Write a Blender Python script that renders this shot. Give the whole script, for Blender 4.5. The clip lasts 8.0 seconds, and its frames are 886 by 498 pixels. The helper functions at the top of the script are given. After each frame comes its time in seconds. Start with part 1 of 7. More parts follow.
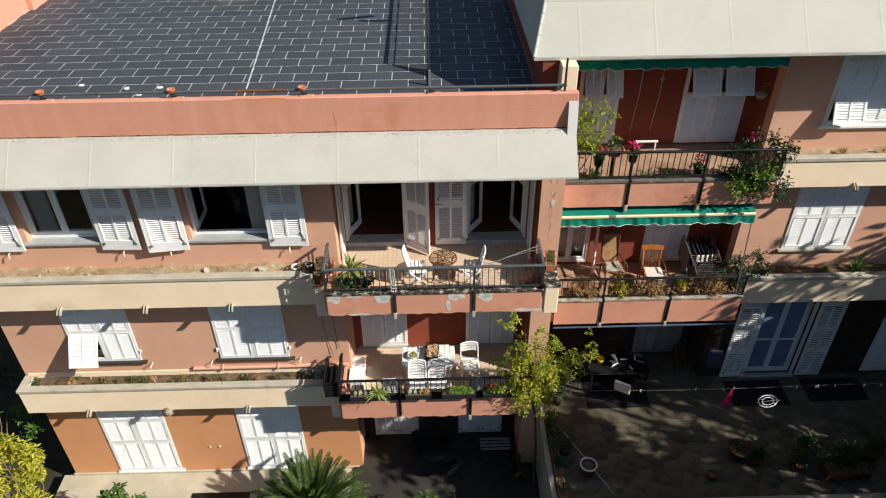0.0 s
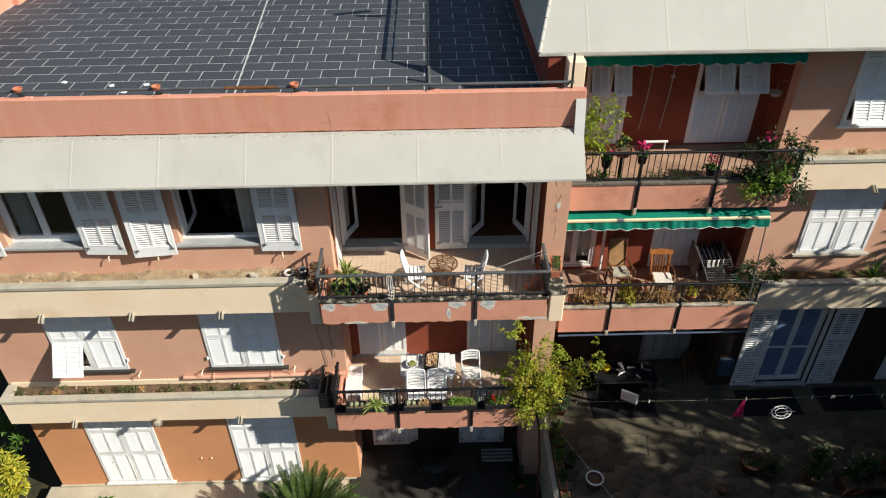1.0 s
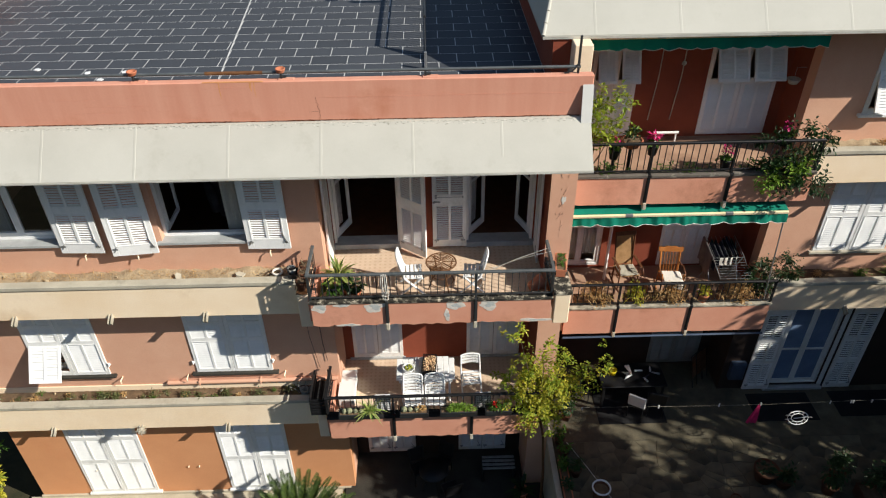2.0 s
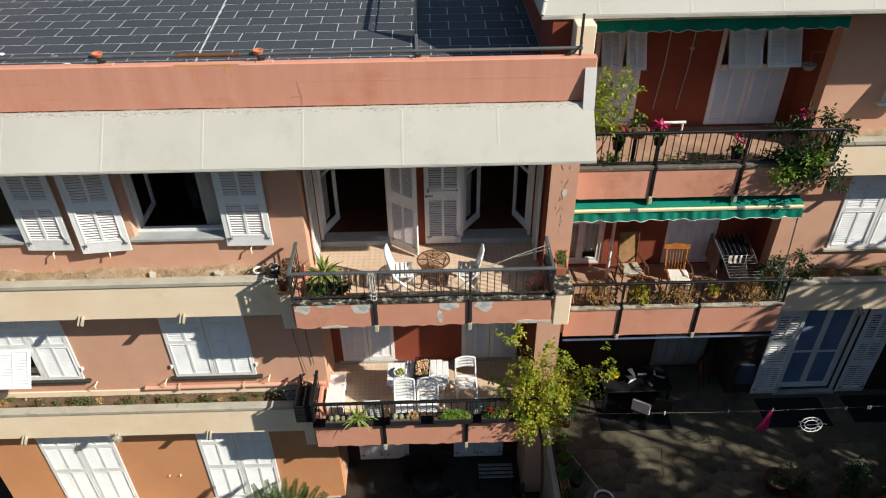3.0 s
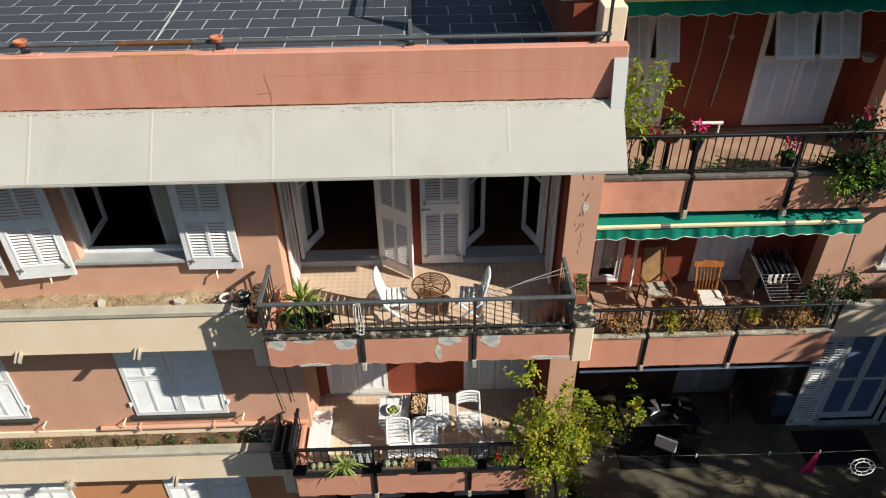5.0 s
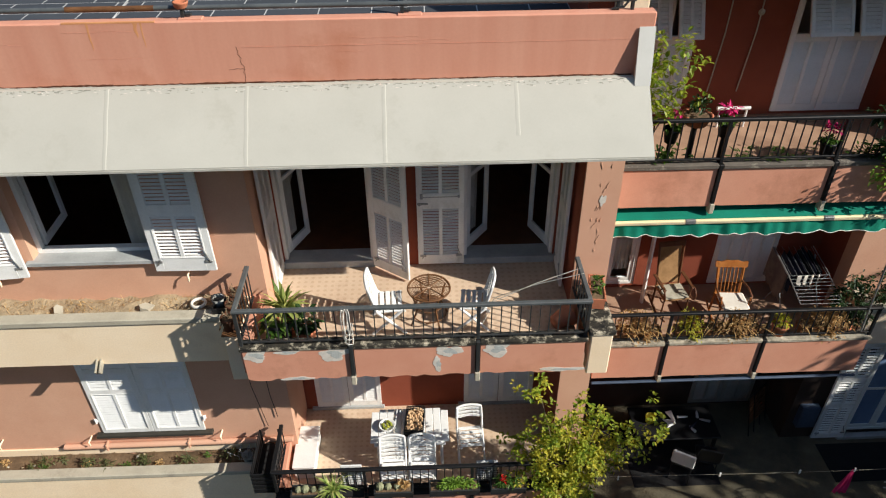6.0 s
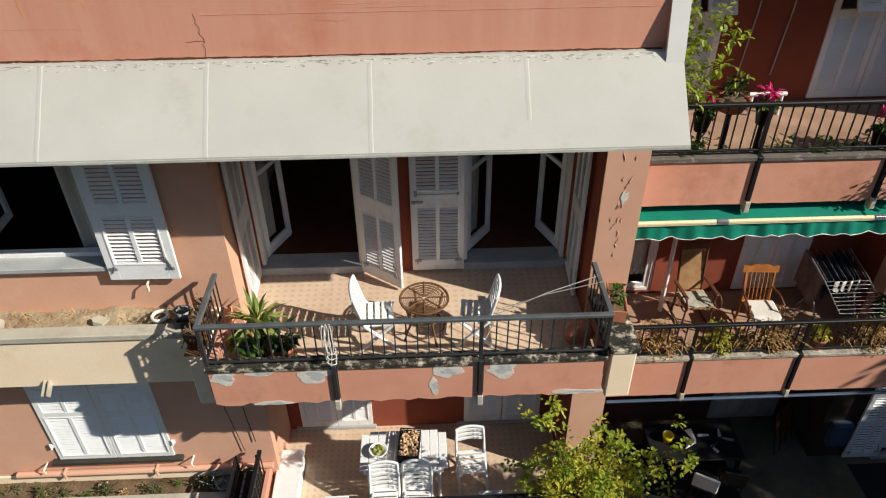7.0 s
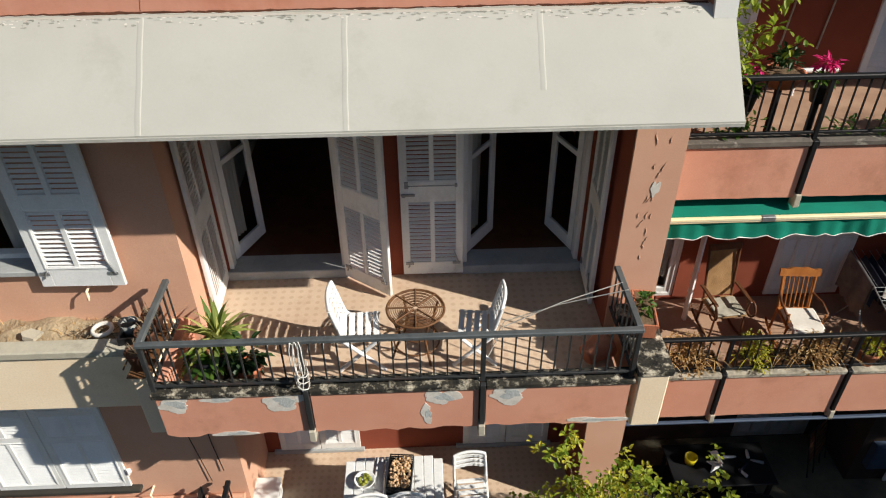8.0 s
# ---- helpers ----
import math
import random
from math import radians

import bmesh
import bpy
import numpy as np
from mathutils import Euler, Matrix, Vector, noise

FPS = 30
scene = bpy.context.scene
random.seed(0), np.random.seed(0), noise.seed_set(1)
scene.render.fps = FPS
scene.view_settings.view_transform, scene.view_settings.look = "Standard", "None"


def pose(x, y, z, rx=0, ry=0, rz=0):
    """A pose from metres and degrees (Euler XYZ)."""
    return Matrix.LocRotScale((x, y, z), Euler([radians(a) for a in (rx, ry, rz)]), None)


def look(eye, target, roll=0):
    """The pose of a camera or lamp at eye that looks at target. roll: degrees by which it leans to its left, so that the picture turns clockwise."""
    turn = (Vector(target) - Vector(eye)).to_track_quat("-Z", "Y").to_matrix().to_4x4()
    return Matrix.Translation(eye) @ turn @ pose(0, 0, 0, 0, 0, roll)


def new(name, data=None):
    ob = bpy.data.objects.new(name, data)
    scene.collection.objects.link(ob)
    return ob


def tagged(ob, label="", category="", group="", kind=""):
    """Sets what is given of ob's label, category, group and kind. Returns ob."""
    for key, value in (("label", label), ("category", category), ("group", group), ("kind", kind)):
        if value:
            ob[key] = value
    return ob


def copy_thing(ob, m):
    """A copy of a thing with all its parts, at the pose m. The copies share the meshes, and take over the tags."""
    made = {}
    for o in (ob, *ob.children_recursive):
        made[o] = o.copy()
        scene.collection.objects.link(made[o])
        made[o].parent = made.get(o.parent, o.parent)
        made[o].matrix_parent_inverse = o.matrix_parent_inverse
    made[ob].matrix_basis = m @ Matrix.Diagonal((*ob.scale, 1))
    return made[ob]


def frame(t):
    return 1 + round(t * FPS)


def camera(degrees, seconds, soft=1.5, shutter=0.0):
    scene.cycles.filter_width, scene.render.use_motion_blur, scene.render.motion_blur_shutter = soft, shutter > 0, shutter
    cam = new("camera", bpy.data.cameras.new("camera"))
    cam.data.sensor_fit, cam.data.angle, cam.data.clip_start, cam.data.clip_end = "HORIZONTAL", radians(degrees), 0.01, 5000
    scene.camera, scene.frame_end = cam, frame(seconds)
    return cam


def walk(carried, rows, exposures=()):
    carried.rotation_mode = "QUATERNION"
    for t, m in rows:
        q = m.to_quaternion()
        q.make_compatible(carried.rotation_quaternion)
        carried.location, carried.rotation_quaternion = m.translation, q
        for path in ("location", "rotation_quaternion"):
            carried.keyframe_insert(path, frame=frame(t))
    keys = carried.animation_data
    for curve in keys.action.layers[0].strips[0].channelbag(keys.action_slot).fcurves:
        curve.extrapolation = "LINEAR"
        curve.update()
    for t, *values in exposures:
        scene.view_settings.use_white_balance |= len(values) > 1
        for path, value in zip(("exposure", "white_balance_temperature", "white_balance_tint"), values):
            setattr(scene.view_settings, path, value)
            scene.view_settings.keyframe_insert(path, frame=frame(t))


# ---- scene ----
cam = camera(63.9, 8.0, soft=1.15)
PATH = [
    (0, (0.775, -10.888, 16.129), (0.806, -9.282, 14.937), -0.6),
    (0.5, (0.798, -10.605, 15.994), (0.827, -8.999, 14.803), -0.6),
    (1, (0.799, -10.297, 15.803), (0.828, -8.69, 14.612), -0.6),
    (1.5, (0.811, -9.974, 15.558), (0.839, -8.368, 14.366), -0.7),
    (3, (0.98, -9.034, 14.734), (1.011, -7.427, 13.543), -0.7),
    (3.5, (1.041, -8.681, 14.52), (1.073, -7.075, 13.329), -0.7),
    (4, (1.053, -8.297, 14.374), (1.083, -6.691, 13.183), -0.8),
    (4.5, (1.022, -7.861, 14.188), (1.053, -6.255, 12.996), -0.8),
    (4.7, (1.023, -7.647, 14.109), (1.054, -6.043, 12.913), -0.8),
    (6, (0.981, -6.455, 13.236), (1.028, -4.849, 12.045), -0.6),
    (6.5, (1.0, -5.965, 12.933), (1.048, -4.359, 11.742), -0.6),
    (7, (1.026, -5.459, 12.567), (1.077, -3.853, 11.375), -0.6),
    (7.5, (1.079, -4.959, 12.176), (1.127, -3.353, 10.985), -0.5),
    (8, (1.116, -4.417, 11.818), (1.165, -2.813, 10.624), -0.6),
]
walk(cam, [(t, look(eye, target, roll)) for t, eye, target, roll in PATH], [(0, 0.38), (3.5, 0.33), (6, 0.29), (8, 0.24)])

# ---- world and sun ----
SUN = Vector((2.2, -1.0, 1.65))
world = bpy.data.worlds.new("sky")
scene.world = world
world.use_nodes = True
wn = world.node_tree.nodes
sky = wn.new("ShaderNodeTexSky")
sky.sky_type = 'NISHITA'
sky.sun_disc = False
sky.dust_density, sky.ozone_density = 0.5, 1.5
sky.sun_elevation = math.atan2(SUN.z, math.hypot(SUN.x, SUN.y))
sky.sun_rotation = math.atan2(SUN.x, SUN.y)
wn["Background"].inputs["Strength"].default_value = 0.085
world.node_tree.links.new(sky.outputs[0], wn["Background"].inputs["Color"])
sun = new("sun", bpy.data.lights.new("sun", 'SUN'))
sun.data.energy, sun.data.angle, sun.data.color = 5.25, radians(0.53), (1.0, 0.95, 0.865)
sun.matrix_world = look(SUN * 20, (0, 0, 0))

# ---- materials ----


def col(r, g, b):
    """sRGB 0..255 to linear."""
    return tuple(((v / 255 + 0.055) / 1.055) ** 2.4 if v > 10 else v / 255 / 12.92 for v in (r, g, b)) + (1,)


def surface(name, a, b, scale=3.0, rough=0.8, bump=0.15, fine=60.0, metal=0.0, stain=None, stain_scale=0.9, stain_amt=0.5, stain_lo=0.55, spec=0.3, streak=False, island=0.0, grain_amt=0.13):
    """Two colours mixed by broad noise, fine grain, optional stains with an outline of their own, and fine relief."""
    m = bpy.data.materials.new(name)
    m.use_nodes = True
    nt = m.node_tree
    n, l = nt.nodes, nt.links
    bs = n["Principled BSDF"]
    tc = n.new("ShaderNodeTexCoord")
    broad = n.new("ShaderNodeTexNoise")
    broad.inputs["Scale"].default_value, broad.inputs["Detail"].default_value = scale, 6
    broad.inputs["Roughness"].default_value = 0.62
    if streak:
        mp = n.new("ShaderNodeMapping")
        mp.inputs["Scale"].default_value = (3.0, 3.0, 0.35)
        l.new(tc.outputs["Object"], mp.inputs["Vector"])
        l.new(mp.outputs[0], broad.inputs["Vector"])
    else:
        l.new(tc.outputs["Object"], broad.inputs["Vector"])
    ramp = n.new("ShaderNodeMapRange")
    ramp.inputs["From Min"].default_value, ramp.inputs["From Max"].default_value = 0.32, 0.68
    l.new(broad.outputs["Fac"], ramp.inputs["Value"])
    mix = n.new("ShaderNodeMix")
    mix.data_type = 'RGBA'
    mix.inputs["A"].default_value, mix.inputs["B"].default_value = a, b
    l.new(ramp.outputs[0], mix.inputs["Factor"])
    out = mix.outputs["Result"]
    grain = n.new("ShaderNodeTexNoise")
    grain.inputs["Scale"].default_value, grain.inputs["Detail"].default_value = fine, 4
    l.new(tc.outputs["Object"], grain.inputs["Vector"])
    gm = n.new("ShaderNodeMapRange")
    gm.inputs["To Min"].default_value, gm.inputs["To Max"].default_value = 1 - grain_amt, 1 + grain_amt
    l.new(grain.outputs["Fac"], gm.inputs["Value"])
    mul = n.new("ShaderNodeMix")
    mul.data_type, mul.blend_type = 'RGBA', 'MULTIPLY'
    mul.inputs["Factor"].default_value = 1.0
    l.new(out, mul.inputs["A"])
    l.new(gm.outputs[0], mul.inputs["B"])
    out = mul.outputs["Result"]
    if stain:
        sn = n.new("ShaderNodeTexNoise")
        sn.inputs["Scale"].default_value, sn.inputs["Detail"].default_value, sn.inputs["Roughness"].default_value = stain_scale, 8, 0.7
        l.new(tc.outputs["Object"], sn.inputs["Vector"])
        sr = n.new("ShaderNodeMapRange")
        sr.inputs["From Min"].default_value, sr.inputs["From Max"].default_value = stain_lo, stain_lo + 0.17
        sr.inputs["To Max"].default_value = stain_amt
        l.new(sn.outputs["Fac"], sr.inputs["Value"])
        sm = n.new("ShaderNodeMix")
        sm.data_type = 'RGBA'
        sm.inputs["B"].default_value = stain
        l.new(out, sm.inputs["A"])
        l.new(sr.outputs[0], sm.inputs["Factor"])
        out = sm.outputs["Result"]
    if island:
        ge = n.new("ShaderNodeNewGeometry")
        oi = n.new("ShaderNodeObjectInfo")
        ad = n.new("ShaderNodeMath")
        ad.operation = 'ADD'
        l.new(ge.outputs["Random Per Island"], ad.inputs[0])
        l.new(oi.outputs["Random"], ad.inputs[1])
        fr = n.new("ShaderNodeMath")
        fr.operation = 'FRACT'
        l.new(ad.outputs[0], fr.inputs[0])
        ir = n.new("ShaderNodeMapRange")
        ir.inputs["To Min"].default_value, ir.inputs["To Max"].default_value = 1 - island, 1 + island
        l.new(fr.outputs[0], ir.inputs["Value"])
        im = n.new("ShaderNodeMix")
        im.data_type, im.blend_type = 'RGBA', 'MULTIPLY'
        im.inputs["Factor"].default_value = 1.0
        l.new(out, im.inputs["A"])
        l.new(ir.outputs[0], im.inputs["B"])
        out = im.outputs["Result"]
    l.new(out, bs.inputs["Base Color"])
    bs.inputs["Roughness"].default_value = rough
    bs.inputs["Metallic"].default_value = metal
    bs.inputs["Specular IOR Level"].default_value = spec
    if bump:
        bp = n.new("ShaderNodeBump")
        bp.inputs["Strength"].default_value, bp.inputs["Distance"].default_value = bump, 0.02
        l.new(grain.outputs["Fac"], bp.inputs["Height"])
        l.new(bp.outputs[0], bs.inputs["Normal"])
    return m


def foliage(name, a, b, through_light=0.35):
    m = bpy.data.materials.new(name)
    m.use_nodes = True
    n, l = m.node_tree.nodes, m.node_tree.links
    bs = n["Principled BSDF"]
    ge = n.new("ShaderNodeNewGeometry")
    ramp = n.new("ShaderNodeMix")
    ramp.data_type = 'RGBA'
    ramp.inputs["A"].default_value, ramp.inputs["B"].default_value = a, b
    l.new(ge.outputs["Random Per Island"], ramp.inputs["Factor"])
    l.new(ramp.outputs["Result"], bs.inputs["Base Color"])
    bs.inputs["Roughness"].default_value = 0.5
    bs.inputs["Specular IOR Level"].default_value = 0.35
    tr = n.new("ShaderNodeBsdfTranslucent")
    l.new(ramp.outputs["Result"], tr.inputs["Color"])
    ms = n.new("ShaderNodeMixShader")
    ms.inputs[0].default_value = through_light
    l.new(bs.outputs[0], ms.inputs[1])
    l.new(tr.outputs[0], ms.inputs[2])
    l.new(ms.outputs[0], n["Material Output"].inputs["Surface"])
    return m


def dotted_tiles(name, a, b, joint):
    """Small stoneware floor tiles, each with a darker raised dot."""
    m = surface(name, a, b, 2.0, 0.55, 0.1, 80, stain=col(150, 110, 85), stain_scale=1.7, stain_amt=0.35)
    n, l = m.node_tree.nodes, m.node_tree.links
    bs = n["Principled BSDF"]
    base = bs.inputs["Base Color"].links[0].from_socket
    tc = n.new("ShaderNodeTexCoord")
    vo = n.new("ShaderNodeTexVoronoi")
    vo.inputs["Scale"].default_value, vo.inputs["Randomness"].default_value = 10.0, 0.0
    vo.voronoi_dimensions = '2D'
    l.new(tc.outputs["Object"], vo.inputs["Vector"])
    r = n.new("ShaderNodeMapRange")
    r.inputs["From Min"].default_value, r.inputs["From Max"].default_value = 0.2, 0.3
    r.inputs["To Min"].default_value, r.inputs["To Max"].default_value = 0.3, 0.0
    l.new(vo.outputs["Distance"], r.inputs["Value"])
    mx = n.new("ShaderNodeMix")
    mx.data_type = 'RGBA'
    mx.inputs["B"].default_value = joint
    l.new(base, mx.inputs["A"])
    l.new(r.outputs[0], mx.inputs["Factor"])
    l.new(mx.outputs["Result"], bs.inputs["Base Color"])
    return m


def glass(name, tint=(0.9, 0.95, 1.0, 1)):
    m = bpy.data.materials.new(name)
    m.use_nodes = True
    bs = m.node_tree.nodes["Principled BSDF"]
    bs.inputs["Base Color"].default_value = tint
    bs.inputs["Transmission Weight"].default_value = 1.0
    bs.inputs["Roughness"].default_value, bs.inputs["IOR"].default_value = 0.02, 1.45
    return m


SALMON = surface("salmon_stucco", col(212, 167, 140), col(203, 154, 127), 0.8, 0.9, 0.07, 90, stain=col(188, 138, 112), stain_scale=0.7, stain_amt=0.4)
APRON = surface("apron_stucco", col(212, 154, 128), col(204, 142, 116), 1.6, 0.9, 0.08, 90, stain=col(152, 98, 70), stain_scale=1.1, stain_amt=0.5, stain_lo=0.55)
PARAPET = surface("parapet_stucco", col(212, 154, 130), col(204, 141, 117), 1.1, 0.9, 0.03, 30, grain_amt=0.05, stain=col(186, 116, 84), stain_scale=0.9, stain_amt=0.6, streak=True)
ORANGE = surface("orange_stucco", col(209, 150, 106), col(200, 140, 98), 0.9, 0.9, 0.07, 90, stain=col(200, 124, 84), stain_scale=0.6, stain_amt=0.4)
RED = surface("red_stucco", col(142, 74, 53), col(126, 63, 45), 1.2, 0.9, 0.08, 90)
CREAM = surface("cream_stucco", col(246, 226, 196), col(238, 213, 178), 0.9, 0.9, 0.06, 50, stain=col(196, 160, 116), stain_scale=0.5, stain_amt=0.5)
CANOPY = surface("canopy_membrane", col(186, 184, 173), col(176, 174, 163), 0.7, 0.8, 0.02, 50, stain=col(160, 156, 142), stain_scale=1.3, stain_amt=0.5, grain_amt=0.03)
# Lighter than the membrane, making up for the strip's steeper angle to the sun.
LIFTED_MEMBRANE = surface("lightened_membrane", col(212, 211, 204), col(202, 201, 194), 1.5, 0.7, 0.02, 50, grain_amt=0.03)
CONCRETE = surface("weathered_concrete", col(186, 179, 160), col(164, 157, 140), 2.2, 0.95, 0.15, 45, stain=col(92, 90, 80), stain_scale=1.6, stain_amt=0.6)
KERB = surface("blackened_kerb", col(62, 58, 49), col(26, 26, 25), 12.0, 0.95, 0.6, 40, stain=col(226, 214, 188), stain_scale=8.0, stain_amt=0.95, stain_lo=0.505)
GREYEDGE = surface("grey_painted_edge", col(112, 104, 94), col(82, 77, 71), 5.0, 0.9, 0.3, 40, stain=col(206, 196, 176), stain_scale=5.0, stain_amt=0.7, stain_lo=0.56)
EDGE = surface("lichen_edge", col(196, 187, 166), col(108, 102, 90), 7.0, 0.95, 0.6, 40)
DRIP = surface("grey_drip_edge", col(190, 188, 178), col(164, 162, 152), 3.0, 0.9, 0.1, 40)
DARKCLAY = surface("dark_clay", col(104, 66, 46), col(78, 50, 36), 5.0, 0.9, 0.3, 60)
# Brown kept dark to stand in for deep shade on ground floor walls.
SHADE_BROWN = surface("shade_darkened_stucco", col(66, 53, 46), col(50, 41, 36), 1.2, 0.9, 0.2, 90, stain=col(60, 36, 28), stain_scale=0.8, stain_amt=0.5)
BROWNTILE = surface("brown_floor_tiles", col(178, 146, 122), col(156, 124, 102), 2.0, 0.6, 0.1, 60, stain=col(92, 66, 52), stain_scale=1.4, stain_amt=0.5)
MORTARGREY = surface("bare_grey_mortar", col(190, 193, 189), col(156, 160, 157), 12.0, 0.95, 0.3, 50)
LICHEN = surface("grey_green_lichen", col(160, 159, 147), col(132, 131, 120), 9.0, 0.95, 0.2, 50)
RUST = surface("ochre_rust_stain", col(214, 152, 104), col(202, 138, 92), 6.0, 0.9, 0.05, 60)
PATCH = surface("grey_mortar_patch", col(218, 212, 202), col(194, 188, 176), 9.0, 0.9, 0.1, 50, stain=col(198, 160, 136), stain_scale=7.0, stain_amt=0.7)
WHITE = surface("white_paint", col(236, 236, 233), col(224, 225, 222), 2.0, 0.55, 0.1, 70, stain=col(186, 184, 174), stain_scale=2.2, stain_amt=0.35)
OLDWHITE = surface("old_white_paint", col(234, 233, 229), col(222, 221, 216), 2.5, 0.6, 0.1, 60, stain=col(176, 172, 160), stain_scale=2.5, stain_amt=0.5)
PLASTIC = surface("white_plastic", col(235, 235, 232), col(228, 228, 224), 3.0, 0.35, 0.02, 40, spec=0.5)
IRON = surface("dark_painted_iron", col(52, 54, 54), col(38, 39, 40), 6.0, 0.5, 0.2, 60, stain=col(96, 62, 40), stain_scale=3.0, stain_amt=0.5, spec=0.5)
RAILPAINT = surface("grey_rail_paint", col(92, 96, 96), col(72, 76, 77), 5.0, 0.45, 0.15, 60, spec=0.5)
STEEL = surface("galvanised_steel", col(168, 170, 170), col(140, 142, 142), 8.0, 0.4, 0.1, 60, metal=0.6)
TILE = surface("black_roof_tile", col(72, 75, 79), col(60, 63, 68), 0.5, 0.6, 0.1, 70, stain=col(112, 105, 96), stain_scale=0.35, stain_amt=0.6, island=0.1, grain_amt=0.06, spec=0.2)
GROUT = surface("pale_grout", col(204, 204, 200), col(178, 178, 174), 3.0, 0.9, 0.2, 50)
TERRACOTTA = surface("terracotta", col(192, 122, 90), col(174, 104, 74), 5.0, 0.85, 0.3, 60, stain=col(196, 164, 138), stain_scale=4, stain_amt=0.4)
SOIL = surface("dry_soil", col(120, 98, 74), col(82, 66, 50), 5.0, 1.0, 0.9, 30)
SAND = surface("dry_planter_soil", col(178, 160, 130), col(142, 124, 98), 4.0, 1.0, 0.9, 25, stain=col(120, 98, 72), stain_scale=3, stain_amt=0.6)
STONE = surface("grey_paving_stone", col(106, 98, 78), col(74, 70, 58), 2.0, 0.9, 0.5, 30, stain=col(60, 58, 52), stain_scale=1.5, stain_amt=0.6, island=0.3)
# For dark sills, and for the patio, where it deepens the shade.
DARKSTONE = surface("dark_stone", col(64, 61, 54), col(44, 42, 38), 1.5, 0.85, 0.3, 30, stain=col(40, 38, 34), stain_scale=1.2, stain_amt=0.6)
BLUEMETAL = surface("blue_grey_metal", col(74, 88, 108), col(58, 70, 88), 3.0, 0.5, 0.1, 50)
MORTAR = surface("paving_mortar", col(98, 92, 76), col(78, 73, 60), 3.0, 1.0, 0.5, 40)
PAVE = surface("pale_concrete_path", col(196, 186, 164), col(172, 162, 140), 1.2, 0.95, 0.4, 40, stain=col(130, 122, 104), stain_scale=0.8, stain_amt=0.5)
EARTH = surface("garden_earth", col(70, 64, 46), col(46, 48, 32), 1.5, 1.0, 0.8, 20)
HILL_SCREEN = surface("hill_screen_green", col(66, 76, 46), col(42, 52, 32), 0.08, 1.0, 0.0, 1.5, grain_amt=0.4)
FLOORTILE = dotted_tiles("balcony_floor_tiles", col(214, 190, 164), col(202, 176, 150), col(166, 128, 102))
WOODFLOOR = surface("dark_parquet", col(96, 58, 36), col(74, 42, 26), 4.0, 0.45, 0.1, 40)
PLASTER = surface("interior_plaster", col(196, 190, 180), col(184, 178, 168), 1.0, 0.9, 0.1, 60)
MARBLE = surface("grey_marble_sill", col(176, 178, 176), col(154, 157, 156), 3.0, 0.5, 0.1, 40, stain=col(120, 120, 114), stain_scale=2, stain_amt=0.4)
GREEN = surface("green_awning_cloth", col(0, 126, 102), col(0, 108, 88), 2.0, 0.85, 0.2, 120)
AWNBAR = surface("cream_awning_bar", col(236, 224, 180), col(226, 212, 166), 3.0, 0.5, 0.05, 60)
WICKER = surface("brown_wicker", col(124, 86, 54), col(92, 60, 36), 8.0, 0.6, 0.3, 80)
HONEYWOOD = surface("honey_wood", col(182, 118, 62), col(152, 92, 44), 4.0, 0.4, 0.1, 40, streak=True)
DARKWOOD = surface("dark_wood", col(110, 70, 44), col(80, 50, 32), 4.0, 0.5, 0.2, 40, streak=True)
CANE = surface("beige_cane_cloth", col(164, 128, 88), col(136, 104, 68), 5.0, 0.9, 0.3, 70)
FABRIC_WHITE = surface("white_cloth", col(226, 220, 208), col(206, 200, 188), 4.0, 0.9, 0.2, 90)
FABRIC_GREY = surface("grey_cloth", col(128, 118, 112), col(96, 90, 88), 6.0, 0.9, 0.2, 90, stain=col(70, 66, 66), stain_scale=5.0)
FABRIC_PAD = surface("faded_pale_cloth", col(186, 180, 162), col(150, 144, 128), 7.0, 0.9, 0.2, 90, stain=col(104, 100, 84), stain_scale=6.0)
FABRIC_DARK = surface("dark_blue_cloth", col(48, 50, 66), col(36, 36, 48), 4.0, 0.9, 0.2, 90)
FABRIC_PINK = surface("pink_cloth", col(220, 52, 110), col(190, 40, 92), 5.0, 0.9, 0.2, 90)
BLACKMAT = surface("black_rubber_mat", col(34, 34, 34), col(26, 26, 27), 4.0, 0.9, 0.4, 90)
BLACKMETAL = surface("black_metal", col(30, 30, 31), col(22, 22, 24), 4.0, 0.5, 0.1, 60)
ROPE = surface("white_rope", col(226, 222, 212), col(206, 202, 192), 9.0, 0.9, 0.2, 90)
YELLOW = surface("yellow_plastic", col(226, 206, 40), col(210, 190, 30), 4.0, 0.4, 0.0, 40)
PAPER = surface("printed_paper", col(206, 210, 214), col(150, 160, 172), 9.0, 0.8, 0.0, 40)
CACTUS = surface("grey_green_cactus", col(156, 154, 124), col(112, 118, 86), 20.0, 0.8, 0.2, 90)
NUTS = surface("brown_walnuts", col(218, 186, 146), col(186, 148, 108), 20.0, 0.8, 0.3, 90, island=0.25)
FRUIT = surface("green_fruit", col(150, 150, 50), col(110, 118, 36), 8.0, 0.5, 0.1, 60, island=0.2)
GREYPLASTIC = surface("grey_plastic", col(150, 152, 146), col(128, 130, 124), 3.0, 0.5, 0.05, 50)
BARK = surface("grey_bark", col(128, 112, 90), col(92, 80, 62), 6.0, 0.95, 0.6, 40)
CURTAIN = surface("white_curtain", col(214, 208, 196), col(196, 190, 176), 2.0, 0.95, 0.1, 80)
GLASS = glass("window_glass")
# Opaque panes; the blue sky reflection is put into their colour.
GLASS_SKY = surface("glass_painted_sky_blue", col(124, 146, 178), col(100, 122, 154), 1.5, 0.08, 0.0, 30, spec=0.7)
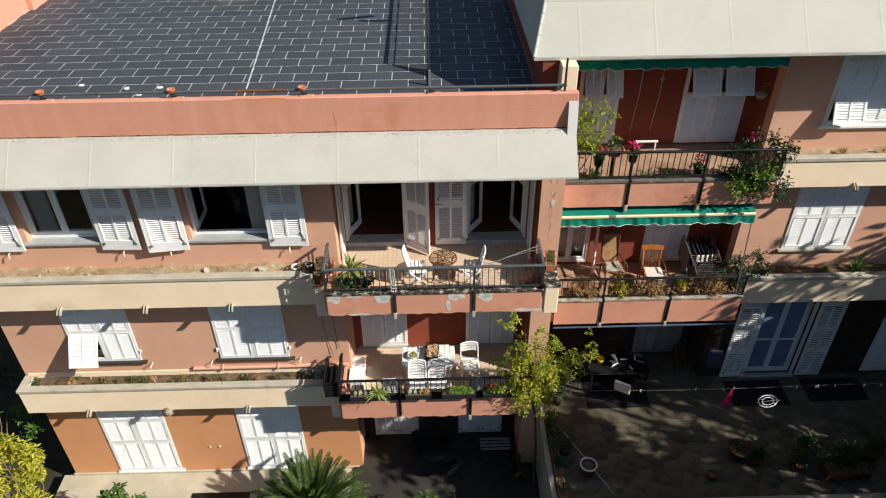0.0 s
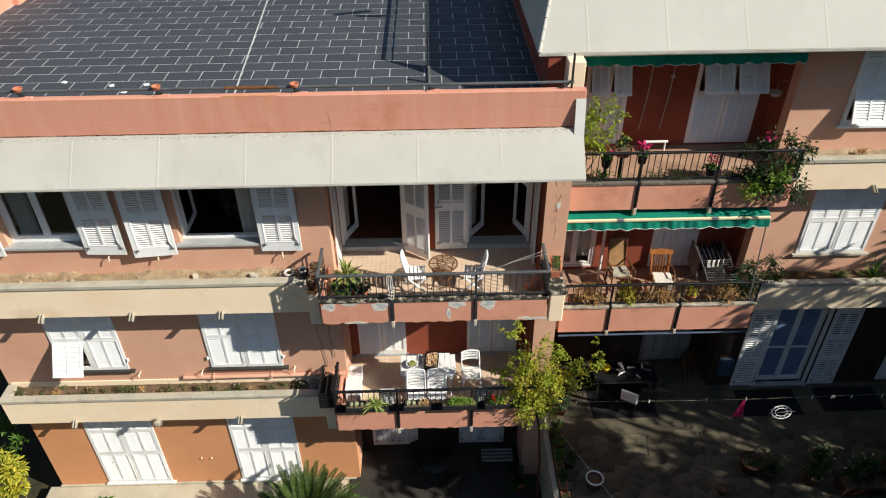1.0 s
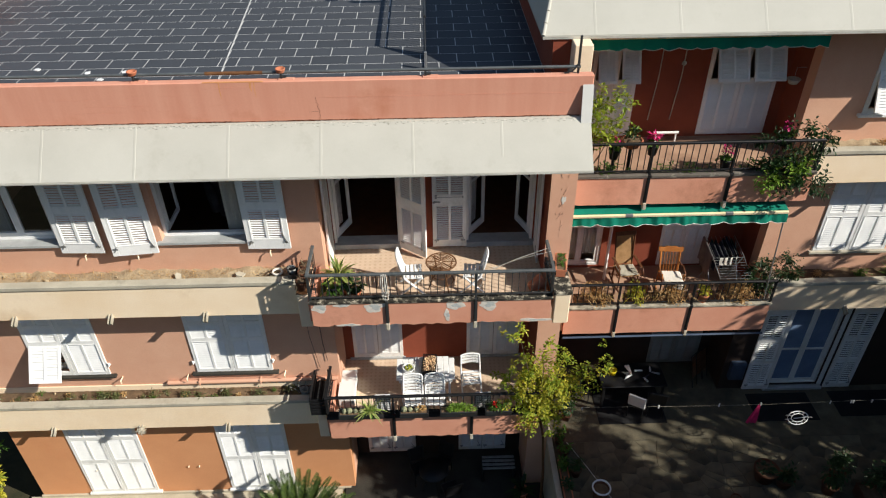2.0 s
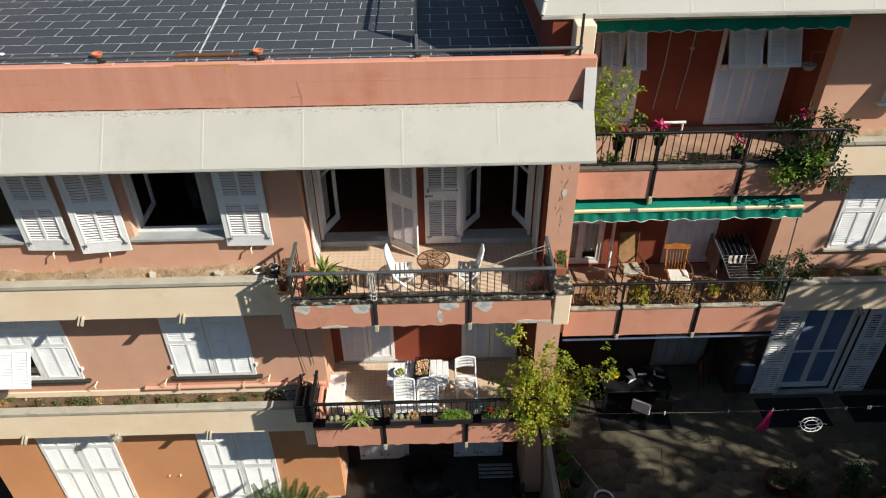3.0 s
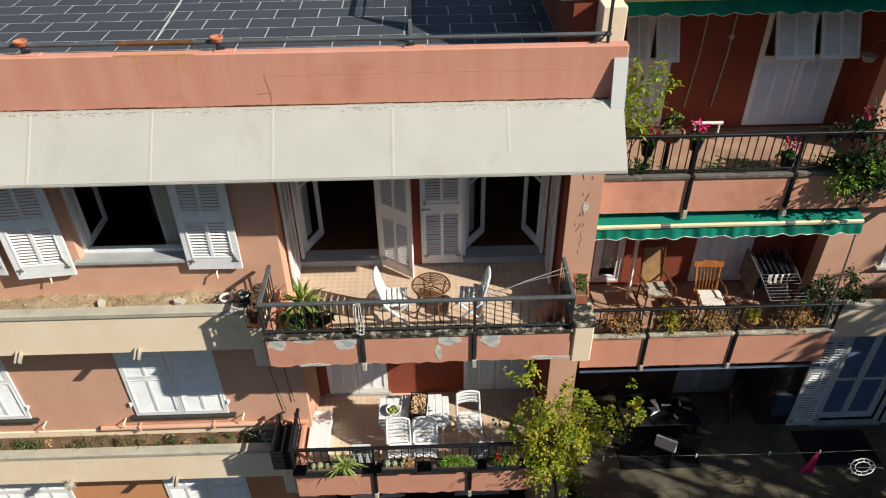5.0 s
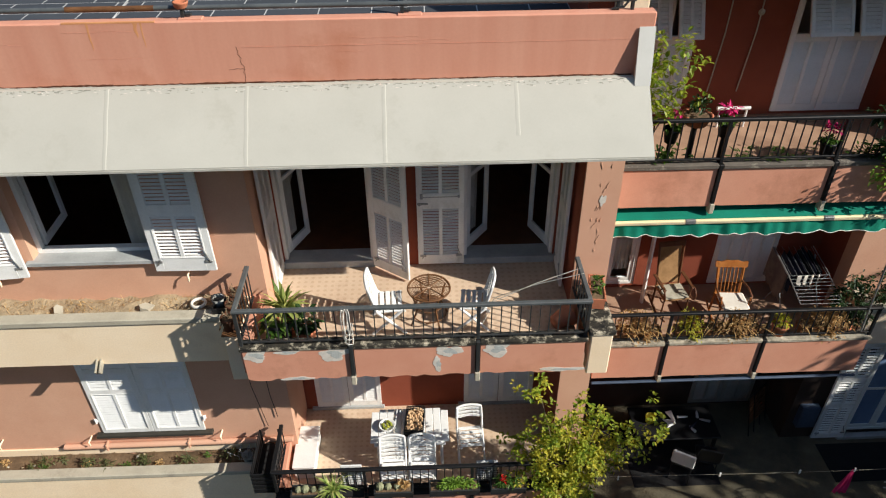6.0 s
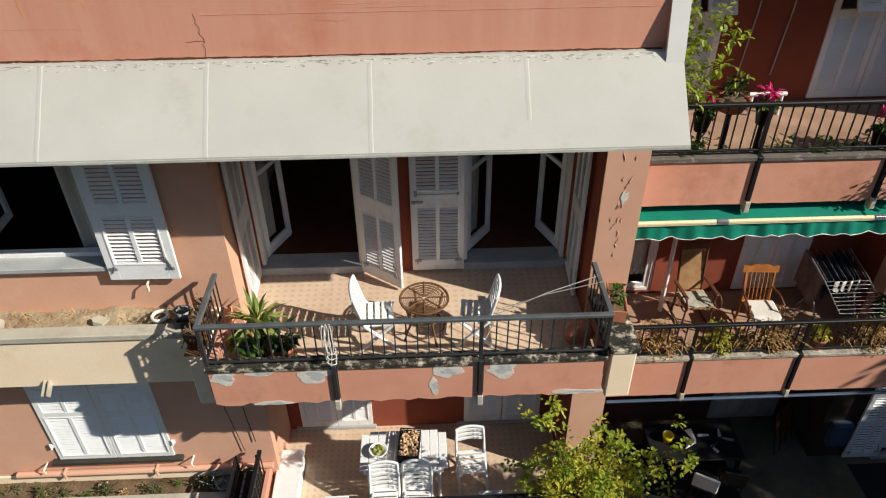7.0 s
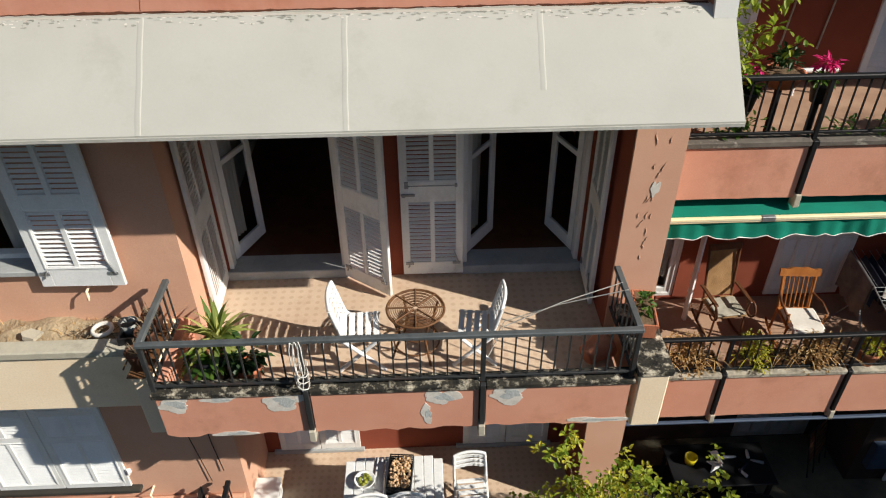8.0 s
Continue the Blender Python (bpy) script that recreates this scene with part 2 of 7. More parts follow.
LEAF_YELLOW = foliage("yellow_green_leaves", col(220, 208, 76), col(132, 144, 46), 0.48)
LEAF_GREEN = foliage("green_leaves", col(96, 130, 46), col(54, 86, 32))
LEAF_MID = foliage("mid_green_leaves", col(196, 196, 116), col(90, 120, 48))
LEAF_SHRUB = foliage("lime_shrub_leaves", col(184, 192, 66), col(104, 134, 42), 0.5)
LEAF_CYCAD = foliage("cycad_fronds", col(86, 106, 44), col(40, 60, 26), 0.2)
LEAF_WEED = foliage("dull_weed_leaves", col(118, 120, 76), col(74, 84, 50))
LEAF_DARK = foliage("dark_green_leaves", col(52, 78, 36), col(30, 52, 24), 0.2)
LEAF_BRIGHT = foliage("bright_green_leaves", col(140, 168, 62), col(96, 132, 44))
LEAF_DRY = foliage("dry_brown_leaves", col(214, 180, 124), col(160, 124, 76))
LEAF_PALE = foliage("striped_pale_leaves", col(206, 206, 130), col(110, 150, 60))
PETAL_PINK = foliage("pink_petals", col(230, 60, 130), col(200, 40, 110), 0.3)
PETAL_RED = foliage("red_petals", col(214, 40, 30), col(190, 30, 30), 0.3)

# ---- mesh building ----


class Mesh:
    """Collects vertices and faces of one part."""

    def __init__(self):
        self.v, self.f, self.smooth = [], [], set()

    def add(self, verts, faces, smooth=False):
        k = len(self.v)
        self.v += [tuple(p) for p in verts]
        for f in faces:
            if smooth:
                self.smooth.add(len(self.f))
            self.f.append([k + i for i in f])
        return self

    def convex(self, verts, faces):
        """Adds a convex solid, its faces turned outwards."""
        c = sum((Vector(p) for p in verts), Vector()) / len(verts)
        good = []
        for f in faces:
            p = [Vector(verts[i]) for i in f]
            m = sum(p, Vector()) / len(p)
            nrm = (p[1] - p[0]).cross(p[2] - p[0])
            good.append(f if nrm.dot(m - c) > 0 else f[::-1])
        return self.add(verts, good)

    def box(self, x0, x1, y0, y1, z0, z1, b=0.0, m=None):
        if b:
            vs, ix = [], {}
            for sx in (0, 1):
                for sy in (0, 1):
                    for sz in (0, 1):
                        x, y, z = (x0, x1)[sx], (y0, y1)[sy], (z0, z1)[sz]
                        xi, yi, zi = x + (b, -b)[sx], y + (b, -b)[sy], z + (b, -b)[sz]
                        for a, p in enumerate(((x, yi, zi), (xi, y, zi), (xi, yi, z))):
                            ix[a, sx, sy, sz] = len(vs)
                            vs.append(p)
            fs = []
            q = ((0, 0), (1, 0), (1, 1), (0, 1))
            for s in (0, 1):
                fs.append([ix[0, s, i, j] for i, j in q])
                fs.append([ix[1, i, s, j] for i, j in q])
                fs.append([ix[2, i, j, s] for i, j in q])
                for r in (0, 1):
                    fs.append([ix[0, s, r, 0], ix[0, s, r, 1], ix[1, s, r, 1], ix[1, s, r, 0]])
                    fs.append([ix[0, s, 0, r], ix[0, s, 1, r], ix[2, s, 1, r], ix[2, s, 0, r]])
                    fs.append([ix[1, 0, s, r], ix[1, 1, s, r], ix[2, 1, s, r], ix[2, 0, s, r]])
                    for u in (0, 1):
                        fs.append([ix[0, s, r, u], ix[1, s, r, u], ix[2, s, r, u]])
        else:
            vs = [(x, y, z) for x in (x0, x1) for y in (y0, y1) for z in (z0, z1)]
            fs = [[0, 1, 3, 2], [4, 6, 7, 5], [0, 4, 5, 1], [2, 3, 7, 6], [0, 2, 6, 4], [1, 5, 7, 3]]
        if m is not None:
            vs = [m @ Vector(p) for p in vs]
        return self.convex(vs, fs)

    def prism(self, poly, axis, a, b):
        """A polygon in the plane across axis ('x': y, z; 'y': x, z; 'z': x, y), from a to b."""
        def p(u, w, s):
            return {'x': (s, u, w), 'y': (u, s, w), 'z': (u, w, s)}[axis]
        n = len(poly)
        vs = [p(u, w, a) for u, w in poly] + [p(u, w, b) for u, w in poly]
        fs = [list(range(n)), list(range(2 * n - 1, n - 1, -1))] + [[i, i + n, (i + 1) % n + n, (i + 1) % n] for i in range(n)]
        area = sum(poly[i][0] * poly[(i + 1) % n][1] - poly[(i + 1) % n][0] * poly[i][1] for i in range(n))
        flip = (area > 0) == (b > a)
        if axis == 'y':
            flip = not flip
        return self.add(vs, [f[::-1] for f in fs] if flip else fs)

    def tube(self, pts, r, n=8, cap=True, r2=None):
        pts = [Vector(p) for p in pts]
        rings = []
        k = len(pts)
        for i, p in enumerate(pts):
            d = (pts[min(i + 1, k - 1)] - pts[max(i - 1, 0)]).normalized()
            u = d.cross(Vector((0.31, 0.2, 0.93))).normalized()
            w = d.cross(u)
            rr = r if r2 is None else r + (r2 - r) * i / max(k - 1, 1)
            rings.append([p + rr * (math.cos(2 * math.pi * j / n) * u + math.sin(2 * math.pi * j / n) * w) for j in range(n)])
        vs = [p for ring in rings for p in ring]
        fs = [[i * n + j, i * n + (j + 1) % n, (i + 1) * n + (j + 1) % n, (i + 1) * n + j] for i in range(k - 1) for j in range(n)]
        self.add(vs, fs, smooth=n > 4)
        if cap:
            self.add(rings[0], [list(range(n))[::-1]])
            self.add(rings[-1], [list(range(n))])
        return self

    def lathe(self, prof, n=16, at=(0, 0, 0)):
        """prof: (radius, height) from below to above, outside first; open ends are allowed."""
        vs = [(at[0] + r * math.cos(2 * math.pi * j / n), at[1] + r * math.sin(2 * math.pi * j / n), at[2] + h) for r, h in prof for j in range(n)]
        fs = [[i * n + j, i * n + (j + 1) % n, (i + 1) * n + (j + 1) % n, (i + 1) * n + j] for i in range(len(prof) - 1) for j in range(n)]
        return self.add(vs, fs, smooth=True)

    def ball(self, at, rx, ry=None, rz=None, n=8, k=6):
        ry, rz = ry or rx, rz or rx
        vs = [(at[0], at[1], at[2] - rz)]
        for i in range(1, k):
            a = math.pi * i / k
            vs += [(at[0] + rx * math.sin(a) * math.cos(2 * math.pi * j / n), at[1] + ry * math.sin(a) * math.sin(2 * math.pi * j / n), at[2] - rz * math.cos(a)) for j in range(n)]
        vs.append((at[0], at[1], at[2] + rz))
        fs = [[0, 1 + (j + 1) % n, 1 + j] for j in range(n)]
        fs += [[1 + i * n + j, 1 + i * n + (j + 1) % n, 1 + (i + 1) * n + (j + 1) % n, 1 + (i + 1) * n + j] for i in range(k - 2) for j in range(n)]
        t = len(vs) - 1
        fs += [[t, t - n + j, t - n + (j + 1) % n] for j in range(n)]
        return self.add(vs, fs, smooth=True)

    def leaf(self, at, d, length, width, bend=0.3, up=None):
        """One leaf of two folded halves that bends downwards."""
        d = Vector(d).normalized()
        side = d.cross(up or Vector((0.1, 0.2, 1))).normalized()
        nrm = side.cross(d)
        at = Vector(at)
        a = at + d * length * 0.3 + nrm * bend * length * 0.12
        b = at + d * length * 0.68 + nrm * bend * length * 0.03
        tip = at + d * length - nrm * bend * length * 0.35
        vs = [at, a + side * width * 0.46, b + side * width * 0.4, tip, b - side * width * 0.4, a - side * width * 0.46]
        return self.add(vs, [[0, 1, 2, 3], [0, 3, 4, 5]])

    def blade(self, at, d, length, width, droop=0.5, n=5):
        """A long strap leaf that arches over."""
        at, d = Vector(at), Vector(d).normalized()
        side = d.cross(Vector((0, 0, 1)))
        side = side.normalized() if side.length > 0.01 else Vector((1, 0, 0))
        vs, p, v = [], at, d.copy()
        for i in range(n + 1):
            t = i / n
            w = width * (0.35 + 1.3 * t * (1 - t) * 2) * (1 - t ** 3)
            vs += [p + side * w * 0.5, p - side * w * 0.5]
            p = p + v * length / n
            v = (v + Vector((0, 0, -droop / n))).normalized()
        return self.add(vs, [[2 * i, 2 * i + 1, 2 * i + 3, 2 * i + 2] for i in range(n)], smooth=True)

    def data(self, name, material):
        me = bpy.data.meshes.new(name)
        me.from_pydata(self.v, [], self.f)
        if self.smooth:
            sm = [i in self.smooth for i in range(len(self.f))]
            me.polygons.foreach_set("use_smooth", sm)
        me.materials.append(material)
        me.update()
        return me


def part(name, mesh, material, parent=None, label="", m=None):
    ob = new(name, mesh.data(name, material) if isinstance(mesh, Mesh) else mesh)
    if parent is not None:
        ob.parent = parent
    if m is not None:
        ob.matrix_basis = m
    if label:
        ob["label"] = label
    return ob


def thing(name, label, category, group="", kind="", at=None):
    ob = new(name)
    ob.empty_display_size = 0.1
    if at is not None:
        ob.matrix_basis = at
    return tagged(ob, label, category, group, kind)


def structure(name, mesh, material, label="", category=""):
    return tagged(part(name, mesh, material), label, category, kind="structure")


def wall(x0, x1, z0, z1, y0, y1, openings=()):
    """A wall along x with openings (x0, x1, z0, z1) that go through it, its reveals included."""
    xs = sorted({x0, x1, *[v for o in openings for v in o[:2]]})
    zs = sorted({z0, z1, *[v for o in openings for v in o[2:]]})
    xs = [v for v in xs if x0 <= v <= x1]
    zs = [v for v in zs if z0 <= v <= z1]

    def solid(i, j):
        if not (0 <= i < len(xs) - 1 and 0 <= j < len(zs) - 1):
            return False
        cx, cz = (xs[i] + xs[i + 1]) / 2, (zs[j] + zs[j + 1]) / 2
        return not any(o[0] < cx < o[1] and o[2] < cz < o[3] for o in openings)
    me = Mesh()
    for i in range(len(xs) - 1):
        for j in range(len(zs) - 1):
            if not solid(i, j):
                continue
            a, b, c, d = xs[i], xs[i + 1], zs[j], zs[j + 1]
            me.add([(a, y0, c), (b, y0, c), (b, y0, d), (a, y0, d)], [[0, 1, 2, 3]])
            me.add([(a, y1, c), (b, y1, c), (b, y1, d), (a, y1, d)], [[3, 2, 1, 0]])
            if not solid(i - 1, j):
                me.add([(a, y0, c), (a, y1, c), (a, y1, d), (a, y0, d)], [[3, 2, 1, 0]])
            if not solid(i + 1, j):
                me.add([(b, y0, c), (b, y1, c), (b, y1, d), (b, y0, d)], [[0, 1, 2, 3]])
            if not solid(i, j - 1):
                me.add([(a, y0, c), (b, y0, c), (b, y1, c), (a, y1, c)], [[3, 2, 1, 0]])
            if not solid(i, j + 1):
                me.add([(a, y0, d), (b, y0, d), (b, y1, d), (a, y1, d)], [[0, 1, 2, 3]])
    return me

# ---- large structure: levels and lines of the plan ----
W = 1.05            # face of the main wall
BACK = 2.05         # face of the loggia's back wall
MID, LOW, GROUND, ROOF = 6.65, 3.49, 0.10, 10.30
XL, XC, XP0, XP1 = -8.87, -1.2, 2.96, 3.42
RF, RW, RB = 1.5, 2.55, 3.5   # right house: balcony front, wing wall, loggia back wall
RX = 7.98
UP_F, RB_F, TER = 8.30, 4.88, 1.60

g = Mesh()
g.add([(-600, -600, -0.35), (600, -600, -0.35), (600, 600, -0.35), (-600, 600, -0.35)], [[0, 1, 2, 3]])
structure("ground", g, EARTH, "dark garden earth with low weeds", "ground")
# Unseen hills, added to hold back horizon light from the shaded walls.
hills = Mesh()
vs, hn = [], 72
for i in range(hn):
    a = 2 * math.pi * i / hn
    for r, h in ((90, -0.5), (105, 20), (125, 36), (150, 40)):
        rr = r * (1 + 0.08 * noise.noise((math.cos(a) * 3, math.sin(a) * 3, r)))
        vs.append((rr * math.cos(a), rr * math.sin(a), h * (1 + 0.25 * noise.noise((math.cos(a) * 4, math.sin(a) * 4, h))) if h > 0 else h))
hills.add(vs, [[4 * i + j, 4 * ((i + 1) % hn) + j, 4 * ((i + 1) % hn) + j + 1, 4 * i + j + 1] for i in range(hn) for j in range(3)])
structure("backdrop", hills, HILL_SCREEN, "unseen dark hills added to block the bright horizon", "hills")
structure("path", Mesh().box(-9.2, -1.45, -0.6, W, -0.33, 0.02, 0.02), PAVE, "pale concrete path along the house wall", "path")
# Darker than the terrace stone, with balcony shade put into the colour.
structure("patio", Mesh().box(-1.45, 3.45, -1.6, BACK, -0.34, 0.08, 0.02), DARKSTONE, "concrete patio under the balcony, its grey darkened for the shade", "patio")

# main wall of the left house
WIN_A, WIN_B = (-7.45, -6.02, 7.66, 9.3), (-4.12, -2.56, 7.66, 9.3)
LW1, LW2 = (-7.5, -6.03, 4.24, 6.05), (-4.2, -2.6, 4.24, 6.05)
GW1, GW2 = (-7.64, -6.02, 0.16, 2.72), (-4.22, -2.64, 0.16, 2.72)
structure("wall_front", wall(XL, XC, 3.1, 9.44, W, W + 0.3, [WIN_A, WIN_B, LW1, LW2]), SALMON, "salmon stuccoed house wall with window openings", "wall")
structure("wall_front_base", wall(XL, XC, -0.3, 3.1, W, W + 0.3, [GW1, GW2]), ORANGE, "orange stuccoed ground floor wall", "wall")
structure("trim_plinth", Mesh().box(XL - 0.04, -1.3, W - 0.05, W, -0.3, 0.1, 0.01), PAVE, "pale cement plinth", "plinth")
D1, D2 = (-1.14, 0.2, 6.72, 9.05), (1.54, 2.88, 6.72, 9.05)
L1, L2 = (-1.0, 0.12, 3.55, 5.85), (1.57, 2.77, 3.55, 5.85)
P1, P2 = (-0.9, 0.3, 0.12, 2.4), (1.4, 2.6, 0.12, 2.4)
# Lower storey of the back wall, its shade put into the paint.
structure("wall_loggia_base", wall(XC - 0.3, XP1, -0.3, 3.27, BACK, BACK + 0.3, [P1, P2]), SHADE_BROWN, "back wall of the patio, stucco darkened for its shade", "wall")
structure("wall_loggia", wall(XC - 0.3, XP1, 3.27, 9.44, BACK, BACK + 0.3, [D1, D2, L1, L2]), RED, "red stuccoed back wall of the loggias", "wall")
structure("wall_loggia_side", Mesh().box(XC - 0.3, XC, W + 0.3, BACK, -0.3, 9.44), SALMON, "salmon stuccoed side wall of the loggia", "wall")
structure("wall_pier", Mesh().box(XP0, XP1, 1.0, BACK, -0.3, 9.44), SALMON, "salmon stuccoed pier with peeling paint", "wall")
# Thin darker red skin that puts shade into the pier's inner side.
structure("wall_pier_shade_skin", Mesh().box(XP0 - 0.004, XP0, 1.03, BACK, 3.27, 9.44), RED, "thin red skin deepening the shade on the pier's inner side", "wall")
structure("wall_west", Mesh().box(XL, XL + 0.3, W + 0.3, 10, -0.3, 9.88), SALMON, "salmon stuccoed side wall", "wall")
structure("wall_back", Mesh().box(XL, XP1, 9.7, 10, -0.3, 9.88), SALMON, "salmon stuccoed rear wall", "wall")

# storeys of the left house
for nm, z in (("floor_upper", MID), ("floor_lower", LOW)):
    structure(nm, Mesh().box(XL + 0.3, XP1, BACK + 0.3, 9.7, z - 0.05, z + 0.11), WOODFLOOR, "dark brown parquet floor", "floor")
structure("floor_front_rooms", Mesh().box(XL + 0.3, XC - 0.3, W + 0.3, BACK + 0.3, MID - 0.05, MID + 0.11), WOODFLOOR, "dark brown parquet floor", "floor")
structure("wall_inner", wall(XL + 0.3, XP1, MID + 0.11, 9.44, 5.6, 5.75), PLASTER, "shaded plastered room wall", "wall")
structure("wall_inner_cross", Mesh().box(-1.5, -1.38, BACK + 0.3, 5.6, MID + 0.11, 9.44), PLASTER, "shaded plastered room wall", "wall")
structure("ceiling", Mesh().box(XL + 0.3, XP1, W + 0.3, 9.7, 9.44, 9.6), PLASTER, "shaded plaster ceiling", "ceiling")


def balcony(x0, x1, yf, floor_z, bottom, mat_floor, name, back):
    """Slab with its tiled floor."""
    structure(name, Mesh().box(x0, x1, yf + 0.1, back, bottom + 0.03, floor_z), mat_floor, "balcony slab with pinkish stoneware floor tiles", "floor")


balcony(-1.36, XP1 - 0.46, 0.0, MID, 6.4, FLOORTILE, "floor_balcony_upper", BACK)
balcony(-1.36, XP1 - 0.46, 0.0, LOW, 3.24, FLOORTILE, "floor_balcony_lower", BACK)
# Unseen plates, added so that less sunlight bounces off the slab undersides.
for nm, z in (("bounce_plate_loggia", 6.43), ("bounce_plate_patio", 3.27)):
    structure(nm, Mesh().box(-1.3, 2.95, 0.1, BACK, z - 0.02, z - 0.002), RED, "unseen red plate under the balcony, cutting bounced light", "ceiling")
balcony(XP1, RX, RF, UP_F, 7.94, BROWNTILE, "floor_balcony_east_upper", RB)
balcony(XP1, RX, RF, RB_F, 4.62, BROWNTILE, "floor_balcony_east_lower", RB)
# Same unseen dark plates under the east balconies, against bounced light.
for nm, z, y0, mt in (("bounce_plate_east", 7.97, RF + 0.1, RED), ("bounce_plate_terrace", 4.65, RF + 0.1, SHADE_BROWN)):
    structure(nm, Mesh().box(3.52, RX - 0.1, y0, RB, z - 0.02, z - 0.002), mt, "unseen dark plate under the balcony, cutting bounced light", "ceiling")

# canopy of the left house: a sloping concrete eave with membrane
can = Mesh()
can.prism([(0.2, 9.46), (0.2, 9.42), (2.36, 9.42), (2.36, 9.9), (0.9, 10.1), (0.82, 10.10)], 'x', -9.75, 3.47)
canopy = structure("canopy_left", can, CANOPY, "off-white membrane-covered sloping eave", "eave")


def seam_strip(x, lo, hi, seed):
    """A soft welded pleat that runs up the sloping membrane."""
    d = (Vector((0, *hi)) - Vector((0, *lo)))
    nrm = Vector((0, -d.z, d.y)).normalized()
    vs, rows = [], 14
    for i in range(rows + 1):
        p = Vector((x, *lo)) + d * i / rows
        w = 0.002 * math.sin(i * 0.9 + seed)
        for dx, h in ((-0.03, -0.001), (-0.02, 0.0012), (-0.008, 0.0018), (0.008, 0.002), (0.018, 0.0022), (0.021, -0.001)):
            vs.append(p + Vector((dx + w, 0, 0)) + nrm * h * (1 + 0.3 * math.sin(i * 1.7 + seed)))
    return Mesh().add(vs, [[6 * i + j, 6 * i + j + 1, 6 * i + j + 7, 6 * i + j + 6] for i in range(rows) for j in range(5)], smooth=True)


for k, x in enumerate((2.01, 0.57, -0.91, -2.4, -3.89, -5.38, -6.87, -8.36)):
    r = seam_strip(x, (0.2, 9.46) if k else (0.39, 9.656), (0.82, 10.1), k)
    part("seam", r, CANOPY, canopy, "welded membrane seam")
part("edge_strip", Mesh().box(-9.75, 3.47, 0.192, 0.2, 9.42, 9.445), DRIP, canopy, "grey weathered drip edge")
fl = random.Random(4)
eg, dj = [(-9.2, 10.085)], [(-9.2, 10.09)]
x = -9.2
while x < 3.3:
    eg.append((x, 10.104 + 0.009 * fl.random() ** 2 + 0.008 * noise.noise((x * 2, 0, 0))))
    dj.append((x, 10.113 + 0.008 * fl.random() ** 2 + 0.01 * noise.noise((x * 1.3, 3, 0))))
    x += fl.uniform(0.02, 0.06)
part("ragged_edge", Mesh().prism(eg + [(3.3, 10.085)], 'y', 0.868, 0.88), CANOPY, canopy, "frayed upper edge of the membrane")
# Dark strip standing in for the shadow gap between membrane and parapet.
part("shadow_gap_strip", Mesh().prism(dj + [(3.3, 10.09)], 'y', 0.889, 0.9), DARKCLAY, canopy, "dark strip painted as the shadow gap under the parapet")

slope = (Vector((0, 0.82, 10.1)) - Vector((0, 0.2, 9.46))).normalized()
out = Vector((0, -slope.z, slope.y)) * 0.0015
lich, paint = Mesh(), Mesh()
for k in range(900):
    x, rx, rv = fl.uniform(-9.5, 3.2), fl.uniform(0.004, 0.03), fl.uniform(0.002, 0.008)
    c = Vector((x, 0.82, 10.1)) - slope * (fl.random() ** 3 * 0.06 + rv) + out * (1 + k % 3 * 0.3)
    (lich if k % 3 else paint).add([c + Vector((1, 0, 0)) * rx * fl.uniform(0.6, 1.2) * math.cos(a * 0.785) + slope * rv * fl.uniform(0.6, 1.2) * math.sin(a * 0.785) for a in range(8)], [list(range(8))])
tagged(part("lichen", lich, LICHEN, canopy, "grey-green lichen stains along the edge"), kind="stuff")
tagged(part("flaked_paint", paint, PATCH, canopy, "pale flaking paint along the edge"), kind="stuff")
# roof terrace
parapet = structure("parapet_roof", Mesh().box(-9.75, 3.47, 0.9, 1.05, 9.9, 10.79, 0.015), PARAPET, "salmon stuccoed roof parapet with fine cracks", "parapet")
fin = Mesh().prism([(0.8, 10.04), (0.825, 10.2), (0.865, 10.42), (0.897, 10.6), (0.897, 10.04)], 'x', 3.31, 3.47)
wedge = structure("parapet_end", fin, PARAPET, "salmon end wedge of the roof parapet with an off-white edge", "parapet")
# Front strip carries extra brightness in its colour.
part("capping", Mesh().prism([(0.75, 10.03), (0.765, 10.1), (0.79, 10.22), (0.835, 10.42), (0.885, 10.64), (0.9, 10.62), (0.86, 10.42), (0.82, 10.2), (0.8, 10.06)], 'x', 3.3, 3.474), LIFTED_MEMBRANE, wedge, "end strip lightened to match the sunlit membrane")
structure("roof_slab", Mesh().box(-9.4, 2.9, 1.05, 10, 9.9, ROOF - 0.003), GROUT, "roof terrace screed with pale joints", "roof")
structure("parapet_west", Mesh().box(-9.75, -9.4, 1.05, 10, 9.9, 11.0, 0.02).box(-9.4, -9.25, 7.6, 10, 9.9, 11.1, 0.01), PARAPET, "salmon stuccoed roof parapet", "parapet")

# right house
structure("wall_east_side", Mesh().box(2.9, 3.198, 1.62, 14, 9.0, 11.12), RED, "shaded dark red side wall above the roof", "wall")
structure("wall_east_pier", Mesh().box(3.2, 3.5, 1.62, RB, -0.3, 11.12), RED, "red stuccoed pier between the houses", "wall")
structure("pier_head", Mesh().box(3.2, 3.5, 1.3, 1.618, 10.2, 11.12, 0.01), CREAM, "cream painted pier head beside the roof", "pier")
E1 = (4.05, 4.95, UP_F + 0.05, 10.75)
E2 = (6.35, 7.75, UP_F + 0.05, 10.75)
F1, F2, F3 = (3.75, 4.75, RB_F + 0.05, 7.4), (6.1, 7.2, RB_F + 0.05, 7.4), (6.4, 7.7, TER + 0.05, 3.9)
# Darkened in colour to deepen the shade under the east balcony.
structure("wall_east_loggia_base", wall(3.5, RX, -0.3, 4.64, RB, RB + 0.3, [F3]), SHADE_BROWN, "back wall of the terrace loggia, stucco darkened for its shade", "wall")
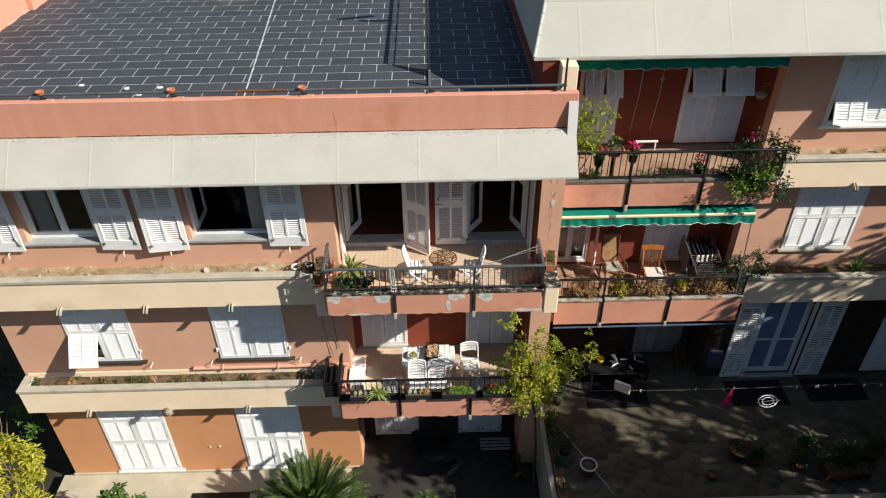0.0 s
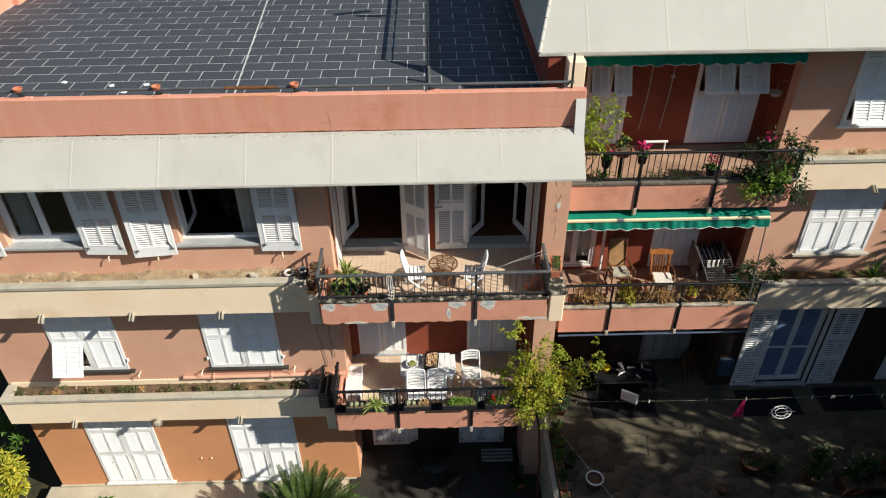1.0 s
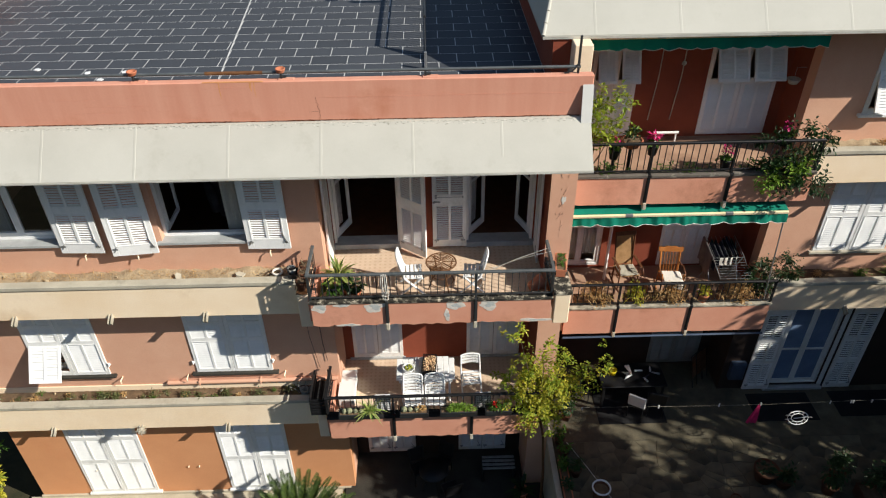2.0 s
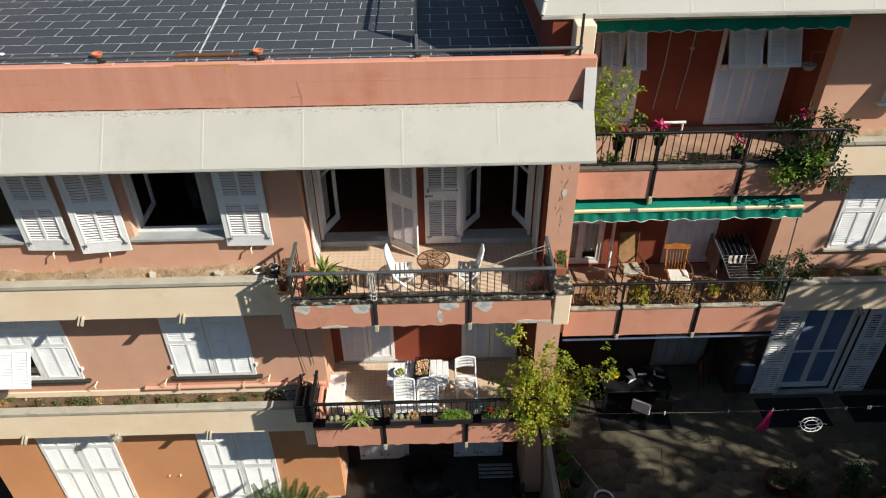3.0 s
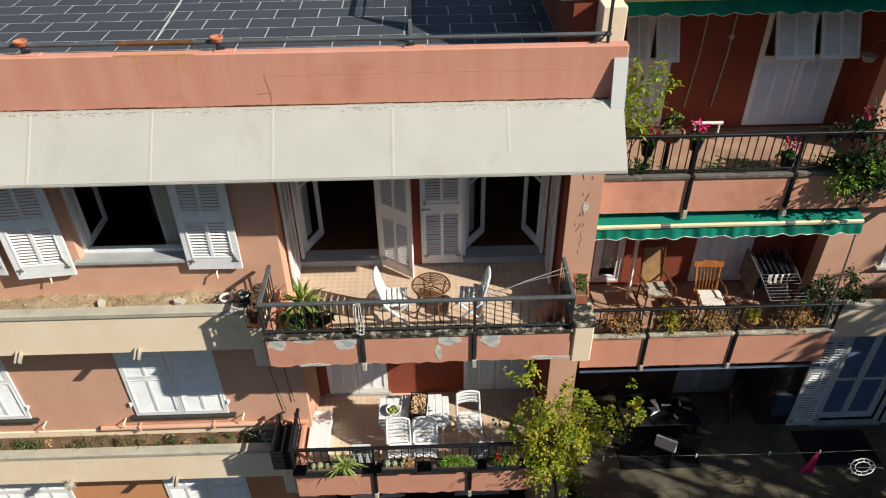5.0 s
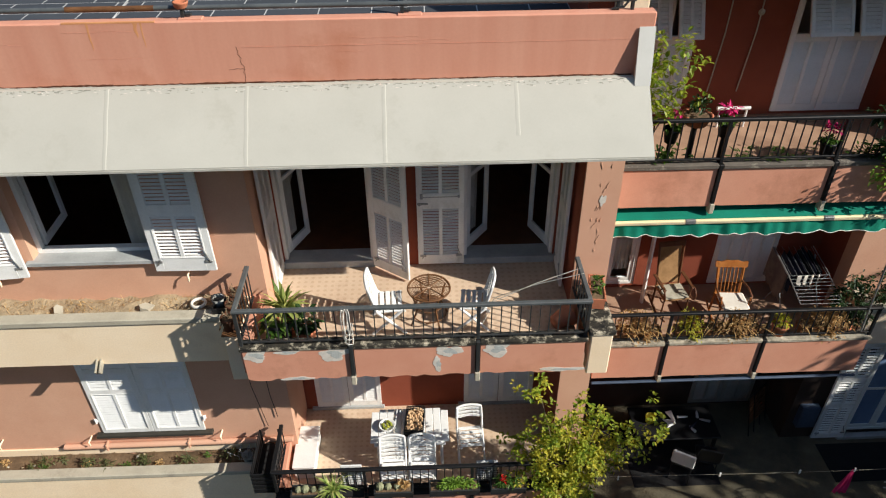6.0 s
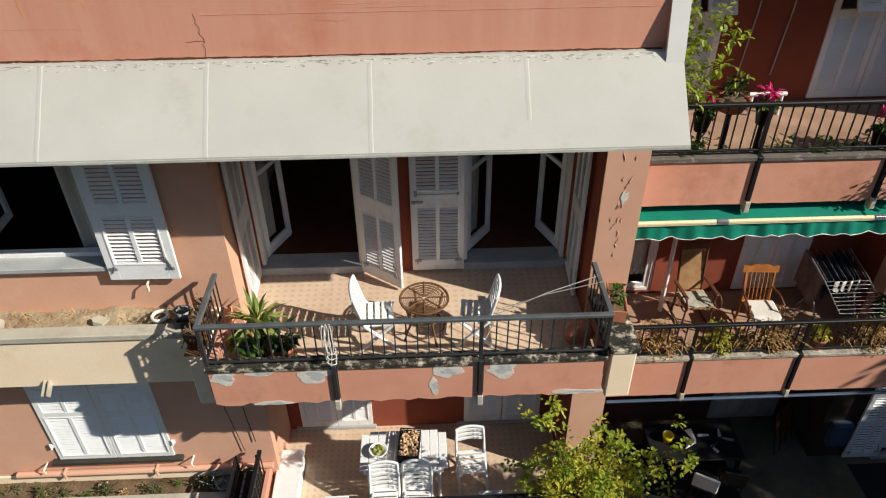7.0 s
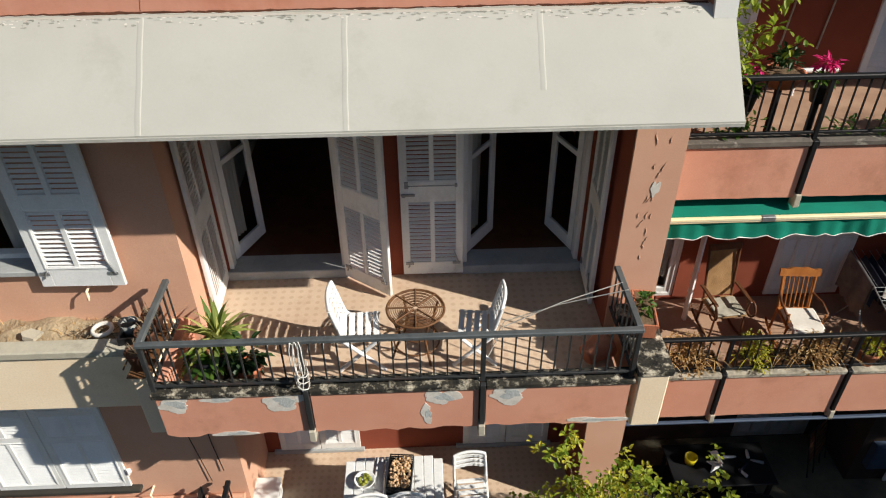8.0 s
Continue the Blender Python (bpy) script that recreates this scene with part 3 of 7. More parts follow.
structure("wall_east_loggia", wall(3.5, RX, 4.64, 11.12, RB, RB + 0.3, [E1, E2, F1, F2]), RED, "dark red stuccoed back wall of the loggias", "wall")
U1, R1, B1, Q1 = (9.08, 10.6, 9.2, 10.9), (9.1, 10.68, 5.95, 7.75), (9.22, 10.5, 1.68, 4.35), (12.46, 13.8, 1.68, 4.35)
structure("wall_wing", wall(RX, 20, 4.3, 11.12, RW, RW + 0.3, [U1, R1]), SALMON, "salmon stuccoed wing wall", "wall")
# Wing base and return carry the terrace shade in their colour.
structure("wall_wing_base", wall(RX, 20, -0.3, 4.3, RW, RW + 0.3, [B1, Q1]), SHADE_BROWN, "ground floor wing wall, darkened for its shade", "wall")
structure("wall_wing_return_base", Mesh().box(RX, RX + 0.3, RW + 0.3, RB, -0.3, 4.6), SHADE_BROWN, "dark brown side wall of the terrace loggia", "wall")
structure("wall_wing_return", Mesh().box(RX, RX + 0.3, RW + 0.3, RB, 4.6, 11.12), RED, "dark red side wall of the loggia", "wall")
structure("wall_east_back", Mesh().box(2.9, 20, 9.7, 10, -0.3, 11.12), SALMON, "salmon stuccoed rear wall", "wall")
structure("wall_east_end", Mesh().box(19.7, 20, RW + 0.3, 9.7, -0.3, 11.12), SALMON, "salmon stuccoed end wall", "wall")
structure("wall_east_inner", wall(3.55, 19.7, -0.3, 11.12, 5.5, 5.65), PLASTER, "shaded plastered room wall", "wall")
rc = Mesh().convex([(2.72, 1.6, 11.12), (2.72, 1.6, 11.18), (2.96, 2.32, 11.95), (2.96, 10, 11.95), (2.72, 10, 11.12), (20, 1.6, 11.12), (20, 1.6, 11.18), (20, 2.32, 11.95), (20, 10, 11.95), (20, 10, 11.12)],
                   [[0, 1, 2, 3, 4], [5, 6, 7, 8, 9], [0, 1, 6, 5], [1, 2, 7, 6], [2, 3, 8, 7], [3, 4, 9, 8], [0, 4, 9, 5]])
rcan = structure("canopy_right", rc, CANOPY, "off-white membrane-covered sloping eave", "eave")
for k in range(11):
    x = 3.58 + 1.405 * k
    part("seam", seam_strip(x, (1.6, 11.18), (2.32, 11.95), k + 20), CANOPY, rcan)
part("edge_strip", Mesh().box(2.72, 20, 1.59, 1.6, 11.12, 11.165), DRIP, rcan, "grey weathered drip edge")
fs_ = Mesh()
for k in range(5):
    a, b = k / 5, (k + 0.94) / 5
    p0, p1 = Vector((2.72, 1.6, 11.18)).lerp(Vector((2.96, 2.32, 11.95)), a), Vector((2.72, 1.6, 11.18)).lerp(Vector((2.96, 2.32, 11.95)), b)
    fs_.tube([p0, p1], 0.035, 8)
part("end_flashing", fs_, CANOPY, rcan, "off-white hip flashing")
structure("terrace", Mesh().box(3.55, 20, -1.25, RB, -0.34, TER - 0.011), MORTAR, "terrace bed of dark mortar", "terrace")
structure("terrace_wall", Mesh().box(3.42, 3.55, -1.25, 1.5, -0.34, TER + 0.12, 0.01), CONCRETE, "low grey terrace retaining wall", "wall")
structure("terrace_kerb", Mesh().box(3.55, 20, -1.4, -1.25, -0.34, TER + 0.05, 0.02), CONCRETE, "grey concrete terrace kerb", "kerb")

# planters along the facades


def planter(name, x0, x1, y0, y1, z0, z1, soil, label):
    """A cast trough with a rim and its soil; all one structure."""
    pl = structure(name, Mesh().box(x0, x1, y0, y0 + 0.1, z0, z1 - 0.09, 0.008).box(x0, x1, y0 + 0.1, y1, z0, z0 + 0.1)
                   .box(x0, x0 + 0.1, y0 + 0.1, y1, z0 + 0.1, z1 - 0.09), CREAM, label, "planter")
    part("rim", Mesh().box(x0 - 0.02, x1, y0 - 0.03, y0 + 0.15, z1 - 0.09, z1, 0.012).box(x0 - 0.02, x0 + 0.2, y0 + 0.15, y1, z1 - 0.09, z1, 0.012), CONCRETE, pl, "grey concrete rim")
    rnd = random.Random(name)
    s = Mesh()
    nx, ny = int((x1 - x0) / 0.12), 5
    vs = []
    for i in range(nx + 1):
        for j in range(ny + 1):
            vs.append((x0 + 0.1 + (x1 - x0 - 0.1) * i / nx, y0 + 0.1 + (y1 - y0 - 0.1) * j / ny, z1 - 0.1 + rnd.uniform(-0.03, 0.035) + 0.05 * noise.noise((i * 0.3, j * 0.3, z0))))
    s.add(vs, [[i * (ny + 1) + j, (i + 1) * (ny + 1) + j, (i + 1) * (ny + 1) + j + 1, i * (ny + 1) + j + 1] for i in range(nx) for j in range(ny)], smooth=True)
    part("soil", s, soil, pl, "dry crumbly soil")
    return pl


planter("planter_upper", -9.0, -1.62, 0.5, W, 6.29, 7.1, SAND, "cream stuccoed planter ledge with dry soil")
planter("planter_lower", -8.86, -1.62, 0.55, W, 3.06, 3.84, SOIL, "cream stuccoed planter ledge with weedy soil")
structure("trim_planter", Mesh().box(-8.8, -1.65, W - 0.03, W, 3.75, 3.9, 0.006), CREAM, "pale cement fillet along the wall", "trim")
planter("planter_wing_upper", 8.15, 20, 2.0, RW, 8.0, 8.73, SAND, "cream stuccoed planter ledge of the wing")
planter("planter_wing_lower", 8.15, 20, 2.0, RW, 4.71, 5.51, SOIL, "cream stuccoed planter ledge of the wing")

# ---- shutters, windows and doors ----
SLAT_CACHE = {}


def shutter(at, w, h, bands, single=False, mat=WHITE, label="white louvred wooden shutter leaf", group="shutters", flap=None, hook=True, closed=False, pitch=0.05, framed=0, pins=False, st=0.085, mu=0.05):
    """One leaf: origin at its lower hinge corner, width along x, outside towards -y. bands: (z0, z1) of the louvre fields."""
    t = 0.02
    sh = thing("shutter", label, "shutter", group, at=at)
    fr = Mesh().box(0, st, -t, t, 0, h, 0.004).box(w - st, w, -t, t, 0, h, 0.004)
    for z0, z1 in bands:
        if not (flap and abs(flap[0] - z0) < 0.01):
            fr.box(w / 2 - mu / 2, w / 2 + mu / 2, -t, t, z0, z1, 0.003)
    zz = [0.0] + [v for b in bands for v in b] + [h]
    for k in range(0, len(zz), 2):
        if zz[k + 1] - zz[k] > 0.01:
            fr.box(st, w - st, -t, t, zz[k], zz[k + 1], 0.004)
    part("leaf_frame", fr, mat, sh)
    if not flap and len(bands) > 1:
        z0, z1 = bands[framed]
        q, e = 0.018, 0.03
        part("flap_frame", Mesh().box(st - e, st - e + q, -t - 0.007, -t, z0 - e, z1 + e, 0.002).box(w - st + e - q, w - st + e, -t - 0.007, -t, z0 - e, z1 + e, 0.002)
             .box(st - e + q, w - st + e - q, -t - 0.007, -t, z0 - e, z0 - e + q, 0.002).box(st - e + q, w - st + e - q, -t - 0.007, -t, z1 + e - q, z1 + e, 0.002), mat, sh)
    sw = (w - 2 * st - mu) / 2
    pitch, tl, hd = (0.054, 58, 0.027) if closed else (pitch, 25, 0.017)
    key = (round(sw, 3), mat.name, closed, hd)
    if key not in SLAT_CACHE:
        SLAT_CACHE[key] = Mesh().box(0, sw, -hd, hd, -0.004, 0.004, m=pose(0, 0, 0, tl, 0, 0)).data("slat", mat)
    joined = Mesh()
    for z0, z1 in bands:
        if flap and abs(flap[0] - z0) < 0.01:
            continue
        k = int((z1 - z0) / pitch)
        for c in (0, 1):
            x = st + c * (sw + mu)
            for i in range(k):
                z = z0 + (i + 0.5) * (z1 - z0) / k
                if single:
                    ob = new("slat", SLAT_CACHE[key])
                    ob.parent, ob.location = sh, (x, 0, z)
                else:
                    joined.box(x, x + sw, -hd, hd, -0.004, 0.004, m=pose(0, 0, z, tl, 0, 0))
    if joined.f:
        tagged(part("louvres", joined, mat, sh), kind="stuff")
    if flap:
        z0, z1, tilt = flap
        fw, fh = w - 0.09, z1 - z0
        fo = part("flap", Mesh().box(0.0, 0.05, -t, t, -fh, 0).box(fw - 0.05, fw, -t, t, -fh, 0).box(0.05, fw - 0.05, -t, t, -0.05, 0).box(0.05, fw - 0.05, -t, t, -fh, -fh + 0.05)
                  .box(fw / 2 - 0.02, fw / 2 + 0.02, -t, t, -fh + 0.05, -0.05), mat, sh, "louvred flap propped open", m=pose(0.045, -0.02, z1, -tilt, 0, 0))
        k = int((fh - 0.1) / pitch)
        lo = Mesh()
        for i in range(k):
            z = -fh + 0.05 + (i + 0.5) * (fh - 0.1) / k
            lo.box(0.05, fw - 0.05, -0.03, 0.03, -0.005, 0.005, m=pose(0, 0, z, tl, 0, 0))
        tagged(part("louvres", lo, mat, fo), kind="stuff")
    if hook and not closed:
        part("bolt", Mesh().tube([(w - 0.11, -0.035, 0.35), (w - 0.05, -0.035, 0.16)], 0.008, 6).box(w - 0.12, w - 0.03, -0.032, -t, 0.14, 0.18, 0.004), STEEL, sh, "small steel bolt")
        part("bolt", Mesh().box(0.03, 0.12, -0.032, -t, 0.14, 0.18, 0.004).tube([(0.1, -0.035, 0.2), (0.06, -0.035, 0.11)], 0.008, 6), STEEL, sh, "small steel bolt")
    if pins:
        z = bands[1][0] - 0.06
        part("latch", Mesh().tube([(0.08, -0.034, z), (w - 0.08, -0.034, z)], 0.006, 6).box(0.05, 0.09, -0.04, -t, z - 0.03, z + 0.05, 0.004).box(w - 0.1, w - 0.07, -0.04, -t, z - 0.02, z + 0.02, 0.004), STEEL, sh, "steel latch rod")
        part("lock", Mesh().box(0.01, 0.16, -0.036, -t, z - 0.13, z - 0.1, 0.004).tube([(0.04, -0.05, z - 0.115), (0.04, -0.02, z - 0.115)], 0.02, 8), STEEL, sh, "steel lock lever")
    return sh


def glazed(name, x0, x1, z0, z1, y, mat=WHITE, sashes=2, cross=True, pane_mat=None):
    """A window set in its opening: casing, sashes with panes."""
    wd = tagged(new(name), "white painted wooden window", "window", kind="structure")
    c = Mesh().box(x0, x0 + 0.06, y, y + 0.1, z0, z1, 0.005).box(x1 - 0.06, x1, y, y + 0.1, z0, z1, 0.005)
    c.box(x0 + 0.06, x1 - 0.06, y, y + 0.1, z1 - 0.06, z1, 0.005).box(x0 + 0.06, x1 - 0.06, y, y + 0.1, z0, z0 + 0.06, 0.005)
    part("casing", c, mat, wd)
    w = (x1 - x0 - 0.12) / sashes
    for k in range(sashes):
        a = x0 + 0.06 + k * w
        s = Mesh().box(a, a + 0.07, y + 0.02, y + 0.07, z0 + 0.06, z1 - 0.06, 0.004).box(a + w - 0.07, a + w, y + 0.02, y + 0.07, z0 + 0.06, z1 - 0.06, 0.004)
        s.box(a + 0.07, a + w - 0.07, y + 0.02, y + 0.07, z0 + 0.06, z0 + 0.14, 0.004).box(a + 0.07, a + w - 0.07, y + 0.02, y + 0.07, z1 - 0.14, z1 - 0.06, 0.004)
        if cross:
            zc = z0 + (z1 - z0) * 0.44
            s.box(a + 0.07, a + w - 0.07, y + 0.025, y + 0.065, zc - 0.03, zc + 0.03, 0.004)
        sa = part("sash", s, mat, wd)
        pn = part("pane", Mesh().box(a + 0.068, a + w - 0.068, y + 0.042, y + 0.046, z0 + 0.138, z1 - 0.138), pane_mat or GLASS, sa)
        pn.visible_shadow = False
    return wd


def door_leaf(at, w, h, label, group, curtained=0):
    """A glazed door leaf that stands open inwards."""
    d = thing("glazed_door", label, "door", group, at=at)
    f = Mesh().box(0, 0.09, -0.022, 0.022, 0, h, 0.005).box(w - 0.09, w, -0.022, 0.022, 0, h, 0.005).box(0.09, w - 0.09, -0.022, 0.022, 0, 0.16, 0.005).box(0.09, w - 0.09, -0.022, 0.022, h - 0.09, h, 0.005)
    f.box(0.09, w - 0.09, -0.02, 0.02, h * 0.55, h * 0.55 + 0.06, 0.004)
    part("leaf_frame", f, WHITE, d)
    for z0, z1 in ((0.16, h * 0.55), (h * 0.55 + 0.06, h - 0.09)):
        pn = part("pane", Mesh().box(0.088, w - 0.088, -0.003, 0.003, z0 - 0.003, z1 + 0.003), GLASS, d)
        pn.visible_shadow = False
    if curtained:
        vs = []
        for i in range(15):
            for z in (0.2, h - 0.12):
                vs.append((0.1 + 0.017 * i + (0.05 if z > 1 else 0), 0.045 + 0.014 * math.sin(i * 1.8), z))
        part("curtain", Mesh().add(vs, [[2 * i, 2 * i + 2, 2 * i + 3, 2 * i + 1] for i in range(14)], smooth=True), CURTAIN, d, "white gathered curtain behind the panes")
    return d


def sill(name, x0, x1, y0, y1, z, mat=MARBLE):
    structure(name, Mesh().box(x0, x1, y0, y1, z - 0.05, z + 0.008, 0.006), mat, "pale stone window sill", "sill")


# upper windows of the left house, shutters thrown open
for i, (a, b, z0, z1) in enumerate((WIN_A, WIN_B)):
    sill(f"sill_upper_{i + 1}", a - 0.08, b + 0.08, W - 0.07, W + 0.28, z0, MARBLE)
glazed("window_1", WIN_A[0], WIN_A[1], WIN_A[2], WIN_A[3], W + 0.16, cross=False)
cs = tagged(new("window_2"), "white casing of an open window", "window", kind="structure")
part("casing", Mesh().box(-4.12, -4.06, W + 0.16, W + 0.26, 7.66, 9.3, 0.005).box(-2.62, -2.56, W + 0.16, W + 0.26, 7.66, 9.3, 0.005).box(-4.06, -2.62, W + 0.16, W + 0.26, 7.66, 7.72, 0.005), WHITE, cs)
part("sash", Mesh().box(-4.09, -4.05, W + 0.3, W + 1.0, 7.7, 7.8, 0.004).box(-4.09, -4.05, W + 0.3, W + 0.38, 7.8, 9.3, 0.004).box(-4.09, -4.05, W + 0.92, W + 1.0, 7.8, 9.3, 0.004), WHITE, cs, "sash opened into the room")
UB = [(0.24, 0.85), (1.03, 1.7)]
for x, rz in ((-8.32, 0), (-5.96, -2), (-2.55, -1)):
    shutter(pose(x, W - 0.07, 7.5, 0, 0, rz), 0.79, 1.82, UB, single=True, st=0.12)
shutter(pose(-5.0, W - 0.17, 7.47, 0, 0, 6), 0.81, 1.82, UB, single=True, st=0.12)
for x in (-7.9, -5.56, -4.6, -2.16):
    part_ = thing("shutter_hook", "small ochre painted iron shutter hook on the wall", "hook", "shutter hooks")
    part("hook", Mesh().tube([(x, W, 7.44), (x, W - 0.1, 7.43), (x + 0.01, W - 0.12, 7.38), (x, W - 0.12, 7.34)], 0.013, 6), CREAM, part_)
for k, (x0, x1, y) in enumerate(((-7.36, -6.98, 1.42), (-2.98, -2.66, 1.42))):
    cu = thing("curtain", "white gathered curtain hanging inside the window", "curtain", "curtains")
    m = Mesh()
    nn = 24
    vs = []
    for i in range(nn + 1):
        xx = x0 + (x1 - x0) * i / nn
        for z in (7.2, 9.3):
            vs.append((xx, y + 0.035 * math.sin(i * 1.9), z))
    m.add(vs, [[2 * i, 2 * i + 2, 2 * i + 3, 2 * i + 1] for i in range(nn)], smooth=True)
    part("cloth", m, CURTAIN, cu)
sofa = thing("armchair", "pale grey upholstered armchair in the dark room", "armchair", at=pose(-3.5, 3.5, MID + 0.11, 0, 0, 25))
part("seat", Mesh().box(-0.3, 0.3, -0.3, 0.3, 0.0, 0.45, 0.05), FABRIC_GREY, sofa)
part("backrest", Mesh().box(-0.34, 0.34, 0.3, 0.48, 0.0, 0.95, 0.05), FABRIC_GREY, sofa)
part("arm", Mesh().box(-0.46, -0.3, -0.3, 0.42, 0.15, 0.62, 0.04), FABRIC_GREY, sofa)
part("arm", Mesh().box(0.3, 0.46, -0.3, 0.42, 0.15, 0.62, 0.04), FABRIC_GREY, sofa)

# lower and ground floor windows, closed shutters
LB = [(0.1, 0.86), (0.98, 1.32), (1.42, 1.74)]
for i, (a, b, z0, z1) in enumerate((LW1, LW2)):
    sill(f"sill_lower_{i + 1}", a - 0.1, b + 0.12, W - 0.09, W + 0.1, z0, DARKSTONE)
    w = (b - a) / 2 - 0.005
    shutter(pose(a, W - 0.005, z0 + 0.01), w, z1 - z0 - 0.01, LB, closed=True, label="white louvred shutter leaf, closed over its window" if i else "white louvred shutter leaf with its lower flap propped open",
            flap=(0.1, 0.86, 36) if i == 0 else None)
    shutter(pose(b - w, W - 0.005, z0 + 0.01), w, z1 - z0 - 0.01, LB, closed=True, label="white louvred shutter leaf, closed over its window")
    glazed(f"window_{i + 3}", a, b, z0, z1, W + 0.18)
GB = [(0.12, 1.08), (1.24, 1.94), (2.06, 2.45)]
for i, (a, b, z0, z1) in enumerate((GW1, GW2)):
    sill(f"sill_ground_{i + 1}", a - 0.06, b + 0.08, W - 0.07, W + 0.1, z0 - 0.01, WHITE)
    w = (b - a) / 2 - 0.005
    for x in (a, b - w):
        shutter(pose(x, W - 0.005, z0), w, z1 - z0, GB, closed=True, label="tall white louvred shutter leaf, closed, ground floor")

# loggia doors of the upper flat
for i, (a, b, z0, z1) in enumerate((D1, D2)):
    structure(f"threshold_{i + 1}", Mesh().box(a - 0.02, b + 0.02, BACK - 0.03, BACK + 0.3, MID, MID + 0.12, 0.01), MARBLE, "grey marble door threshold", "threshold")
    c = Mesh().box(a, a + 0.05, BACK + 0.05, BACK + 0.18, z0, z1, 0.004).box(b - 0.05, b, BACK + 0.05, BACK + 0.18, z0, z1, 0.004).box(a + 0.05, b - 0.05, BACK + 0.05, BACK + 0.18, z1 - 0.05, z1, 0.004)
    structure(f"door_casing_{i + 1}", c, WHITE, "white painted door casing", "casing")
DB = [(0.17, 0.98), (1.25, 2.1)]
DL = "tall white louvred shutter leaf, folded open on the loggia"
shutter(pose(0.2, BACK - 0.03, 6.7, 0, 0, -37), 0.66, 2.3, DB, True, OLDWHITE, DL, framed=1)
shutter(pose(1.54 - 0.68, BACK - 0.04, 6.7), 0.68, 2.3, DB, True, OLDWHITE, DL, framed=1, pins=True)
shutter(pose(-1.165, BACK - 0.02, 6.7, 0, 0, -88), 0.68, 2.3, DB, True, OLDWHITE, DL, framed=1)
shutter(pose(2.92, BACK - 0.02, 6.7, 0, 0, -93), 0.66, 2.3, DB, True, OLDWHITE, DL, framed=1)
for x, rz, s in ((-1.1, 66, 1), (1.58, 54, 1), (2.84, 112, 0)):
    door_leaf(pose(x, BACK + 0.2, 6.79, 0, 0, rz), 0.6, 2.2, "white glazed door leaf standing open into the room", "glazed doors", s)

# loggia doors of the lower flat and the ground floor
for i, (a, b, z0, z1) in enumerate((L1, L2)):
    structure(f"threshold_{i + 3}", Mesh().box(a - 0.1, b + 0.05, BACK - 0.05, BACK + 0.1, LOW, z0, 0.008), MARBLE, "pale stone door threshold", "threshold")
    w = (b - a) / 2 - 0.005
    for x in (a, b - w):
        shutter(pose(x, BACK + 0.0, z0), w, z1 - z0, [(0.14, 1.0), (1.12, 2.1)], closed=True, label="white louvred door shutter, closed", mat=OLDWHITE)
for i, (a, b, z0, z1) in enumerate((P1, P2)):
    w = (b - a) / 2 - 0.005
    for x in (a, b - w):
        shutter(pose(x, BACK + 0.0, z0), w, z1 - z0, [(0.14, 1.0), (1.12, 2.1)], label="white louvred door shutter, closed, in deep shade", mat=OLDWHITE)

# windows and doors of the right house
w = (R1[1] - R1[0]) / 2 - 0.005
sill("sill_wing_1", R1[0] - 0.08, R1[1] + 0.1, RW - 0.08, RW + 0.1, R1[2], CONCRETE)
for x in (R1[0], R1[1] - w):
    shutter(pose(x, RW - 0.005, R1[2] + 0.01), w, 1.78, LB, closed=True, label="white louvred shutter leaf, closed, on the wing")
w = (U1[1] - U1[0]) / 2 - 0.005
sill("sill_wing_2", U1[0] - 0.08, U1[1] + 0.1, RW - 0.08, RW + 0.1, U1[2], WHITE)
shutter(pose(U1[0], RW - 0.005, U1[2] + 0.01), w, 1.68, LB, closed=True, label="white louvred shutter leaf with its lower flap ajar", flap=(0.1, 0.86, 20))
shutter(pose(U1[1] - w, RW - 0.005, U1[2] + 0.01), w, 1.68, LB, closed=True, label="white louvred shutter leaf, closed, on the wing")
BB = [(0.14, 0.9), (1.0, 1.62), (1.72, 2.5)]
shutter(pose(8.56, RW - 0.08, 1.66), 0.66, 2.65, BB, pitch=0.068, label="white louvred door shutter leaf, folded open on the wall")
shutter(pose(10.62, RW - 0.08, 1.66), 0.67, 2.65, BB, pitch=0.068, label="white louvred door shutter leaf, folded open on the wall")
structure("door_casing_wing", Mesh().box(B1[0] - 0.1, B1[0], RW - 0.025, RW, B1[2], B1[3] + 0.08, 0.004).box(B1[1], B1[1] + 0.1, RW - 0.025, RW, B1[2], B1[3] + 0.08, 0.004)
          .box(B1[0], B1[1], RW - 0.025, RW, B1[3], B1[3] + 0.08, 0.004), WHITE, "white painted door casing", "casing")
glazed("door_1", B1[0], B1[1], B1[2], B1[3], RW + 0.06, sashes=2, pane_mat=GLASS_SKY)
structure("threshold_5", Mesh().box(9.1, 10.6, RW - 0.12, RW + 0.05, TER, 1.68, 0.01), MARBLE, "pale stone door step", "threshold")
w = (Q1[1] - Q1[0]) / 2 - 0.005
for x in (Q1[0], Q1[1] - w):
    shutter(pose(x, RW - 0.005, Q1[2]), w, 2.65, BB, closed=True, label="white louvred door shutter leaf, closed, in shade")
for a, b, z0, z1 in (E1, E2):
    w = (b - a) / 2 - 0.005
    for x in (a, b - w):
        shutter(pose(x, RB - 0.005, z0), w, z1 - z0, [(0.12, 1.1), (1.22, 2.15)], closed=True, label="white louvred door shutter with its upper flap propped open", flap=(1.22, 2.15, 28))
glazed("door_2", F1[0], F1[1], F1[2], F1[3], RB + 0.02, OLDWHITE, 2)
lb = thing("folded_leaf", "narrow white folded shutter leaf standing beside the door", "shutter", at=pose(4.78, RB - 0.42, RB_F, 0, 0, -70))
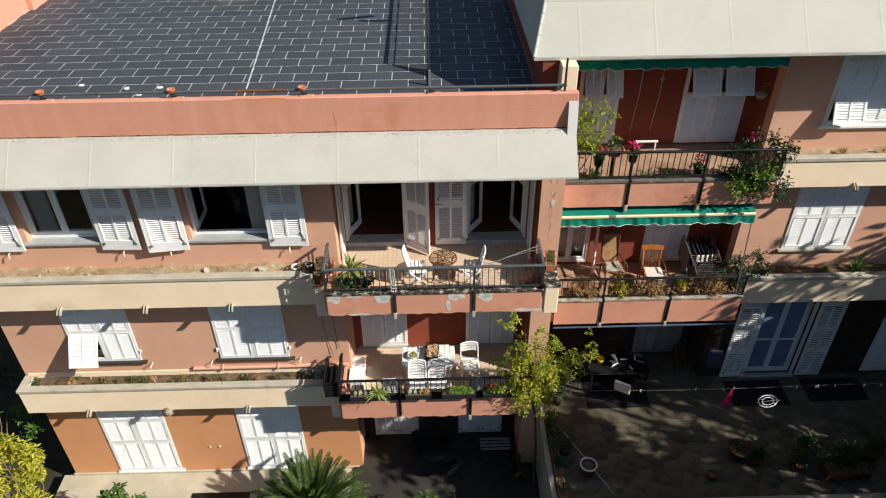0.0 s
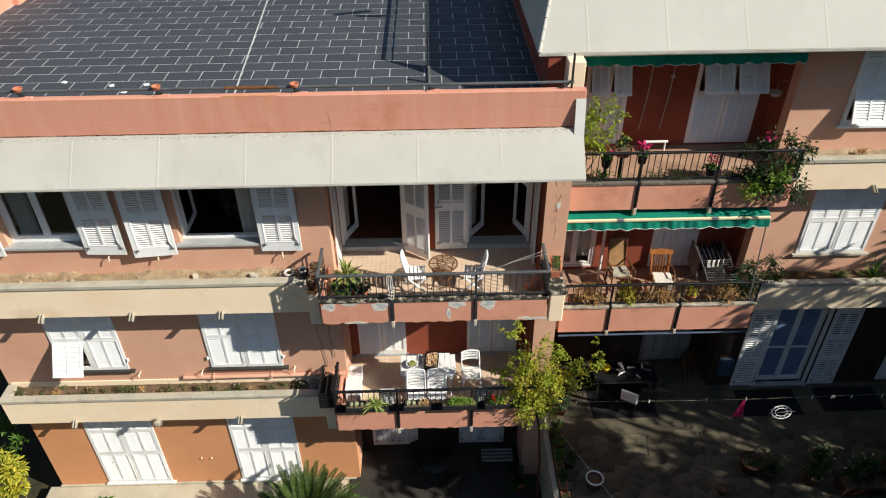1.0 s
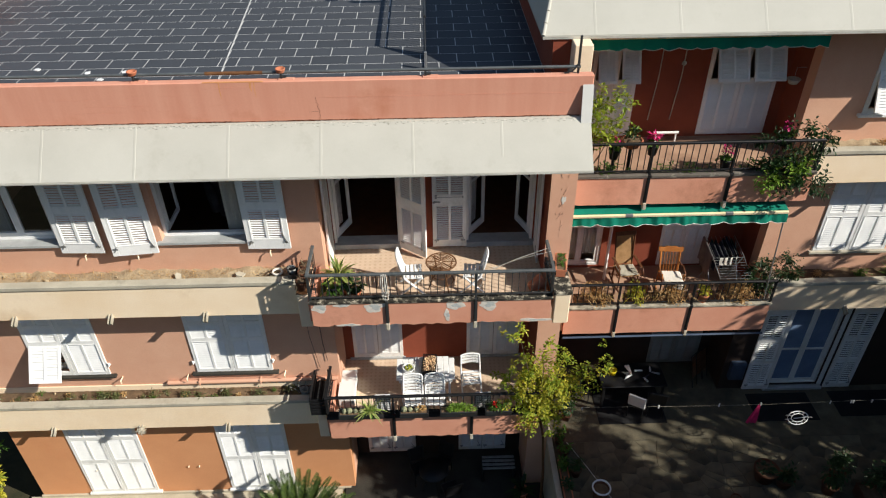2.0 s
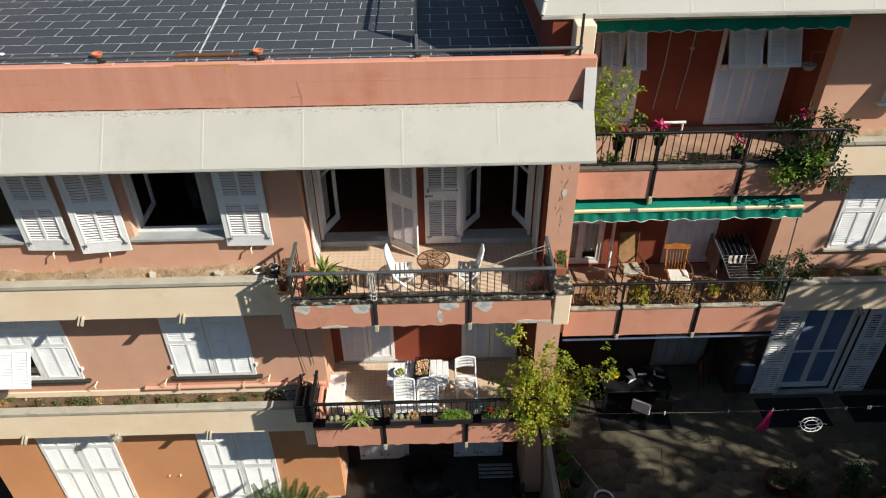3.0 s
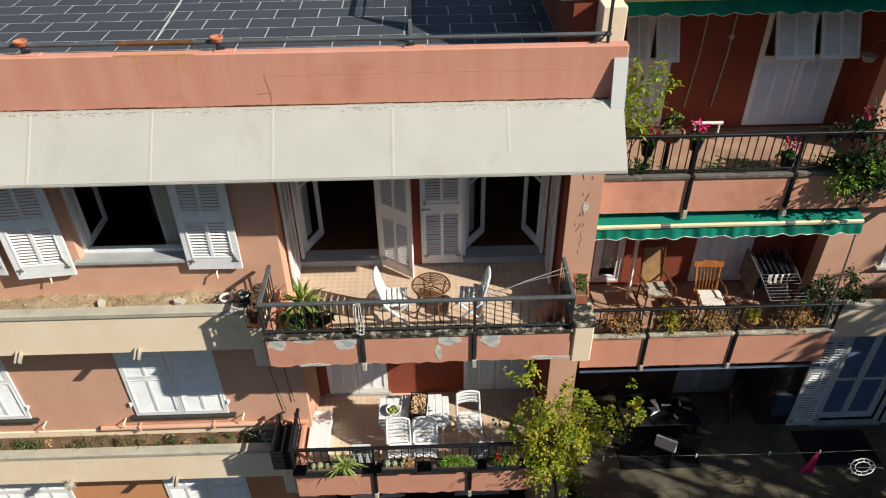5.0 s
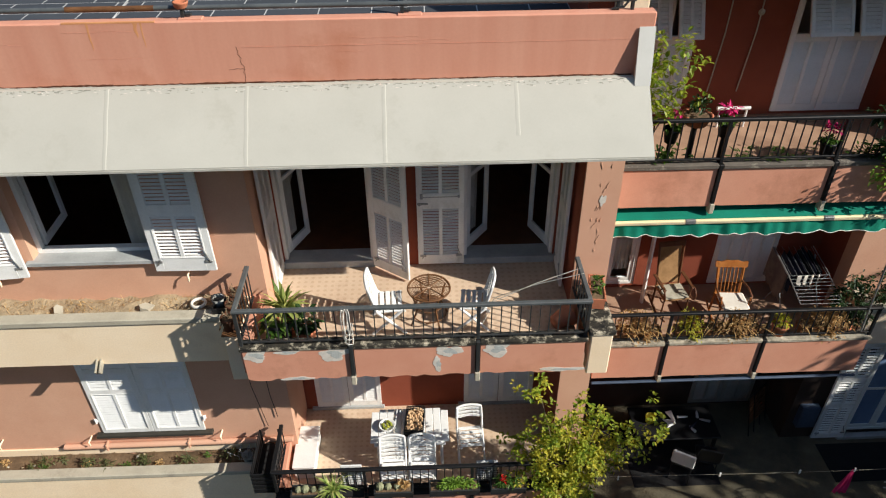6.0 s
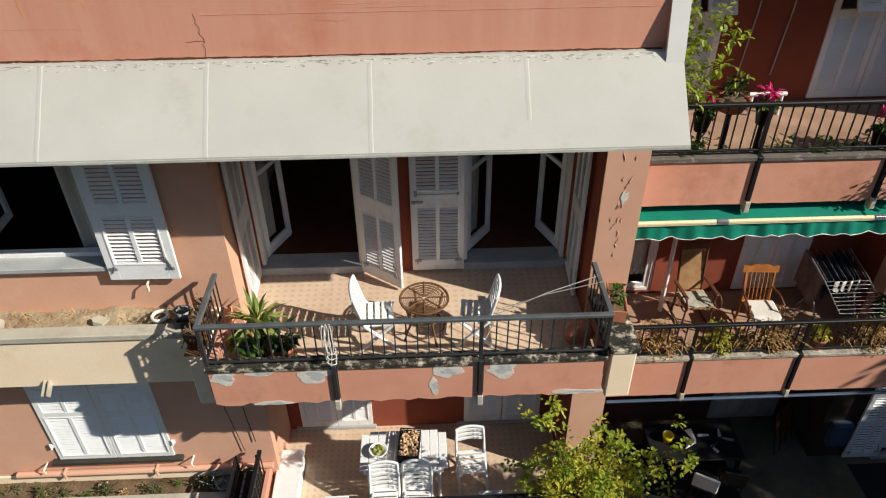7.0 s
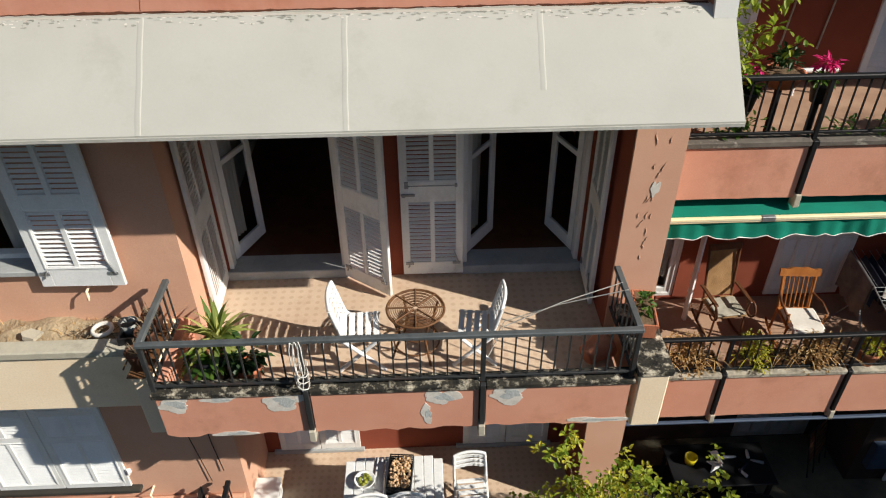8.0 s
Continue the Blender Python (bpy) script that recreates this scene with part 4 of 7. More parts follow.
part("board", Mesh().box(0, 0.07, -0.02, 0.02, 0, 2.3, 0.005), OLDWHITE, lb)
cu = thing("curtain", "white gathered curtain hanging inside the balcony door", "curtain", "curtains")
vs = [(3.78 + 0.94 * i / 36, RB + 0.16 + 0.03 * math.sin(i * 1.9), z) for i in range(37) for z in (RB_F + 0.3, 7.35)]
part("cloth", Mesh().add(vs, [[2 * i, 2 * i + 2, 2 * i + 3, 2 * i + 1] for i in range(36)], smooth=True), CURTAIN, cu)
# The terrace pair is greyed, its deep shade put into the paint.
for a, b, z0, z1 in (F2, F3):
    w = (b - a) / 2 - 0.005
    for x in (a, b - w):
        shutter(pose(x, RB - 0.005, z0), w, z1 - z0, [(0.12, 1.0), (1.12, 1.95)], closed=True, label="grey-white louvred door shutter, closed, in shade" if z0 > 4 else "door shutter, closed, greyed to deepen its shade", mat=OLDWHITE if z0 > 4 else GREYPLASTIC)

# ---- balcony fronts ----


def front(name, x0, x1, yf, bottom, top, posts, rail_z, floor_z, cap_mat, rough_ends=False, sides=(None, None), post_drop=0.1, rail_mat=RAILPAINT, bar_mat=IRON, pitch=0.12):
    """Apron panels between posts, capping kerb, and a railing whose posts run down the apron."""
    ap = structure("apron_" + name, Mesh().box(x0, x1, yf + 0.04, yf + 0.1, bottom + 0.02, top - 0.06), RED, "balcony apron of salmon stuccoed panels", "apron")
    xs = [x0, *posts, x1]
    rnd = random.Random(name)
    for k in range(len(xs) - 1):
        a, b = xs[k] + (0.035 if k else 0), xs[k + 1] - (0.035 if k < len(posts) else 0)
        pts = [(a, top - 0.06), (a, bottom + rnd.uniform(-0.02, 0.02))]
        m = 14
        for i in range(1, m):
            pts.append((a + (b - a) * i / m, bottom + (rnd.uniform(-0.025, 0.02) if rough_ends else rnd.uniform(-0.004, 0.004))))
        pts += [(b, bottom + rnd.uniform(-0.01, 0.02)), (b, top - 0.06)]
        part("panel", Mesh().prism(pts, 'y', yf, yf + 0.04), APRON, ap)
    for k in range(len(xs) - 1):
        a, b = xs[k] + (0.03 if k else -0.03), xs[k + 1] - (0.03 if k < len(posts) else -0.03)
        m = Mesh()
        n_ = max(1, int((b - a) / 1.4))
        for i in range(n_):
            u, v = a + (b - a) * i / n_, a + (b - a) * (i + 1) / n_
            d = rnd.uniform(0, 0.012)
            m.box(u, v + 0.002, yf - 0.03 + d, yf + 0.16, top - 0.06, top + rnd.uniform(-0.006, 0.004), 0.008)
        part("capping", m, cap_mat, ap, "weathered stone capping")
    rl = thing("balcony_railing", "dark painted iron balcony railing", "railing", "balcony railings")
    yr = yf + 0.04
    part("top_rail", Mesh().box(x0 - 0.03, x1 + 0.03, yr - 0.03, yr + 0.03, rail_z - 0.045, rail_z, 0.008), rail_mat, rl, "grey painted top rail")
    part("bottom_rail", Mesh().box(x0, x1, yr - 0.015, yr + 0.015, top + 0.05, top + 0.075, 0.003), bar_mat, rl)
    bar = Mesh().box(-0.007, 0.007, -0.007, 0.007, 0, rail_z - 0.05 - top - 0.07).data("bar", bar_mat)
    x = x0 + pitch
    while x < x1 - 0.04:
        if min([abs(x - p) for p in posts] + [9]) > 0.05:
            ob = new("bar", bar)
            ob.parent, ob.location = rl, (x, yr, top + 0.07)
        x += pitch
    for p in posts:
        po = part("post", Mesh().box(p - 0.025, p + 0.025, yf - 0.03, yf + 0.02, bottom - 0.02, top, 0.004).box(p - 0.022, p + 0.022, yr - 0.02, yr + 0.02, top, rail_z - 0.046, 0.004), bar_mat, rl)
        part("foot", Mesh().box(p - 0.035, p + 0.03, yf - 0.05, yf + 0.06, bottom - post_drop, bottom + 0.05, 0.008), CONCRETE, po, "pale cement post foot")
    for e, x in ((0, x0), (1, x1)):
        part("end_post", Mesh().box(x - 0.022, x + 0.022, yr - 0.02, yr + 0.02, top - 0.05, rail_z - 0.046, 0.004), bar_mat, rl)
        if sides[e]:
            yb = sides[e]
            s = Mesh().box(x - 0.03, x + 0.03, yr + 0.03, yb, rail_z - 0.045, rail_z, 0.008)
            part("side_rail", s, rail_mat, rl, "grey painted side rail")
            part("side_bottom_rail", Mesh().box(x - 0.015, x + 0.015, yr, yb, top + 0.05, top + 0.075, 0.003), bar_mat, rl)
            y = yr + pitch
            while y < yb:
                ob = new("bar", bar)
                ob.parent, ob.location = rl, (x, y, top + 0.07)
                y += pitch
    return ap


AP_UP = front("upper", -1.36, 2.96, 0.0, 6.42, 7.0, [0.0, 1.6], 7.59, MID, KERB, True, (0.92, 0.92))
front("lower", -1.36, 2.98, 0.0, 3.24, 3.9, [-0.03, 1.57], 4.45, LOW, BLACKMAT, True, (0.92, None), rail_mat=BLACKMETAL, bar_mat=BLACKMETAL)
front("east_upper", 3.52, 7.9, RF - 0.03, 7.96, 8.6, [4.84, 6.35], 9.24, UP_F, GREYEDGE, rail_mat=BLACKMETAL, bar_mat=BLACKMETAL)
front("east_lower", 3.6, 7.92, RF - 0.03, 4.66, 5.42, [4.7, 6.25], 6.0, RB_F, EDGE, rail_mat=BLACKMETAL, bar_mat=BLACKMETAL)
for x, z0, z1, yf in ((-1.36, 6.42, 7.0, 0.0), (-1.36, 3.24, 3.9, 0.0)):
    structure("apron_side", Mesh().box(x - 0.06, x + 0.06, yf + 0.1, W, z0 + 0.02, z1 - 0.02, 0.01), APRON, "salmon stuccoed side of the balcony", "apron")
    structure("planter_end", Mesh().box(-1.64, x - 0.062, 0.22, W, z0 - 0.22, z1 - 0.02, 0.015), CREAM, "cream cement end block of the planter", "block")
structure("pilaster_foot", Mesh().box(3.02, 3.3, -0.02, 0.16, 6.36, 7.05, 0.015), CREAM, "cream painted end block of the balcony apron", "block")
structure("pilaster_cap", Mesh().box(2.99, 3.33, -0.04, 0.9, 7.05, 7.12, 0.01), KERB, "blackened stone cap", "cap")
structure("pilaster_wall", Mesh().box(3.06, 3.26, 0.16, 1.0, 6.42, 7.05, 0.01), APRON, "salmon stuccoed low side wall", "wall")
strip = Mesh().box(3.6, 7.95, RF - 0.08, RF - 0.03, 4.56, 4.595, 0.01)
structure("trim_awning_box", strip, BLUEMETAL, "slim dark metal awning case under the balcony", "awning case")

# ---- roof terrace details ----
rails = thing("roof_railing", "grey pipe railing along the roof parapet", "railing")
part("pipe", Mesh().tube([(-9.7, 0.99, 10.9), (3.25, 0.99, 10.9)], 0.026, 8), RAILPAINT, rails)
part("rusted_sleeve", Mesh().tube([(-2.65, 0.99, 10.9), (-1.75, 0.99, 10.9)], 0.03, 8), WICKER, rails, "rust-brown pipe sleeve")
for x in (-8.38, -6.08, -3.78, -1.47, 0.8):
    b = part("bracket", Mesh().box(x - 0.018, x + 0.018, 0.965, 1.015, 10.8, 10.88, 0.004).box(x + 0.018, x + 0.09, 0.97, 1.01, 10.82, 10.845, 0.004), IRON, rails, "rusty dark bracket")
    part("base_plate", Mesh().box(x - 0.05, x + 0.2, 0.93, 1.03, 10.785, 10.805, 0.006), PARAPET, b, "salmon painted base plate")
    if x < 0:
        part("cap", Mesh().lathe([(0.0, 0.0), (0.055, 0.0), (0.068, 0.01), (0.074, 0.045), (0.08, 0.05), (0.08, 0.066), (0.066, 0.066), (0.058, 0.035), (0.0, 0.03)], 16, (x, 0.99, 10.9)), TERRACOTTA, b, "weathered clay cap")
part("post", Mesh().box(3.2, 3.235, 0.97, 1.005, 10.79, 11.4, 0.004), IRON, rails)
part("post", Mesh().box(3.05, 3.08, 0.98, 1.01, 10.79, 10.9, 0.004), IRON, rails)
part("stay", Mesh().tube([(3.0, 0.98, 10.8), (3.12, 0.96, 10.83), (3.24, 0.98, 10.98)], 0.014, 6), IRON, rails)
fence = thing("roof_fence", "low thin iron railing across the roof terrace", "railing")
part("top_rail", Mesh().box(0.78, 0.82, 3.2, 9.6, 10.97, 11.02, 0.004), IRON, fence)
part("second_rail", Mesh().box(0.79, 0.81, 3.2, 9.6, 10.85, 10.875, 0.004), IRON, fence)
part("brace", Mesh().prism([(3.22, 11.0), (3.22, ROOF), (2.86, ROOF)], 'x', 0.79, 0.81), IRON, fence, "dark sheet brace")
part("short_post", Mesh().box(0.775, 0.825, 2.43, 2.48, ROOF, 10.62, 0.004), STEEL, fence, "short grey post")
part("kerb_rail", Mesh().box(0.785, 0.815, 2.48, 2.86, ROOF + 0.001, ROOF + 0.04, 0.004), STEEL, fence)
for k in range(53):
    y = 3.26 + 0.12 * k
    part("bar", Mesh().box(0.794, 0.806, y - 0.006, y + 0.006, ROOF, 10.97), IRON, fence)
aerial = thing("roof_aerial", "thin metal aerial mast on the higher roof", "aerial")
part("mast", Mesh().tube([(3.31, 4.58, 11.93), (3.31, 4.58, 13.7)], 0.012, 6), STEEL, aerial)
part("boom", Mesh().tube([(2.98, 4.5, 13.57), (3.78, 4.72, 13.57)], 0.06, 6), STEEL, aerial)
part("reflector", Mesh().box(3.1, 3.85, 4.52, 4.6, 13.2, 13.3), STEEL, aerial)

# ---- awnings ----


def awning(x0, x1, yb, zb, yf, zf, label):
    aw = thing("awning", label, "awning", "awnings")
    part("cloth", Mesh().prism([(yb, zb), (yf, zf), (yf, zf + 0.012), (yb, zb + 0.012)], 'x', x0, x1), GREEN, aw, "green awning cloth")
    bar = part("front_bar", Mesh().box(x0, x1, yf - 0.04, yf + 0.02, zf - 0.06, zf + 0.0, 0.01), AWNBAR, aw, "cream front bar with a groove")
    part("groove", Mesh().box(x0, x1, yf - 0.043, yf - 0.04, zf - 0.036, zf - 0.028), CONCRETE, bar)
    k = 0
    while x0 + 1.1 + 1.9 * k < x1:
        part("clip", Mesh().box(x0 + 1.1 + 1.9 * k, x0 + 1.24 + 1.9 * k, yf - 0.046, yf + 0.03, zf - 0.05, zf + 0.006, 0.004), STEEL, bar, "grey clip")
        k += 1
    vs, fs, vt = [], [], []
    n_ = int((x1 - x0) / 0.025)
    for i in range(n_ + 1):
        x = x0 + (x1 - x0) * i / n_
        y = yf - 0.02 + 0.018 * math.sin(i * 0.33) + 0.01 * math.sin(i * 0.11) + 0.008 * math.sin(i * 0.83 + 2 * math.sin(i * 0.07))
        low = zf - 0.225 - 0.036 * abs(math.sin((x - x0) * math.pi / 0.3))
        vs += [(x, y * 0.3 + (yf - 0.02) * 0.7, zf - 0.06), (x, y, (zf - 0.06 + low) / 2), (x, y - 0.01, low)]
        vt.append((x, y - 0.01, low))
        if i:
            a = 3 * (i - 1)
            fs += [[a, a + 3, a + 4, a + 1], [a + 1, a + 4, a + 5, a + 2]]
    va = part("valance", Mesh().add(vs, fs, smooth=True), GREEN, aw, "scalloped green valance")
    part("piping", Mesh().tube(vt[::2], 0.006, 4, False), ROPE, va, "pale piping")
    return aw


awning(3.4, 7.6, 1.95, 7.9, 1.4, 7.795, "green awning with scalloped valance, nearly rolled in")
awning(3.6, 7.65, 2.2, 11.1, 1.93, 11.04, "green awning rolled in under the eave")
pole = thing("steel_pole", "thin grey steel pole from awning to railing", "pole")
part("pole", Mesh().tube([(7.57, 1.42, 7.76), (7.76, 1.5, 5.5)], 0.015, 6), STEEL, pole)

# ---- furniture ----


def resin_chair(at, label, group="white garden chairs", slats=6):
    """A folding resin chair: slatted seat, bowed slatted back, crossed legs."""
    c = thing("garden_chair", label, "chair", group, at=at)
    w = 0.21
    for i in range(5):
        y = -0.17 + 0.085 * i
        part("seat_slat", Mesh().box(-0.21, 0.21, y - 0.031, y + 0.031, 0.425, 0.445, 0.006), PLASTIC, c)
    for s in (-1, 1):
        part("seat_rail", Mesh().box(s * 0.205 - 0.015, s * 0.205 + 0.015, -0.2, 0.2, 0.40, 0.425, 0.006), PLASTIC, c)
    for s in (-1, 1):
        part("leg", Mesh().tube([(s * w, 0.24, 0.0), (s * w, -0.2, 0.42)], 0.024, 6), PLASTIC, c)
        part("leg", Mesh().tube([(s * (w + 0.03), -0.24, 0.0), (s * (w + 0.03), 0.16, 0.44), (s * (w + 0.03), 0.22, 0.66), (s * (w + 0.02), 0.27, 0.86)], 0.024, 6), PLASTIC, c)
    top = [(-0.24 + 0.48 * i / 8, 0.27 + 0.03 * math.sin(math.pi * i / 8), 0.86 + 0.03 * math.sin(math.pi * i / 8) ** 0.5) for i in range(9)]
    part("back_top", Mesh().tube(top, 0.022, 6), PLASTIC, c)
    for k in range(6 - slats, 6):
        z = 0.475 + 0.068 * k
        y = 0.175 + 0.018 * k
        pts = [(-0.22 + 0.44 * i / 6, y + 0.03 * math.sin(math.pi * i / 6), z) for i in range(7)]
        m = Mesh()
        for a, b in zip(pts, pts[1:]):
            m.box(a[0], b[0] + 0.003, min(a[1], b[1]) - 0.006, max(a[1], b[1]) + 0.006, z - 0.024, z + 0.024)
        part("back_slat", m, PLASTIC, c)
    return c


CH = "white slatted resin garden chair"
ch0 = resin_chair(pose(0.45, 0.76, MID, 0, 0, 93) @ Matrix.Scale(0.93, 4), CH + " beside the wicker table on the balcony")
copy_thing(ch0, pose(1.6, 0.77, MID, 0, 0, -97) @ Matrix.Scale(0.95, 4))
ch1 = copy_thing(ch0, pose(0.37, 0.4, LOW, 0, 0, 1) @ Matrix.Diagonal((0.9, 1, 1.1, 1)))
ch2 = copy_thing(ch0, pose(0.82, 0.4, LOW, 0, 0, -2) @ Matrix.Diagonal((0.9, 1, 1.1, 1)))
ch3 = resin_chair(pose(1.62, 1.0, LOW, 0, 0, 4) @ Matrix.Diagonal((0.86, 1, 0.94, 1)), CH, slats=3)
for c in (ch1, ch2, ch3):
    c["label"] = CH + " at the dining table"

wt = thing("wicker_table", "round brown wicker table with a woven top", "table", at=pose(1.0, 0.83, MID) @ Matrix.Scale(1.05, 4))
tp = None
for k in range(12, -1, -1):
    r = 0.035 + 0.0195 * k
    ring_ = Mesh().tube([(r * math.cos(a * math.pi / 14), r * math.sin(a * math.pi / 14), 0.52 + 0.004 * (k % 2)) for a in range(29)], 0.0048 if k < 12 else 0.013, 5, False)
    if tp is None:
        tp = part("tabletop", ring_, WICKER, wt, "round woven cane top")
    else:
        part("cane_ring", ring_, WICKER, tp)
for k in range(8):
    a = k * math.pi / 4
    part("spoke", Mesh().tube([(0.02 * math.cos(a), 0.03 * math.sin(a), 0.532), (0.27 * math.cos(a), 0.27 * math.sin(a), 0.532)], 0.0085, 5), WICKER, tp)
for k in range(4):
    a = k * math.pi / 2 + 0.5
    part("leg", Mesh().tube([(0.24 * math.cos(a), 0.24 * math.sin(a), 0.5), (0.17 * math.cos(a), 0.17 * math.sin(a), 0.25), (0.27 * math.cos(a), 0.27 * math.sin(a), 0.0)], 0.014, 6), WICKER, wt)
for z, r in ((0.25, 0.17), (0.12, 0.22)):
    part("stretcher", Mesh().tube([(r * math.cos(a * math.pi / 10), r * math.sin(a * math.pi / 10), z) for a in range(21)], 0.009, 5, False), WICKER, wt)
dt = thing("dining_table", "white slatted resin garden table laid with fruit", "table", at=pose(0.64, 1.0, LOW))
for i in range(10):
    x = -0.56 + 0.124 * i
    part("top_slat", Mesh().box(x - 0.0588, x + 0.0588, -0.36 + (0.05 if i in (0, 9) else 0), 0.36 - (0.05 if i in (0, 9) else 0), 0.69, 0.715, 0.006), PLASTIC, dt)
for s in (-0.315, 0.315):
    part("apron_rail", Mesh().box(-0.56, 0.56, s - 0.015, s + 0.015, 0.63, 0.69, 0.005), PLASTIC, dt)
for sx in (-1, 1):
    for sy in (-1, 1):
        part("leg", Mesh().tube([(sx * 0.5, sy * 0.28, 0.0), (sx * 0.5, sy * 0.28, 0.68)], 0.025, 8), PLASTIC, dt)
bowl = thing("fruit_bowl", "white bowl heaped with yellow-green fruit", "bowl", at=pose(0.28, 0.97, LOW + 0.716))
part("bowl", Mesh().lathe([(0.0, 0.0), (0.06, 0.0), (0.1, 0.05), (0.135, 0.085), (0.125, 0.087), (0.09, 0.05), (0.0, 0.02)], 18), PLASTIC, bowl)
rnd = random.Random(3)
for k in range(14):
    a, r = rnd.uniform(0, 6.28), 0.07 * math.sqrt(rnd.random())
    part("fruit", Mesh().ball((r * math.cos(a), r * math.sin(a), 0.065 + rnd.uniform(0, 0.03)), 0.024), FRUIT, bowl)
crate = thing("crate", "dark plastic crate full of walnuts", "crate", at=pose(0.72, 1.03, LOW + 0.716, 0, 0, -5))
cw, cd, chh = 0.15, 0.25, 0.14
part("base", Mesh().box(-cw, cw, -cd, cd, 0, 0.008), BLACKMETAL, crate)
for z in (0.01, 0.05, 0.09, 0.13):
    for y in (-cd, cd - 0.008):
        part("slat", Mesh().box(-cw, cw, y, y + 0.008, z, z + 0.02), BLACKMETAL, crate)
    for x in (-cw, cw - 0.008):
        part("slat", Mesh().box(x, x + 0.008, -cd + 0.008, cd - 0.008, z, z + 0.02), BLACKMETAL, crate)
for x in (-cw, -0.05, 0.05, cw - 0.008):
    for y in (-cd - 0.001, cd - 0.009):
        part("upright", Mesh().box(x, x + 0.008, y, y + 0.01, 0.008, chh), BLACKMETAL, crate)
nuts = Mesh()
for k in range(230):
    nuts.ball((rnd.uniform(-cw + 0.025, cw - 0.025), rnd.uniform(-cd + 0.025, cd - 0.025), rnd.uniform(0.07, 0.145)), 0.021, 0.02, 0.024, 6, 4)
tagged(part("walnuts", nuts, NUTS, crate, "heap of brown walnuts"), kind="stuff")
box_ = thing("storage_box", "low pale grey painted storage box on the balcony floor", "box", at=pose(-1.06, 1.0, LOW) @ Matrix.Diagonal((1.1, 1, 0.7, 1)))
part("body", Mesh().box(-0.15, 0.15, -0.4, 0.4, 0, 0.4, 0.01), OLDWHITE, box_)
part("lid", Mesh().box(-0.165, 0.165, -0.415, 0.415, 0.4, 0.43, 0.008), OLDWHITE, box_)
for k, x in enumerate((-0.62, 0.1, 1.95)):
    bd = thing("white_board", "white plastic board lying on the balcony floor", "board", "white boards", at=pose(x, 0.33, LOW + 0.003))
    part("board", Mesh().box(-0.28, 0.28, -0.09, 0.07, 0, 0.03, 0.008).box(-0.05, 0.05, -0.02, 0.0, 0.03, 0.04, 0.003), PLASTIC, bd)


def rocker(at, wood, seat_mat, label, tall=1.05, cane=False):
    """A rocking chair with spindles or a cane back."""
    c = thing("rocking_chair", label, "chair", "rocking chairs", at=at)
    for s in (-1, 1):
        arc = [(s * 0.23, 0.75 * (t_ - 0.5), 0.02 + 0.3 * (t_ - 0.5) ** 2) for t_ in [i / 8 for i in range(9)]]
        part("runner", Mesh().tube(arc, 0.017, 6), wood, c)
        part("leg", Mesh().tube([(s * 0.23, -0.2, 0.03), (s * 0.21, -0.19, 0.42), (s * 0.24, -0.18, 0.64)], 0.016, 6), wood, c)
        part("back_post", Mesh().tube([(s * 0.22, 0.2, 0.03), (s * 0.2, 0.2, 0.42), (s * 0.22, 0.34, tall)], 0.019, 6), wood, c)
        if cane:
            part("armrest", Mesh().box(s * 0.25 - 0.03, s * 0.25 + 0.03, -0.22, 0.25, 0.63, 0.655, 0.008), wood, c)
    part("seat", Mesh().box(-0.23, 0.23, -0.22, 0.22, 0.4, 0.44, 0.012), seat_mat if cane else wood, c)
    if cane:
        part("crest_rail", Mesh().box(-0.24, 0.24, -0.016, 0.016, -0.05, 0.05, 0.014, m=pose(0, 0.335, tall - 0.03, -14, 0, 0)), wood, c)
        for s in (-1, 1):
            part("arm_scroll", Mesh().tube([(s * 0.27, -0.2 + 0.11 * math.cos(a * 0.45), 0.53 + 0.12 * math.sin(a * 0.45)) for a in range(13)], 0.014, 6), wood, c)
    else:
        crest = [(-0.27, -0.07)] + [(0.27 * (i / 10 - 1), 0.05 + 0.009 * math.cos(i * math.pi / 3.3) - 0.03 * abs(i / 10 - 1)) for i in range(21)] + [(0.27, -0.07)] + [(0.2 - 0.04 * i, -0.085 + 0.012 * (i % 2)) for i in range(11)]
        cr_ = Mesh().prism(crest, 'y', -0.018, 0.018)
        cr_.v = [tuple(pose(0, 0.335, tall - 0.03, -14, 0, 0) @ Vector(v)) for v in cr_.v]
        part("crest_rail", cr_, wood, c, "carved crest rail")
        for s in (-1, 1):
            part("armrest", Mesh().tube([(s * 0.22, 0.25, 0.66), (s * 0.27, 0.05, 0.66), (s * 0.27, -0.16, 0.64), (s * 0.25, -0.2, 0.58), (s * 0.23, -0.17, 0.44)], 0.016, 6), DARKWOOD, c, "dark bent armrest")
    if cane:
        part("back_panel", Mesh().box(-0.2, 0.2, -0.012, 0.012, 0.0, tall - 0.52, 0.006, m=pose(0, 0.21, 0.46, -13.5, 0, 0)), seat_mat, c, "beige cane back panel")
    else:
        for i in range(7):
            x = -0.18 + 0.06 * i
            part("spindle", Mesh().tube([(x, 0.2, 0.43), (x * 1.04, 0.28, 0.75), (x * 1.05, 0.33, tall - 0.08)], 0.0105, 6), wood, c)
    return c


rocker(pose(5.2, 2.82, RB_F, 0, 0, 6), DARKWOOD, CANE, "dark wooden rocking chair with beige cane seat and back", 1.24, True)
rocker(pose(6.12, 2.55, RB_F, 0, 0, -4), HONEYWOOD, HONEYWOOD, "honey-coloured wooden rocking chair with spindle back", 1.0)
pad = thing("cushion", "flat faded pale cloth pad on the cane rocking chair", "cushion", at=pose(5.2, 2.8, RB_F + 0.445, 0, 0, 6))
